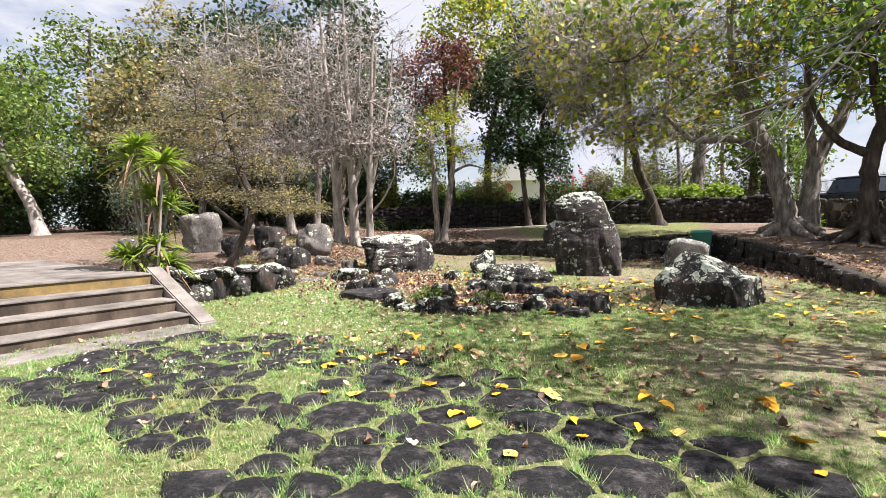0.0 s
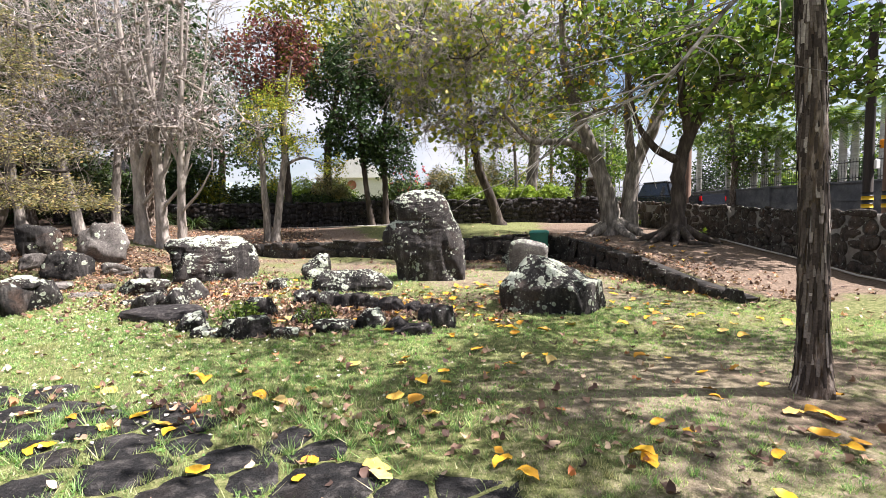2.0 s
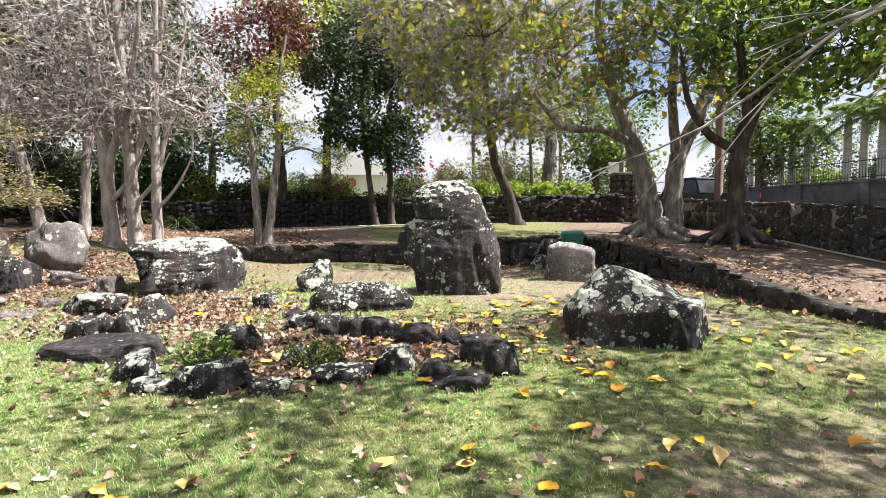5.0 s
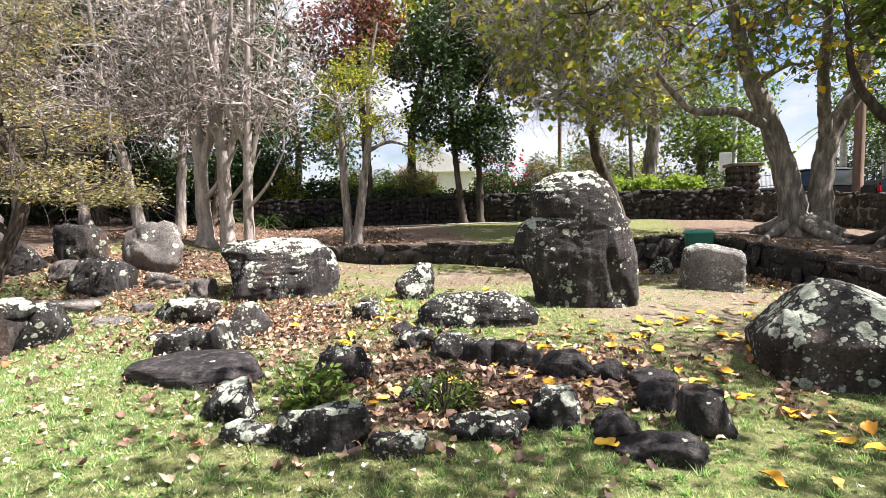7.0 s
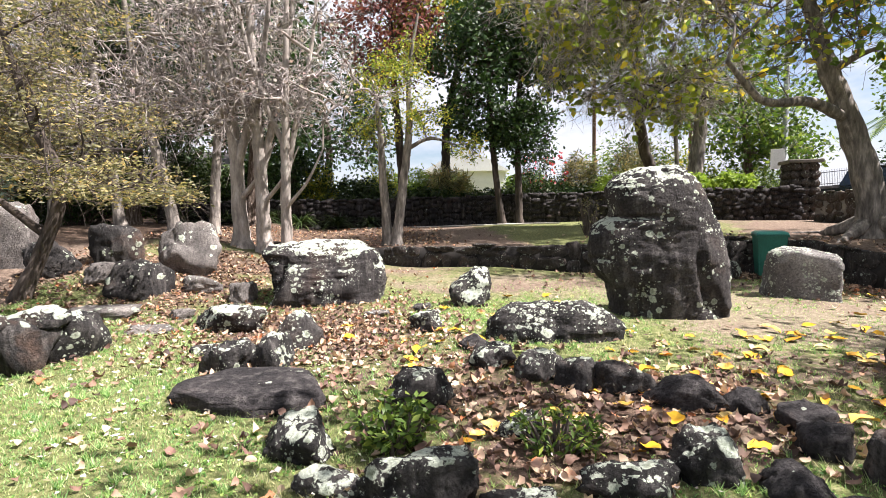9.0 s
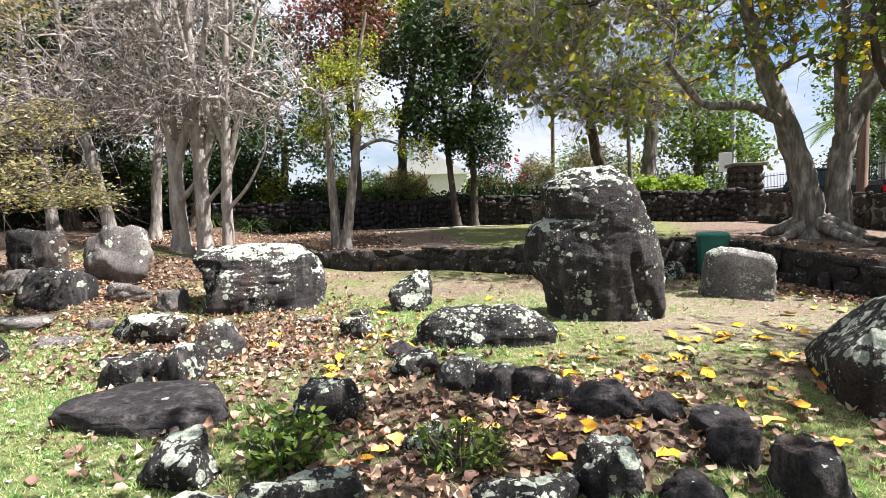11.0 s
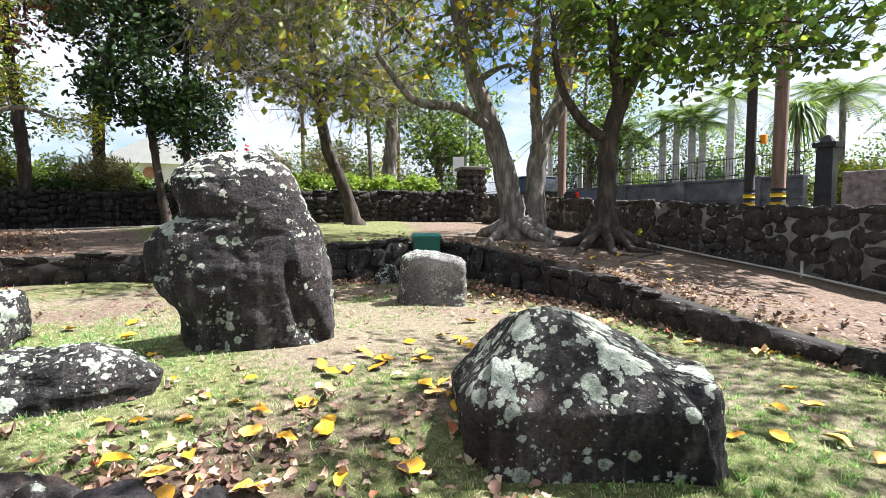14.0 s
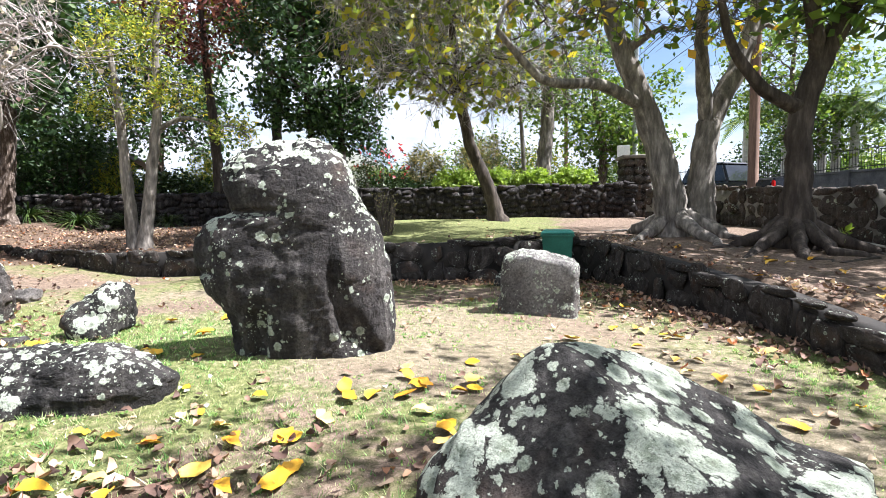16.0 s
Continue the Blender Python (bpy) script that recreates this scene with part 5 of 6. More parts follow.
    for i, u in enumerate(np.linspace(0, 1, 7)):
        x, y = np.interp(u, [0, 0.5, 1], line[:, 0]), np.interp(u, [0, 0.5, 1], line[:, 1])
        me = boulder("stone", (0, 0, 0), (0.62, 0.60, 0.72), 0, M_LAVA_FEW if i % 2 else M_LAVA, "", 610 + i, link=False, sub=3)
        ob = part("stone", me, wall)
        ob.matrix_basis = pose(x + 4.3, y - 10.8, 0.22 + rg.normal(0, 0.02), rg.normal(0, 8), rg.normal(0, 8), rg.uniform(0, 360))
        if i < 6:
            me = boulder("stone", (0, 0, 0), (0.60, 0.56, 0.24), 0, M_LAVA_MUCH, "", 630 + i, link=False, sub=3)
            ob = part("stone", me, wall, "flat lichen-covered top stone")
            ob.matrix_basis = pose(x + 4.42, y - 10.65, 0.50, rg.normal(0, 4), rg.normal(0, 4), rg.uniform(0, 360))


garden_stones()


# ---- plants of single character ----
def blade_leaf(bag, root, direction, length, width, droop, segs=6, fold=0.3):
    """A long arching leaf, folded along its middle."""
    d = np.asarray(direction, float)
    d /= np.linalg.norm(d)
    s = np.cross(d, (0, 0, 1.0))
    s /= np.linalg.norm(s) + 1e-6
    u = np.linspace(0, 1, segs)
    p = np.asarray(root) + d * (length * u)[:, None]
    p[:, 2] -= droop * length * u**2
    w = width * 0.5 * np.sin(np.pi * (0.12 + 0.88 * u) ** 0.8).clip(0.02, 1)
    v = np.stack([p - s * w[:, None] + np.array([0, 0, 1.0]) * (w * fold)[:, None], p, p + s * w[:, None] + np.array([0, 0, 1.0]) * (w * fold)[:, None]], 1).reshape(-1, 3)
    f = []
    for i in range(segs - 1):
        for j in (0, 1):
            f.append((i * 3 + j, i * 3 + j + 1, i * 3 + j + 4, i * 3 + j + 3))
    bag.add(v, np.array(f))


def rosette(at, n, length, width, droop, rg, up=0.35):
    bag = Bag()
    for i in range(n):
        a = rg.uniform(0, 2 * np.pi)
        e = rg.uniform(-0.5, 1.3) + up
        blade_leaf(bag, at, (math.cos(a), math.sin(a), e), length * rg.uniform(0.7, 1.15), width, droop * rg.uniform(0.6, 1.3))
    return bag


def ti_plant():
    x, y = -5.3, 9.35
    e = thing("cane_plant", (x, y, 0.35), "tall cane plant with rosettes of strappy yellow-green leaves", "plant")
    rg = rng_for(88)
    stems = [((0.0, 0.0), (-0.10, 0.05), 2.50), ((0.15, 0.1), (0.08, 0.15), 1.62), ((-0.12, 0.12), (-0.25, 0.1), 2.25), ((0.2, -0.1), (0.42, -0.1), 2.20), ((0.05, 0.2), (0.25, 0.3), 1.45), ((-0.1, -0.05), (-0.3, 0.0), 0.55), ((0.12, 0.0), (0.15, 0.1), 0.75), ((0.2, 0.1), (0.3, 0.1), 0.40)]
    for (ax, ay), (bx, by), h in stems:
        v, f = tube(spline([(ax, ay, -0.1), ((ax + bx) / 2, (ay + by) / 2, h * 0.5), (bx, by, h)], 9), np.linspace(0.03, 0.022, 9), 7)
        part("stem", mesh_np("stem", v, f, M_BARK_PALE, True), e)
        part("leaf_rosette", rosette((bx, by, h), 84, 0.60, 0.06, 0.42, rg, 0.45).mesh("leaf_rosette", L_LIME), e)
        dry = Bag()
        for _ in range(6):
            a = rg.uniform(0, 6.28)
            blade_leaf(dry, (bx, by, h - 0.05), (math.cos(a), math.sin(a), -0.2), 0.5, 0.06, 1.2)
        part("dry_leaf", dry.mesh("dry_leaf", M_LITTER), e, "hanging dead brown leaves")


ti_plant()


def bush(name, at, r, n, per, size, mat, label, seed, aspect=0.5, droop=0.1, category="shrub", kind="", stems=6):
    rg = rng_for(seed)
    z = gz(at[0], at[1]) + (at[2] if len(at) > 2 else 0)
    e = thing(name, (at[0], at[1], z), label, category)
    c = in_ball(rg, n, (0, 0, r[2] * 0.75), np.asarray(r) * 0.92, 0.3)
    c = c[c[:, 2] > 0.02]
    bag = Bag()
    for t in c[:: max(1, len(c) // (stems * 8))]:
        v, f = tube(spline([(t[0] * 0.3, t[1] * 0.3, -0.1), t * np.array([0.7, 0.7, 0.5]), t], 5), np.linspace(0.022, 0.006, 5), 4)
        bag.add(v, f)
    tagged(part("stemwork", bag.mesh("stemwork", M_TWIG_DARK), e), kind="stuff")
    v, f = leaf_cloud(c, per, min(r) * 0.17, size, rg, droop, aspect)
    tagged(part("foliage", mesh_np("foliage", v, f, mat), e), kind="stuff")
    return e


def shrubs():
    rg = rng_for(99)
    # dark growth behind and over the back wall
    for k, (x, y, rx, ry, rz, mat) in enumerate([(-8.5, 29.0, 2.6, 1.2, 1.9, L_HEDGE), (-4.6, 28.6, 2.4, 1.2, 2.1, L_DARK), (-1.4, 28.4, 2.0, 1.1, 2.0, L_HEDGE), (1.6, 28.0, 1.8, 1.0, 1.5, L_HEDGE), (4.4, 28.0, 1.9, 1.0, 1.45, L_HEDGE), (7.0, 27.4, 1.6, 1.0, 1.6, L_DARK),
                                                (9.4, 26.6, 1.8, 1.0, 1.7, L_HEDGE), (-12.5, 28.5, 2.6, 1.4, 2.2, L_DARK), (-16.5, 27.5, 2.6, 1.4, 2.0, L_HEDGE), (-20.5, 25.5, 2.6, 1.6, 2.2, L_DARK), (-24.5, 22, 2.6, 2.0, 2.4, L_HEDGE), (-18.6, 28.5, 2.2, 1.4, 2.6, L_DARK), (-22.5, 27.0, 2.2, 1.4, 2.6, L_HEDGE)]):
        bush("hedge_shrub", (x, y), (rx, ry, rz * (0.6 if x > -3 else 1.0)), 420, 22, 0.17, mat, "dense dark green shrub behind the stone wall", 700 + k)
    for k, (x, y, rx, rz, mat, sz) in enumerate([(-2.9, 28.3, 0.9, 1.5, L_YGREEN, 0.13), (1.4, 29.4, 1.0, 1.5, L_LIME, 0.14), (-0.3, 29.8, 1.0, 1.6, L_YGREEN, 0.14), (-17.2, 17.6, 1.0, 1.1, L_LIME, 0.12), (20.5, 32.5, 1.8, 1.5, L_GREEN, 0.14), (18.0, 31.5, 2.4, 1.6, L_GREEN, 0.16), (12.0, 31, 3.0, 2.3, L_GREEN, 0.2), (15.5, 33, 3.0, 2.0, L_YGREEN, 0.2)]):
        bush("leafy_shrub", (x, y), (rx, rx * 0.8, rz), 260, 20, sz, mat, "bright leafy shrub near the wall", 730 + k, 0.35)
    for k, (x, y) in enumerate([(3.2, 36.5), (8.6, 37.0), (0.2, 35.5)]):
        bush("hedge_shrub", (x, y), (1.9, 1.4, 1.35), 300, 20, 0.2, L_GREEN, "rounded green shrub in front of the white house", 745 + k)
    for k, (x, y, rx, rz) in enumerate([(10.4, 26.9, 1.3, 1.9), (8.2, 27.6, 1.0, 1.7), (2.6, 28.6, 1.1, 1.5)]):
        bush("reedy_shrub", (x, y), (rx, rx * 0.7, rz), 240, 14, 0.30, L_OLIVE, "tall grey-green reedy shrub behind the wall", 782 + k, 0.14, -0.4)
    # lime ground cover on the wall's top
    for k, (x, y) in enumerate([(10.2, 25.2), (11.6, 24.8), (12.9, 24.2), (8.9, 25.6)]):
        bush("wall_creeper", (x, y, 0.55), (0.95, 0.6, 0.75), 200, 20, 0.16, L_LIME, "light green trailing plants on top of the wall", 750 + k, 0.5, 0.2, "creeper")
    # strappy fern clumps at the foot of the back wall
    for k, (x, y, s) in enumerate([(-4.8, 26.2, 1.2), (-3.4, 26.0, 1.3), (-2.0, 26.0, 1.25), (-0.8, 25.9, 1.0), (-6.2, 26.4, 1.2), (-7.8, 26.4, 1.1)]):
        e = thing("fern_clump", (x, y, gz(x, y)), "dark arching strappy leaves at the foot of the wall", "plant", "clumps along the wall")
        part("leaf_rosette", rosette((0, 0, 0.1), 120, s, 0.05, 0.7, rg, 0.7).mesh("leaf_rosette", L_HEDGE), e)
    bush("red_flowered_shrub", (6.2, 26.9), (1.3, 0.8, 1.7), 220, 16, 0.11, L_HEDGE, "dark shrub with scattered red flowers behind the wall", 760)
    v, f = leaf_cloud(in_ball(rg, 40, (0, 0, 2.2), (1.4, 0.8, 0.8)), 3, 0.05, 0.13, rg, 0, 0.9)
    e = bpy.data.objects["red_flowered_shrub"]
    tagged(part("flowers", mesh_np("flowers", v, f, L_FLOWER), e, "small red flowers"), kind="stuff")
    bush("thin_shrub", (5.2, 19.2), (0.35, 0.35, 0.75), 60, 5, 0.06, L_OLIVE, "thin twiggy shrub on the terrace", 771, stems=14)
    bush("grass_tuft_shrub", (13.0, 18.4), (0.3, 0.3, 0.4), 50, 8, 0.12, L_LIME, "small light green sapling beside the tree", 772)
    bush("sucker_shoot", (12.05, 13.75), (0.14, 0.14, 0.25), 10, 3, 0.16, L_LIME, "bright green shoot at the tree's roots", 773, 0.6)
    bush("blue_green_shrub", (-11.5, 20.5), (1.6, 1.2, 1.7), 260, 20, 0.12, L_BLUE, "grey-green shrub beneath the trees", 774)
    bush("ring_weed", (-0.25, 8.95), (0.28, 0.22, 0.2), 60, 10, 0.07, L_GREEN, "leafy weed between the stones", 775, 0.5)
    bush("ring_weed", (0.75, 8.75), (0.34, 0.25, 0.16), 60, 10, 0.06, L_GREEN, "low green weed between the stones", 776, 0.35)
    bush("pale_stem_shrub", (-12.2, 20.6), (0.7, 0.6, 1.6), 60, 3, 0.08, L_OLIVE, "thin pale-stemmed shrub beneath the trees", 777, stems=30)


shrubs()


# ---- paving of lava stones ----
PAVE = [(-4.5, 5.0), (-3.7, 7.0), (-2.0, 6.9), (-0.4, 5.75), (1.0, 4.6), (2.1, 3.2), (2.0, 2.3), (-1.0, 2.5), (-3.0, 4.0)]


def inside(poly, x, y):
    c = False
    for (x0, y0), (x1, y1) in zip(poly, poly[1:] + poly[:1]):
        if (y0 > y) != (y1 > y) and x < (x1 - x0) * (y - y0) / (y1 - y0) + x0:
            c = not c
    return c


def paving():
    p = new("pavement")
    tagged(p, "old paving of flat dark lava stones with grass in the joints", "pavement", kind="structure")
    rg = rng_for(120)
    sites = []
    for _ in range(9000):
        x, y = rg.uniform(-5.2, 2.9), rg.uniform(1.7, 7.7)
        r = 0.15 + 0.20 * rg.uniform() ** 1.5
        if all(math.hypot(x - q[0], y - q[1]) > (r + q[2]) * 0.82 for q in sites):
            sites.append((x, y, r))
    placed = []
    for x, y, r in sites:
        if not inside(PAVE, x, y) or rg.uniform() < 0.06:
            continue
        poly = [(x - 1, y - 1), (x + 1, y - 1), (x + 1, y + 1), (x - 1, y + 1)]
        for a, b, rb in sites:
            if (a, b) == (x, y) or math.hypot(a - x, b - y) > 1.6:
                continue
            d2 = (a - x) ** 2 + (b - y) ** 2
            mx, my = x + (a - x) * (0.5 + 0.5 * (r * r - rb * rb) / d2), y + (b - y) * (0.5 + 0.5 * (r * r - rb * rb) / d2)
            out = []
            for (x0, y0), (x1, y1) in zip(poly, poly[1:] + poly[:1]):
                s0, s1 = (x0 - mx) * (a - x) + (y0 - my) * (b - y), (x1 - mx) * (a - x) + (y1 - my) * (b - y)
                if s0 <= 0:
                    out.append((x0, y0))
                if s0 * s1 < 0:
                    k = s0 / (s0 - s1)
                    out.append((x0 + (x1 - x0) * k, y0 + (y1 - y0) * k))
            poly = out
            if len(poly) < 3:
                break
        if len(poly) < 3:
            continue
        q = np.array(poly) - (x, y)
        if np.abs(q).max() > 0.6:
            continue
        q = np.stack([0.78 * q + 0.22 * np.roll(q, -1, 0), 0.22 * q + 0.78 * np.roll(q, -1, 0)], 1).reshape(-1, 2)
        q = np.stack([0.70 * q + 0.30 * np.roll(q, -1, 0), 0.30 * q + 0.70 * np.roll(q, -1, 0)], 1).reshape(-1, 2)
        q = q * (rg.uniform(0.84, 1.02) + 0.06 * rg.standard_normal((len(q), 1)))
        n = len(q)
        lift = rg.uniform(0.0, 0.016)
        rows = [np.c_[q * s, np.full(n, z) + 0.003 * rg.standard_normal(n)] for s, z in ((1.0, -0.07), (1.0, lift - 0.006), (0.90, lift + 0.006), (0.5, lift + 0.012))]
        v = np.concatenate(rows + [[[0, 0, lift + 0.012]]])
        f = [(i + j * n, (i + 1) % n + j * n, (i + 1) % n + (j + 1) * n, i + (j + 1) * n) for j in range(3) for i in range(n)]
        me = bpy.data.meshes.new("paving_stone")
        me.from_pydata(v.tolist(), [], f + [(3 * n + i, 3 * n + (i + 1) % n, 4 * n) for i in range(n)])
        me.polygons.foreach_set("use_smooth", np.ones(len(me.polygons), dtype=bool))
        me.materials.append(M_LAVA_PAVE)
        ob = new("paving_stone", me)
        ob.parent = p
        ob.matrix_basis = pose(x, y, gz(x, y), rg.normal(0, 1.2), rg.normal(0, 1.2), 0)
        placed.append((x, y, float(np.sqrt(np.abs(np.dot(q[:, 0], np.roll(q[:, 1], 1)) - np.dot(q[:, 1], np.roll(q[:, 0], 1))) / 2 / np.pi))))
    return placed


M_LAVA_PAVE = lava_mat("lava_paving", -2.5, base=((0.006, 0.006, 0.0065), (0.013, 0.0125, 0.013), (0.036, 0.032, 0.032)), brown=0.15, cap=0.1)
PAVED = np.array(paving())


# ---- grass, litter and fallen leaves ----
def grass():
    rg = rng_for(140)
    n = 760000
    x = rg.uniform(-6.0, 8.0, n)
    y = 1.0 + 14.6 * rg.uniform(0, 1, n) ** 1.35
    # blades stand in tufts: draw some of them towards the nearest knot of a loose grid
    cell = 0.16
    kx, ky = np.floor(x / cell), np.floor(y / cell)
    jx = np.modf(np.abs(np.sin(kx * 12.9898 + ky * 78.233) * 43758.5))[0]
    jy = np.modf(np.abs(np.sin(kx * 39.346 + ky * 11.135) * 24634.6))[0]
    pull = np.where(rg.uniform(0, 1, n) < 0.55, rg.uniform(0.45, 0.85, n), 0.0) * (jx > 0.35)
    x = x + ((kx + jy) * cell - x) * pull
    y = y + ((ky + jx) * cell - y) * pull
    d, s, l = cover(x, y)
    patch = np.sin(1.3 * x + 0.7) * np.sin(1.1 * y + 0.3) + 0.7 * np.sin(3.1 * x - 2.0 * y) * np.sin(2.2 * y + 1.4 * x)
    prob = np.clip(0.92 - 0.72 * d - 0.92 * s - 0.95 * l + 0.36 * patch, 0.05, 1)
    on_stone = np.zeros(n, bool)
    by_stone = np.zeros(n, bool)
    for px, py, pr in PAVED:
        r2 = (x - px) ** 2 + (y - py) ** 2
        on_stone |= r2 < (pr * 0.86) ** 2
        by_stone |= r2 < (pr * 1.6) ** 2
    keep = (rg.uniform(0, 1, n) < prob) & ~on_stone & (rg.uniform(0, 1, n) < np.where(by_stone, 0.75, 1.0))
    x, y, d, pull, by_stone, jx = x[keep], y[keep], d[keep], pull[keep], by_stone[keep], jx[keep]
    n = len(x)
    z = land(x, y) - 0.005
    h = rg.uniform(0.014, 0.036, n) * (1 - 0.35 * d) * np.where(pull > 0, 1.35 + 0.9 * jx, 1.0) * np.where(by_stone, 1.5, 1.0) * (1 + 0.9 * np.exp(-(((x - 0.6) / 2.6) ** 2) - ((y - 5.5 + 0.4 * x) / 0.7) ** 2))
    a = rg.uniform(0, 2 * np.pi, n)
    w = rg.uniform(0.0018, 0.0036, n) * (0.8 + 0.10 * y)
    lean = rg.uniform(0.2, 1.2, n) * h
    b = a + rg.uniform(-1.2, 1.2, n) + 1.57
    v = np.empty((n, 3, 3))
    v[:, 0] = np.stack([x - w * np.cos(a), y - w * np.sin(a), z], -1)
    v[:, 1] = np.stack([x + w * np.cos(a), y + w * np.sin(a), z], -1)
    v[:, 2] = np.stack([x + lean * np.cos(b), y + lean * np.sin(b), z + h], -1)
    ob = new("grass", mesh_np("grass", v.reshape(-1, 3), np.arange(n * 3).reshape(-1, 3), M_GRASS))
    tagged(ob, "short uneven green grass with dry blades", "grass", kind="stuff")


def clover():
    """Small round-leaved weeds in patches between the blades."""
    rg = rng_for(146)
    n = 9000
    x, y = rg.uniform(-5.0, 7.0, n), 1.6 + 11.0 * rg.uniform(0, 1, n) ** 1.3
    d, s, l = cover(x, y)
    want = 0.55 + 0.45 * np.sin(2.1 * x + 1.3 * np.sin(1.7 * y)) * np.sin(1.9 * y + 0.8) - 0.6 * d - 0.5 * s - 0.6 * l
    keep = rg.uniform(0, 1, n) < want
    for px, py, pr in PAVED:
        keep &= (x - px) ** 2 + (y - py) ** 2 > (pr * 0.9) ** 2
    c = np.stack([x, y, land(x, y) + 0.012], -1)[keep]
    v, f = leaf_cloud(c, 7, (0.035, 0.035, 0.010), 0.024, rg, 0.0, 0.8, 0.2, 0.75)
    ob = new("clover", mesh_np("clover", v, f, L_CLOVER))
    tagged(ob, "patches of small fresh green clover in the lawn", "ground cover", kind="stuff")


def petals():
    """Fallen white and pink petals from the dry trees."""
    rg = rng_for(148)
    n = 1500
    x, y = rg.normal(-1.6, 1.9, n), rg.uniform(5.0, 13.0, n)
    c = np.stack([x, y, land(x, y) + 0.028], -1)
    v, f = leaf_cloud(c, 1, 0.02, 0.038, rg, 0.0, 0.9, 0.4, 0.8)
    tagged(new("petals", mesh_np("petals", v, f, L_PETAL)), "scattered pale fallen petals on the lawn", "petals", kind="stuff")


grass()
clover()
petals()


def leaf_shape(length, width, curl, rg):
    """A pointed oval leaf, bent along its midrib."""
    u = np.linspace(0, 1, 7)
    w = width * 0.5 * np.sin(np.pi * u**0.75) ** 0.8
    p = np.stack([(u - 0.5) * length, 0.012 * np.sin(6 * u), curl * length * (u - 0.5) ** 2 * 2], -1)
    lift = w * 0.35 + 0.006 * rg.standard_normal(7)
    v = np.stack([p + np.stack([0 * w, w, lift], -1), p, p + np.stack([0 * w, -w, lift], -1)], 1).reshape(-1, 3)
    f = [(i * 3 + j, i * 3 + j + 1, i * 3 + j + 4, i * 3 + j + 3) for i in range(6) for j in (0, 1)]
    v[:, 2] -= v[:, 2].min() - 0.002
    return v, f


YELLOW_SPOTS = [(4.3, 10.3, 1.0, 0.9, 34), (2.6, 10.2, 0.9, 0.7, 30), (3.3, 8.3, 0.7, 0.8, 20), (1.4, 8.9, 1.0, 0.6, 26), (2.6, 6.0, 1.6, 1.3, 26), (5.8, 7.8, 1.0, 1.6, 28), (6.6, 11.0, 0.9, 2.0, 26), (0.2, 6.2, 1.8, 1.0, 18), (-0.5, 4.4, 1.8, 1.0, 16), (1.4, 3.6, 1.2, 0.9, 14), (1.5, 12.5, 1.5, 1.5, 14), (9.5, 12.0, 1.2, 2.0, 14), (0.1, 11.5, 1.0, 1.0, 10), (3.6, 4.2, 1.0, 1.0, 12)]


def fallen_leaves():
    rg = rng_for(160)
    kinds = []
    for k in range(6):
        v, f = leaf_shape(rg.uniform(0.12, 0.17), rg.uniform(0.075, 0.11), rg.uniform(-0.25, 0.4), rg)
        me = bpy.data.meshes.new("fallen_leaf")
        me.from_pydata(v.tolist(), [], f)
        me.polygons.foreach_set("use_smooth", np.ones(len(f), dtype=bool))
        me.materials.append(M_YELLOW)
        kinds.append(me)
    for cx, cy, sx, sy, n in YELLOW_SPOTS:
        for _ in range(n):
            x, y = rg.normal(cx, sx * 0.7), rg.normal(cy, sy * 0.7)
            if math.hypot((x - 4.25) / 0.95, (y - 8.6) / 0.8) < 1 or math.hypot(x - 3.3, y - 12.1) < 0.75:
                continue
            ob = new("fallen_leaf", kinds[int(rg.integers(6))])
            s = rg.uniform(0.7, 1.35)
            ob.matrix_basis = pose(x, y, gz(x, y) + 0.018, rg.normal(0, 9), rg.normal(0, 9), rg.uniform(0, 360)) @ Matrix.Diagonal((s, s, s, 1))
            tagged(ob, "fallen yellow leaf lying on the grass", "leaf", "fallen yellow leaves")
    bag = Bag()
    base = [leaf_shape(0.11, 0.07, c, rg) for c in (0.5, 0.9, -0.4, 0.3, 1.2)]
    n = 175000
    x, y = rg.uniform(-7, 10, n), rg.uniform(2.4, 25, n)
    d, s, l = cover(x, y)
    p = 0.85 * l + 0.02 * s + 0.010 + 0.03 * np.exp(-(((x - 1.2) / 2.2) ** 2 + ((y - 6.0) / 1.3) ** 2)) + 0.25 * np.exp(-(((x - 0.6) / 2.2) ** 2 + ((y - 5.6 + 0.55 * x) / 0.45) ** 2))
    p = p * np.where(y > 18.0, 0.22, 1.0)
    for i in np.nonzero(rg.uniform(0, 1, n) < p * 0.62)[0]:
        v, f = base[int(rg.integers(5))]
        m = pose(x[i], y[i], gz(x[i], y[i]) + rg.uniform(0.004, 0.03), rg.normal(0, 15), rg.normal(0, 15), rg.uniform(0, 360))
        q = (v * rg.uniform(0.4, 1.0)) @ np.array(m.to_3x3()).T + np.array(m.translation)
        bag.add(q, np.array(f))
    ob = new("leaf_litter", bag.mesh("leaf_litter", M_LITTER))
    tagged(ob, "curled brown and russet dry leaves among the stones", "leaf litter", kind="stuff")


fallen_leaves()


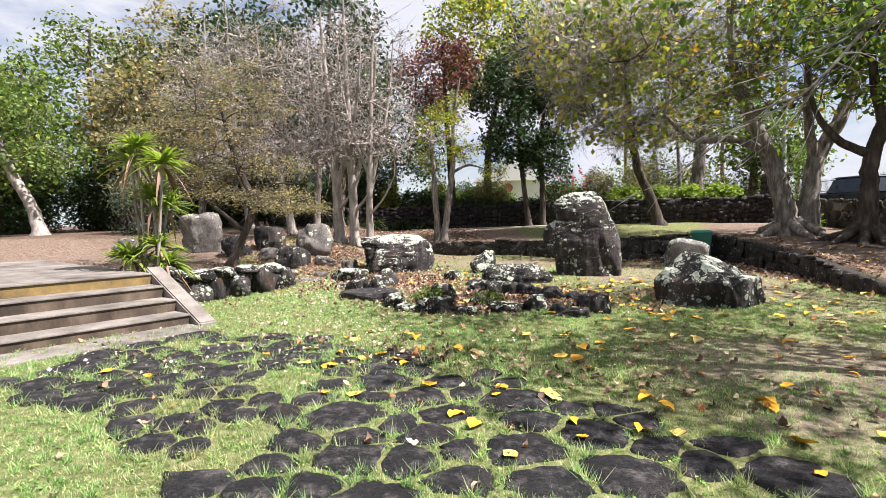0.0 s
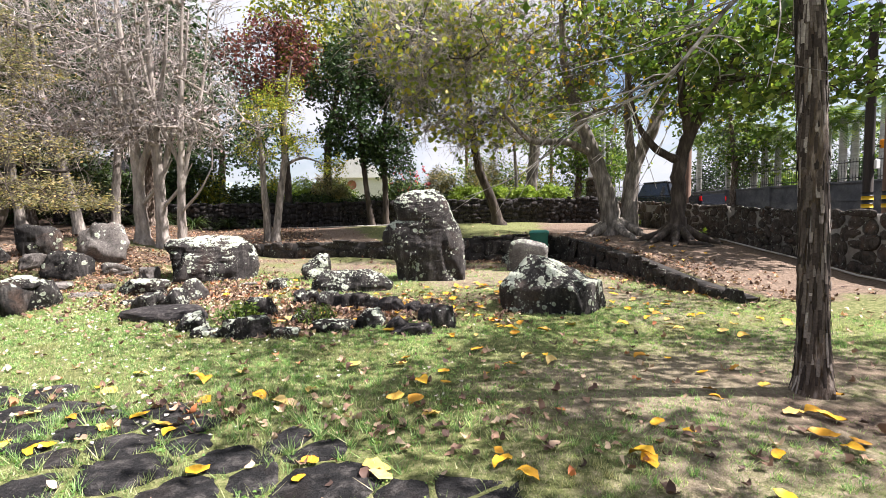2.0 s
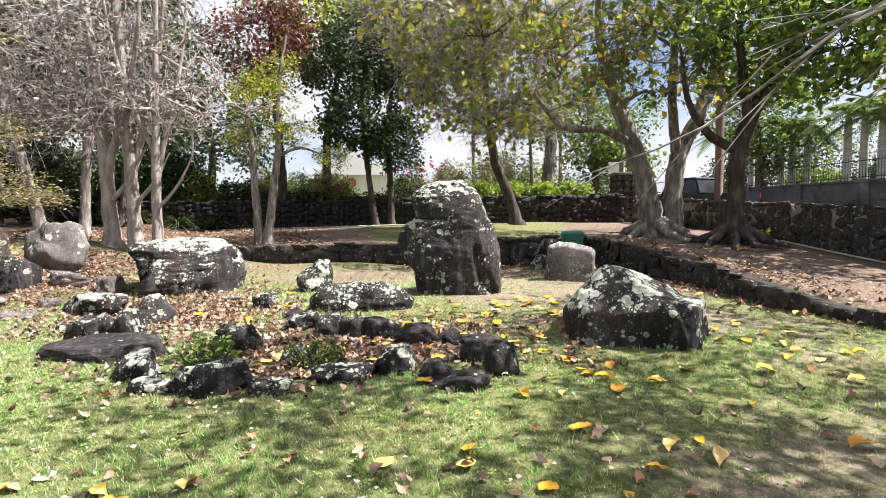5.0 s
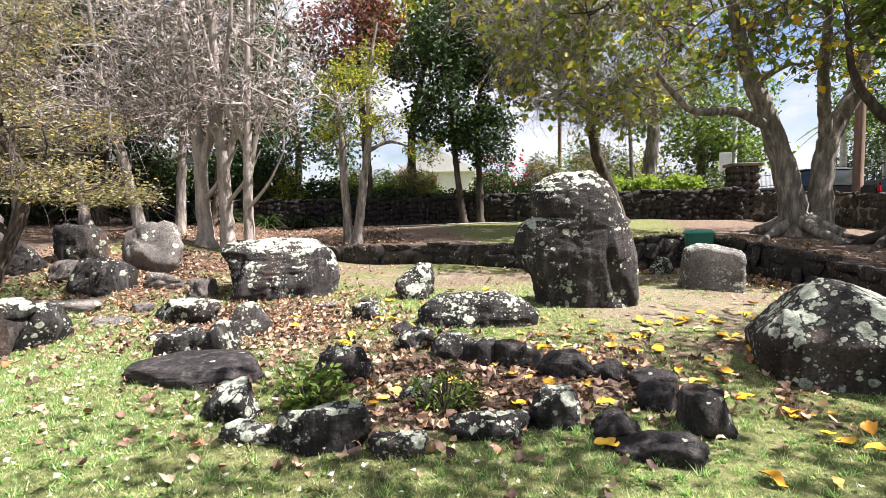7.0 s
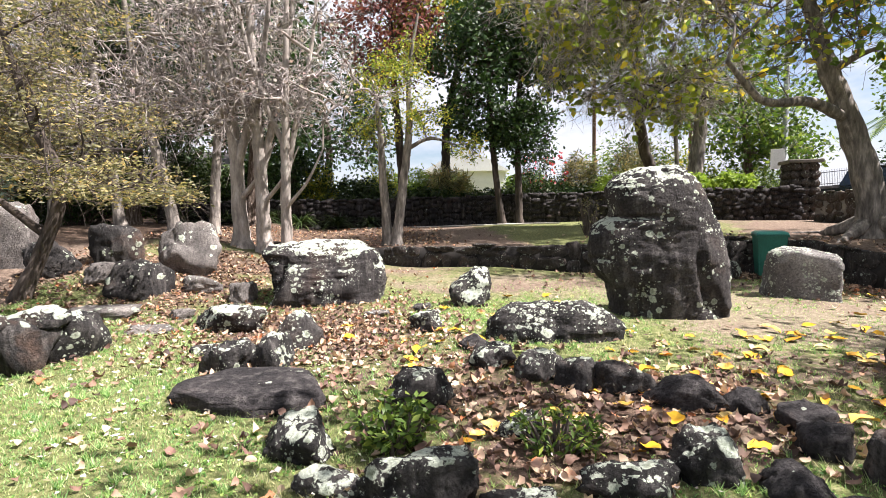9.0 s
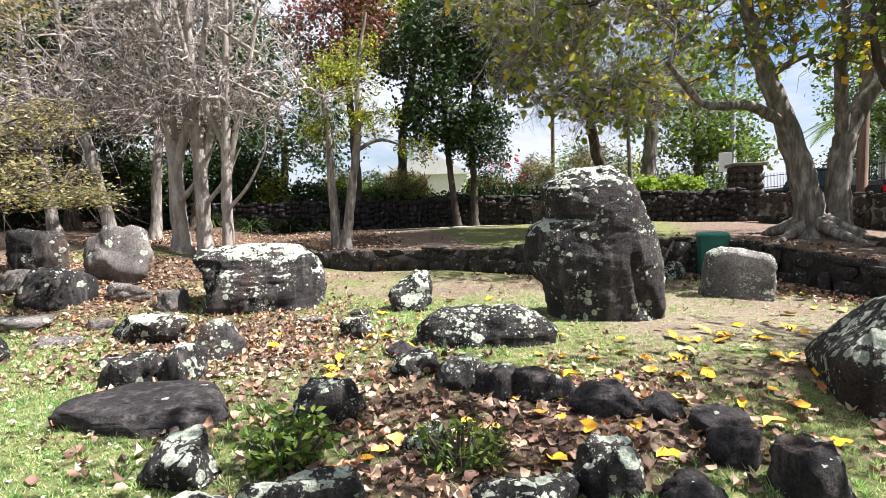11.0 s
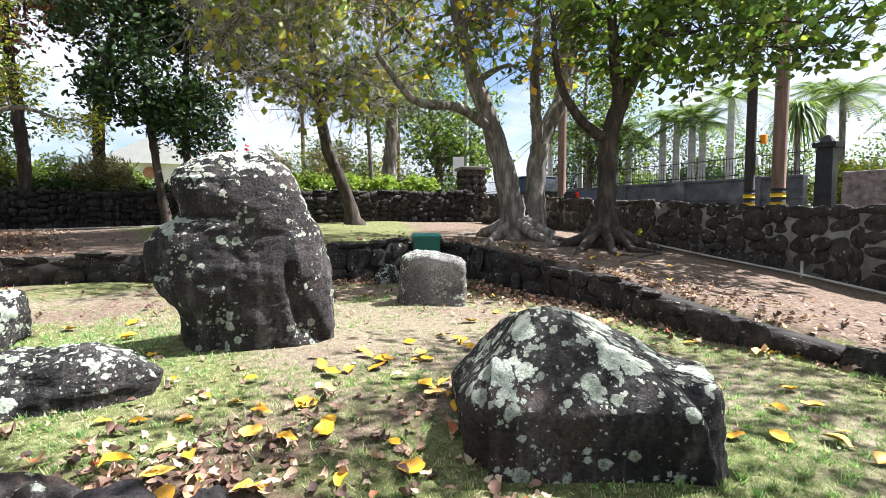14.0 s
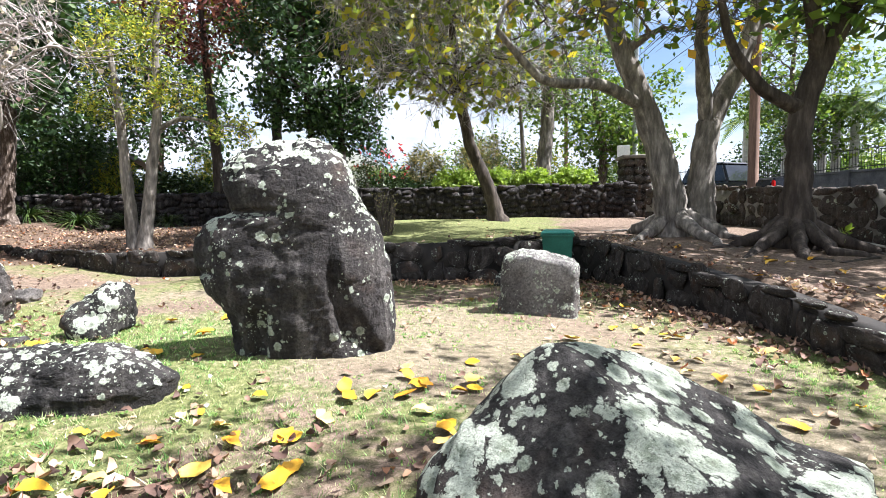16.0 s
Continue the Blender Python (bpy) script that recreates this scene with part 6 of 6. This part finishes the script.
# ---- bin, pipe, road and what lies beyond ----
M_BIN = plain("green_plastic", [(0.3, (0.018, 0.11, 0.075)), (0.7, (0.03, 0.16, 0.11))], 4, 0.45, 0.1, 0.002)
M_LID = plain("green_lid", [(0.3, (0.05, 0.24, 0.19)), (0.7, (0.08, 0.32, 0.26))], 4, 0.4, 0.1, 0.002)
M_RUBBER = plain("black_rubber", [(0.3, (0.01, 0.01, 0.01)), (0.7, (0.025, 0.025, 0.025))], 8, 0.7)
M_PVC = plain("grey_pipe", [(0.3, (0.30, 0.27, 0.24)), (0.7, (0.52, 0.49, 0.45))], 3, 0.6, 0.1)
M_ASPHALT = plain("asphalt", [(0.3, (0.035, 0.035, 0.036)), (0.7, (0.07, 0.07, 0.07))], 2, 0.95, 0.4, 0.005, 120)
M_POLE_DARK = plain("creosoted_pole", [(0.3, (0.016, 0.013, 0.011)), (0.7, (0.05, 0.04, 0.035))], 5, 0.9, 0.5, 0.01, 40, stretch=(1, 1, 0.1))
M_POLE_BROWN = plain("timber_pole", [(0.3, (0.08, 0.045, 0.03)), (0.7, (0.20, 0.125, 0.09))], 5, 0.9, 0.5, 0.01, 40, stretch=(1, 1, 0.1))
M_YBAND = plain("yellow_band", [(0.3, (0.60, 0.36, 0.01)), (0.7, (0.75, 0.47, 0.02))], 6, 0.5, 0.05)
M_BLACK = plain("black_paint", [(0.3, (0.012, 0.012, 0.013)), (0.7, (0.03, 0.03, 0.032))], 5, 0.5, 0.1)
M_WHITE = plain("white_paint", [(0.3, (0.70, 0.70, 0.68)), (0.7, (0.82, 0.82, 0.80))], 2, 0.7, 0.1)
M_BLOCKWALL = plain("dark_block_wall", [(0.3, (0.05, 0.05, 0.055)), (0.5, (0.10, 0.10, 0.105)), (0.75, (0.19, 0.185, 0.18))], 1.2, 0.9, 0.4, 0.02, 18)
M_PALMTRUNK = plain("palm_trunk", [(0.3, (0.34, 0.33, 0.32)), (0.7, (0.60, 0.59, 0.57))], 3, 0.85, 0.4, 0.01, 22, stretch=(0.4, 0.4, 3))
M_ROOF = plain("dark_roof", [(0.3, (0.03, 0.028, 0.026)), (0.7, (0.07, 0.065, 0.06))], 3, 0.85)
M_HOUSE_DARK = plain("dark_boarding", [(0.3, (0.03, 0.025, 0.02)), (0.7, (0.07, 0.055, 0.045))], 3, 0.85, 0.3, 0.01, 30, stretch=(1, 1, 6))
M_PINKSTONE = plain("rubble_wall", [(0.3, (0.10, 0.075, 0.065)), (0.5, (0.22, 0.17, 0.15)), (0.75, (0.36, 0.31, 0.28))], 3.5, 0.9, 0.6, 0.03, 16)
M_GALV = plain("galvanised_post", [(0.3, (0.32, 0.33, 0.34)), (0.7, (0.46, 0.47, 0.48))], 4, 0.5, 0.1, metal=0.4)
M_CARBODY = plain("dark_car_paint", [(0.3, (0.012, 0.014, 0.02)), (0.7, (0.022, 0.025, 0.034))], 3, 0.25, 0.0, spec=0.6)
M_CHROME = plain("chrome", [(0.3, (0.6, 0.6, 0.6)), (0.7, (0.7, 0.7, 0.7))], 3, 0.15, 0.0, metal=1.0)
M_CARGLASS = plain("tinted_glass", [(0.3, (0.01, 0.012, 0.014)), (0.7, (0.02, 0.022, 0.025))], 2, 0.08, 0.0, spec=0.7)
M_REDLENS = plain("red_lens", [(0.3, (0.45, 0.01, 0.01)), (0.7, (0.6, 0.02, 0.02))], 2, 0.2, 0.0)
M_ORANGE = plain("orange_lens", [(0.3, (0.75, 0.25, 0.01)), (0.7, (0.85, 0.33, 0.02))], 2, 0.3, 0.0)
M_DISC = plain("clay_disc", [(0.3, (0.28, 0.10, 0.06)), (0.7, (0.45, 0.22, 0.14))], 3, 0.8)
M_TARP = plain("blue_white_sheet", [(0.3, (0.45, 0.52, 0.62)), (0.7, (0.68, 0.72, 0.78))], 1, 0.6)
M_HILL = plain("far_hill", [(0.3, (0.16, 0.20, 0.20)), (0.7, (0.24, 0.28, 0.27))], 0.02, 1.0, 0.0)


def rod(name, parent, pts, r, mat, sides=8, label=""):
    v, f = tube(np.array(pts, float), np.full(len(pts), r) if np.isscalar(r) else np.asarray(r), sides)
    n = len(v)
    me = bpy.data.meshes.new(name)
    me.from_pydata(v.tolist(), [], [tuple(q) for q in f.tolist()] + [tuple(range(sides)), tuple(range(n - 1, n - sides - 1, -1))])
    me.materials.append(mat)
    me.polygons.foreach_set("use_smooth", np.ones(len(me.polygons), dtype=bool))
    return part(name, me, parent, label)


def taper_box(name, parent, z0, z1, s0, s1, mat, label="", off=(0, 0), bev=0.02):
    bm = bmesh.new()
    v = []
    for z, (a, b) in ((z0, s0), (z1, s1)):
        for sx, sy in ((-1, -1), (1, -1), (1, 1), (-1, 1)):
            v.append(bm.verts.new((off[0] + sx * a / 2, off[1] + sy * b / 2, z)))
    for f in ((3, 2, 1, 0), (4, 5, 6, 7), (0, 1, 5, 4), (1, 2, 6, 5), (2, 3, 7, 6), (3, 0, 4, 7)):
        bm.faces.new([v[i] for i in f])
    bmesh.ops.bevel(bm, geom=bm.edges[:], offset=bev, segments=2, affect="EDGES")
    return part(name, bm, parent, label, mat)


def wheelie_bin():
    x, y = 7.95, 16.05
    e = thing("wheelie_bin", (x, y, gz(x, y)), "dark green plastic wheelie bin with closed lid by the low wall", "bin", rz=-28)
    taper_box("body", e, 0.06, 0.92, (0.46, 0.50), (0.56, 0.66), M_BIN)
    taper_box("rim", e, 0.88, 0.93, (0.61, 0.71), (0.61, 0.71), M_BIN, bev=0.012)
    taper_box("lid", e, 0.935, 1.0, (0.63, 0.74), (0.52, 0.62), M_LID, "lighter green lid")
    rod("handle", e, [(-0.26, 0.40, 0.95), (0.26, 0.40, 0.95)], 0.016, M_BIN)
    for sx in (-0.27, 0.27):
        rod("wheel", e, [(sx - 0.025, 0.24, 0.10), (sx + 0.025, 0.24, 0.10)], 0.10, M_RUBBER, 18)


wheelie_bin()


def water_pipe():
    e = thing("water_pipe", (12.4, 11.0, 0.0), "pale plastic pipe along the foot of the wall with short tap", "pipe")
    line = [(13.1, 14.2), (12.6, 12.4), (12.0, 10.6), (11.4, 8.9), (10.8, 7.0), (10.0, 4.6)]
    rod("pipe", e, [(a - 12.4, b - 11.0, gz(a, b) + 0.05) for a, b in line], 0.022, M_PVC)
    rod("standpipe", e, [(-0.45, -0.55, gz(11.95, 10.45)), (-0.45, -0.55, gz(11.95, 10.45) + 0.28)], 0.025, M_PVC)
    f = thing("ground_pipe", (3.0, 24.0, 0.0), "thin pale pipe lying along the terrace", "pipe")
    rod("pipe", f, [(a - 3.0, b - 24.0, gz(a, b) + 0.03) for a, b in ((-1.5, 25.3), (1.5, 24.8), (4.6, 24.2), (6.0, 23.9))], 0.025, M_PVC)


water_pipe()


def road():
    bm = bmesh.new()
    pts = [(15.2, -20), (16.0, 0), (16.6, 12), (16.8, 24), (17.0, 60), (26.6, 60), (26.6, 24), (26.2, 12), (25.6, 0), (25, -20)]
    top = [bm.verts.new((x, y, 1.22)) for x, y in pts]
    bot = [bm.verts.new((x, y, 0.2)) for x, y in pts]
    bm.faces.new(top)
    for i in range(len(pts)):
        j = (i + 1) % len(pts)
        bm.faces.new((top[i], bot[i], bot[j], top[j]))
    me = bpy.data.meshes.new("road")
    bmesh.ops.recalc_face_normals(bm, faces=bm.faces[:])
    bm.to_mesh(me)
    bm.free()
    me.materials.append(M_ASPHALT)
    tagged(new("road", me), "dark asphalt road beyond the stone wall", "road", kind="structure")


road()


def utility_pole(x, y, h, r, mat, label, bands=True, lamp=False):
    e = thing("utility_pole", (x, y, 1.0), label, "utility pole")
    rod("pole", e, [(0, 0, -0.6), (0, 0, h * 0.5), (0, 0, h)], [r, r * 0.93, r * 0.85], mat, 14)
    if bands:
        for z, m in ((0.55, M_YBAND), (0.70, M_BLACK), (0.85, M_YBAND), (1.0, M_BLACK)):
            rod("band", e, [(0, 0, z), (0, 0, z + 0.14)], r + 0.012, m, 14)
    if lamp:
        rod("bracket", e, [(0, 0, 2.9), (0.4, -0.2, 2.9)], 0.03, M_BLACK)
        bm = bmesh.new()
        box(bm, (0.45, -0.22, 2.98), (0.22, 0.22, 0.34), 0, 0.05)
        part("signal_box", bm, e, "small orange box", M_ORANGE)
        bm = bmesh.new()
        box(bm, (0.12, -0.22, 2.2), (0.22, 0.10, 0.34), 0, 0.02)
        part("meter_box", bm, e, "small white box", M_WHITE)
    return e


def beyond_road():
    utility_pole(21.9, 16.0, 8.0, 0.18, M_POLE_DARK, "dark creosoted timber pole with yellow and black bands", lamp=True)
    utility_pole(21.1, 14.7, 12.0, 0.22, M_POLE_BROWN, "brown timber utility pole with yellow bands")
    utility_pole(19.6, 22.9, 11.0, 0.19, M_POLE_BROWN, "brown timber utility pole beside the road", False)
    utility_pole(18.6, 28.6, 12.0, 0.13, M_GALV, "slender grey concrete pole", False)
    utility_pole(24.0, 45.0, 11.0, 0.16, M_POLE_BROWN, "distant timber utility pole", False)
    utility_pole(14.0, 40.0, 10.0, 0.14, M_POLE_BROWN, "distant timber utility pole", False)
    wires = thing("overhead_wires", (20, 20, 8.0), "thin black overhead wires between the poles", "wire")
    for k, (z0, dx) in enumerate(((9.6, 0.0), (10.2, 0.4), (10.8, -0.4), (8.4, 0.1))):
        pts = [(21.1 + dx, 14.7, z0 + 1), (20.3 + dx, 19, z0 + 0.5), (19.6 + dx, 22.9, z0 + 0.2), (21.5 + dx, 34, z0 - 0.6), (24.0 + dx, 45.0, z0 + 0.5)]
        rod("wire", wires, [(a - 20, b - 20, c - 8) for a, b, c in spline(pts, 20)], 0.018, M_BLACK, 4)
    # boundary wall with railing
    w = thing("boundary_wall", (27.2, 16.0, 1.0), "long dark block wall with iron railing across the road", "wall")
    L = 34.0
    rzw = math.atan2(31.6 - 16.1, 29.3 - 26.9) - math.pi / 2
    rot = Matrix.Rotation(rzw, 4, "Z")
    w.matrix_basis = Matrix.Translation((26.9, 16.1, 1.0)) @ rot
    bm = bmesh.new()
    box(bm, (0, L / 2, 0.85), (0.3, L, 1.9))
    part("wall_body", bm, w, "", M_BLOCKWALL)
    bm = bmesh.new()
    box(bm, (0, L / 2, 1.84), (0.42, L, 0.12), 0, 0.02)
    part("coping", bm, w, "paler coping course", M_BLOCKWALL)
    bm = bmesh.new()
    box(bm, (-0.16, L / 2, 0.95), (0.06, L, 0.10))
    part("ledge", bm, w, "", M_BLOCKWALL)
    for z in (2.05, 2.85):
        rod("rail", w, [(0, 0, z), (0, L, z)], 0.025, M_BLACK, 6)
    bar = Bag()
    for i in range(int(L / 0.16)):
        v, f = tube(np.array([(0, 0.1 + i * 0.16, 1.9), (0, 0.1 + i * 0.16, 3.02)]), [0.014, 0.010], 4)
        bar.add(v, f)
    tagged(part("bars", bar.mesh("bars", M_BLACK), w, "thin black iron bars"), kind="stuff")
    for i in range(0, 9):
        bm = bmesh.new()
        box(bm, (-0.05, 2.0 + i * 4.0, 1.05), (0.46, 0.5, 1.75), 0, 0.02)
        part("pier", bm, w, "", M_BLOCKWALL)
    p = thing("gate_pillar", (26.7, 15.3, 1.0), "dark gate pillar with moulded cap across the road", "pillar")
    taper_box("shaft", p, 0, 2.9, (0.62, 0.62), (0.58, 0.58), M_BLACK)
    taper_box("cap", p, 2.9, 3.1, (0.8, 0.8), (0.86, 0.86), M_BLACK)
    taper_box("finial", p, 3.1, 3.4, (0.5, 0.5), (0.16, 0.16), M_BLACK)
    r = thing("rubble_wall", (26.6, 13.6, 1.0), "reddish rubble stone wall beside the gate", "wall", rz=80)
    bm = bmesh.new()
    box(bm, (-0.6, 0, 0.9), (3.4, 0.5, 2.0), 0, 0.04)
    part("wall_body", bm, r, "", M_PINKSTONE)
    s = thing("garden_shed", (27.0, 10.4, 1.0), "pale blue-white shed with dark roof across the road", "shed", rz=80)
    taper_box("wall", s, 0, 2.4, (2.6, 2.2), (2.6, 2.2), M_TARP)
    taper_box("roof", s, 2.4, 2.75, (3.2, 2.8), (2.6, 0.5), M_ROOF)
    # royal palms in a row
    rg = rng_for(210)
    for k, (x, y, h) in enumerate([(29.8, 20.7, 6.2), (30.2, 22.4, 5.2), (30.0, 22.9, 5.6), (30.3, 24.0, 5.4), (30.5, 25.0, 5.8), (30.6, 27.4, 5.5), (30.4, 28.2, 5.2), (30.2, 28.8, 5.6), (30.8, 31.5, 6), (31.0, 34.5, 6)]):
        palm("royal_palm", x, y, 1.0, h, 0.15, (0, 0), 210 + k, 2.6, 12, "royal palm with smooth white trunk behind the railing", bulge=True)
    for k, (x, y, h, lx, ly) in enumerate([(33.5, 15.4, 9.5, 1.5, -1.6), (35.0, 17.5, 6.5, 0.3, 0.2), (35.5, 14.0, 6.0, 0.3, 0.0), (38.0, 19.5, 7.2, 0, 0)]):
        palm("coconut_palm", x, y, 1.0, h, 0.15, (lx, ly), 230 + k, 3.0, 18, "coconut palm with arching green fronds", bulge=False)
    for k, (x, y, h) in enumerate([(30.5, 17.9, 5.2), (22.6, 33.5, 4.6)]):
        e = thing("screw_pine", (x, y, 1.0), "screw pine with hanging strappy leaves", "tree")
        rod("trunk", e, [(0, 0, -0.3), (0.1, 0, h * 0.5), (0, 0, h)], [0.16, 0.13, 0.12], M_BARK_GREY)
        part("leaf_rosette", rosette((0, 0, h), 150, 1.9, 0.12, 1.1, rg, 0.25).mesh("leaf_rosette", L_GREEN), e)
    for k, (x, y, r, h, m) in enumerate([(33, 20, 2.0, 1.5, L_GREEN), (33.5, 24.5, 2.4, 1.8, L_DARK), (33.5, 29, 2.4, 1.7, L_GREEN), (31, 15.6, 1.6, 1.6, L_YGREEN), (34, 35, 3, 2.6, L_DARK), (40, 24, 5, 3.6, L_GREEN), (42, 32, 6, 4.4, L_DARK), (40, 14, 5, 3.6, L_GREEN), (38, 8, 4, 3.6, L_YGREEN), (31.5, 12.5, 1.5, 1.5, L_YGREEN)]):
        bush("garden_shrub", (x, y, 0.6), (r, r, h), 420, 18, 0.22, m, "leafy shrub beyond the railing", 800 + k)


def palm(name, x, y, z, h, r, lean, seed, frond, n, label, bulge):
    rg = rng_for(seed)
    e = thing(name, (x, y, z), label, "palm tree", "palms across the road")
    u = np.linspace(0, 1, 12)
    pts = np.stack([lean[0] * u**1.4, lean[1] * u**1.4, -0.4 + (h + 0.4) * u], -1)
    rad = r * (1.0 + (0.35 * np.sin(np.pi * u) if bulge else 0.25 * np.exp(-u * 9)))
    rod("trunk", e, pts, rad, M_PALMTRUNK if bulge else M_BARK_GREY, 12)
    top = pts[-1]
    for i in range(n):
        a = 2 * np.pi * i / n + rg.uniform(-0.2, 0.2)
        up = rg.uniform(-0.2, 1.0)
        d = np.array([math.cos(a), math.sin(a), up])
        d /= np.linalg.norm(d)
        s = np.linspace(0, 1, 14)
        rib = top + d * (frond * s)[:, None]
        rib[:, 2] -= frond * 0.55 * s**2
        bag = Bag()
        v, f = tube(rib, np.linspace(0.03, 0.006, 14), 4)
        bag.add(v, f)
        side = np.cross(d, (0, 0, 1.0))
        side /= np.linalg.norm(side)
        for k in range(2, 14):
            for sg in (-1, 1):
                for jj in (0.0, 0.5):
                    p0 = rib[k] * (1 - jj) + rib[k - 1] * jj
                    ln = 0.65 * math.sin(math.pi * (0.15 + 0.8 * s[k])) * frond / 2.6
                    tip = p0 + (side * sg * 0.9 + d * 0.5) * ln - np.array([0, 0, 0.45 * ln])
                    wd = (rib[k] - rib[k - 1]) * 0.22
                    bag.add(np.array([p0 - wd, p0 + wd, tip, tip]), np.array([[0, 1, 2, 3]]))
        part("frond", bag.mesh("frond", L_GREEN), e)


beyond_road()


def pillar_and_sign():
    x, y = 14.6, 23.0
    e = thing("stone_pillar", (x, y, gz(x, y)), "square lava stone gate pillar with flat cap", "pillar", rz=-20)
    bm = bmesh.new()
    box(bm, (0, 0, 0.95), (0.85, 0.85, 2.1), 0, 0.04)
    part("core", bm, e, "", M_WALL_CORE)
    rg = rng_for(240)
    for sy, rzz in ((-0.44, 0), (0.44, 0)):
        for r in range(7):
            for c in range(3):
                ob = part("stone", STONES[int(rg.integers(8))], e)
                ob.matrix_basis = pose(-0.3 + c * 0.3, sy, 0.14 + r * 0.29, rg.normal(0, 8), 0, rzz) @ Matrix.Diagonal((0.34, 0.2, 0.32, 1))
    for r in range(7):
        for c in range(3):
            ob = part("stone", STONES[int(rg.integers(8))], e)
            ob.matrix_basis = pose(-0.44, -0.3 + c * 0.3, 0.14 + r * 0.29, 0, rg.normal(0, 8), 90) @ Matrix.Diagonal((0.34, 0.2, 0.32, 1))
    bm = bmesh.new()
    box(bm, (0, 0, 2.06), (1.1, 1.1, 0.12), 0, 0.03)
    part("cap", bm, e, "flat concrete cap", M_CONCRETE)
    s = thing("road_sign", (16.6, 26.6, 1.0), "white rectangular road sign on grey post", "sign", rz=-25)
    rod("post", s, [(0.18, 0, -0.2), (0.18, 0, 3.0)], 0.035, M_GALV)
    bm = bmesh.new()
    box(bm, (0, -0.05, 2.55), (0.52, 0.02, 0.85), 0, 0.006)
    part("panel", bm, s, "plain white sign panel", M_WHITE)


pillar_and_sign()


def pickup():
    e = thing("pickup_truck", (20.2, 24.9, 1.22), "dark pickup truck parked on the road", "truck", rz=8)
    taper_box("body", e, 0.45, 1.05, (1.9, 5.4), (1.86, 5.3), M_CARBODY, bev=0.07)
    taper_box("cab", e, 1.05, 1.82, (1.8, 2.4), (1.5, 1.7), M_CARGLASS, "dark tinted cab windows", (0, 0.3), 0.08)
    taper_box("roof", e, 1.80, 1.88, (1.52, 1.75), (1.4, 1.6), M_CARBODY, "", (0, 0.3), 0.03)
    taper_box("tailgate", e, 0.62, 1.12, (1.7, 0.08), (1.7, 0.08), M_CARBODY, "", (0, -2.68))
    taper_box("bumper", e, 0.42, 0.60, (1.86, 0.22), (1.86, 0.22), M_CHROME, "chrome rear bumper", (0, -2.75))
    for sx in (-0.86, 0.86):
        taper_box("tail_light", e, 0.78, 1.02, (0.10, 0.10), (0.10, 0.10), M_REDLENS, "red tail light", (sx, -2.68))
    for sx in (-0.86, 0.86):
        for sy in (-1.7, 1.75):
            w = rod("wheel", e, [(sx - 0.13, sy, 0.38), (sx + 0.13, sy, 0.38)], 0.38, M_RUBBER, 22)
            rod("rim", w, [(sx - 0.135, sy, 0.38), (sx + 0.135, sy, 0.38)], 0.22, M_CHROME, 16)


pickup()


def houses():
    h = thing("white_house", (6.0, 45.0, 1.4), "white house with grey gabled roof and round clay plaque", "house", rz=-8)
    bm = bmesh.new()
    box(bm, (0, 2, 1.6), (6.0, 4.0, 3.4))
    part("wall", bm, h, "", M_WHITE)
    bm = bmesh.new()
    v = [bm.verts.new(c) for c in ((-3.3, -0.3, 3.2), (3.3, -0.3, 3.2), (0, -0.3, 5.0), (-3.3, 4.3, 3.2), (3.3, 4.3, 3.2), (0, 4.3, 5.0))]
    for f in ((0, 1, 2), (3, 5, 4), (0, 2, 5, 3), (1, 4, 5, 2), (0, 3, 4, 1)):
        bm.faces.new([v[i] for i in f])
    part("roof", bm, h, "pale gable and roof", M_WHITE)
    rod("plaque", h, [(-0.3, -0.02, 2.6), (-0.3, -0.16, 2.6)], 0.38, M_DISC, 24, "round reddish clay plaque")
    d = thing("dark_house", (-13.0, 36.5, 1.0), "low dark timber house behind the trees with pale window", "house", rz=12)
    bm = bmesh.new()
    box(bm, (0, 2, 1.5), (16, 4, 3.4))
    part("wall", bm, d, "", M_HOUSE_DARK)
    taper_box("roof", d, 3.2, 4.4, (17.5, 6.0), (14, 0.6), M_ROOF, "", (0, 2))
    bm = bmesh.new()
    box(bm, (1.2, -0.06, 2.0), (1.6, 0.08, 1.3), 0, 0.01)
    win = part("window", bm, d, "pale shuttered window", M_CONCRETE)
    bm = bmesh.new()
    box(bm, (1.2, -0.16, 1.3), (1.8, 0.25, 0.12), 0, 0.01)
    part("sill", bm, win, "white ledge", M_WHITE)
    # far ridge
    xs = np.linspace(-700, 700, 90)
    v, f = [], []
    for i, x in enumerate(xs):
        z = 22 + 26 * math.exp(-((x + 40) / 170) ** 2) + 7 * noise.noise(Vector((x * 0.01, 0, 0))) + 3 * noise.noise(Vector((x * 0.05, 3, 0)))
        v += [(x, 640, -5), (x, 700, z), (x, 900, -5)]
        if i:
            k = i * 3
            f += [(k - 3, k, k + 1, k - 2), (k - 2, k + 1, k + 2, k - 1)]
    tagged(new("backdrop", mesh_np("backdrop", v, f, M_HILL, True)), "low hazy green hills in the distance", "hill", kind="structure")


houses()
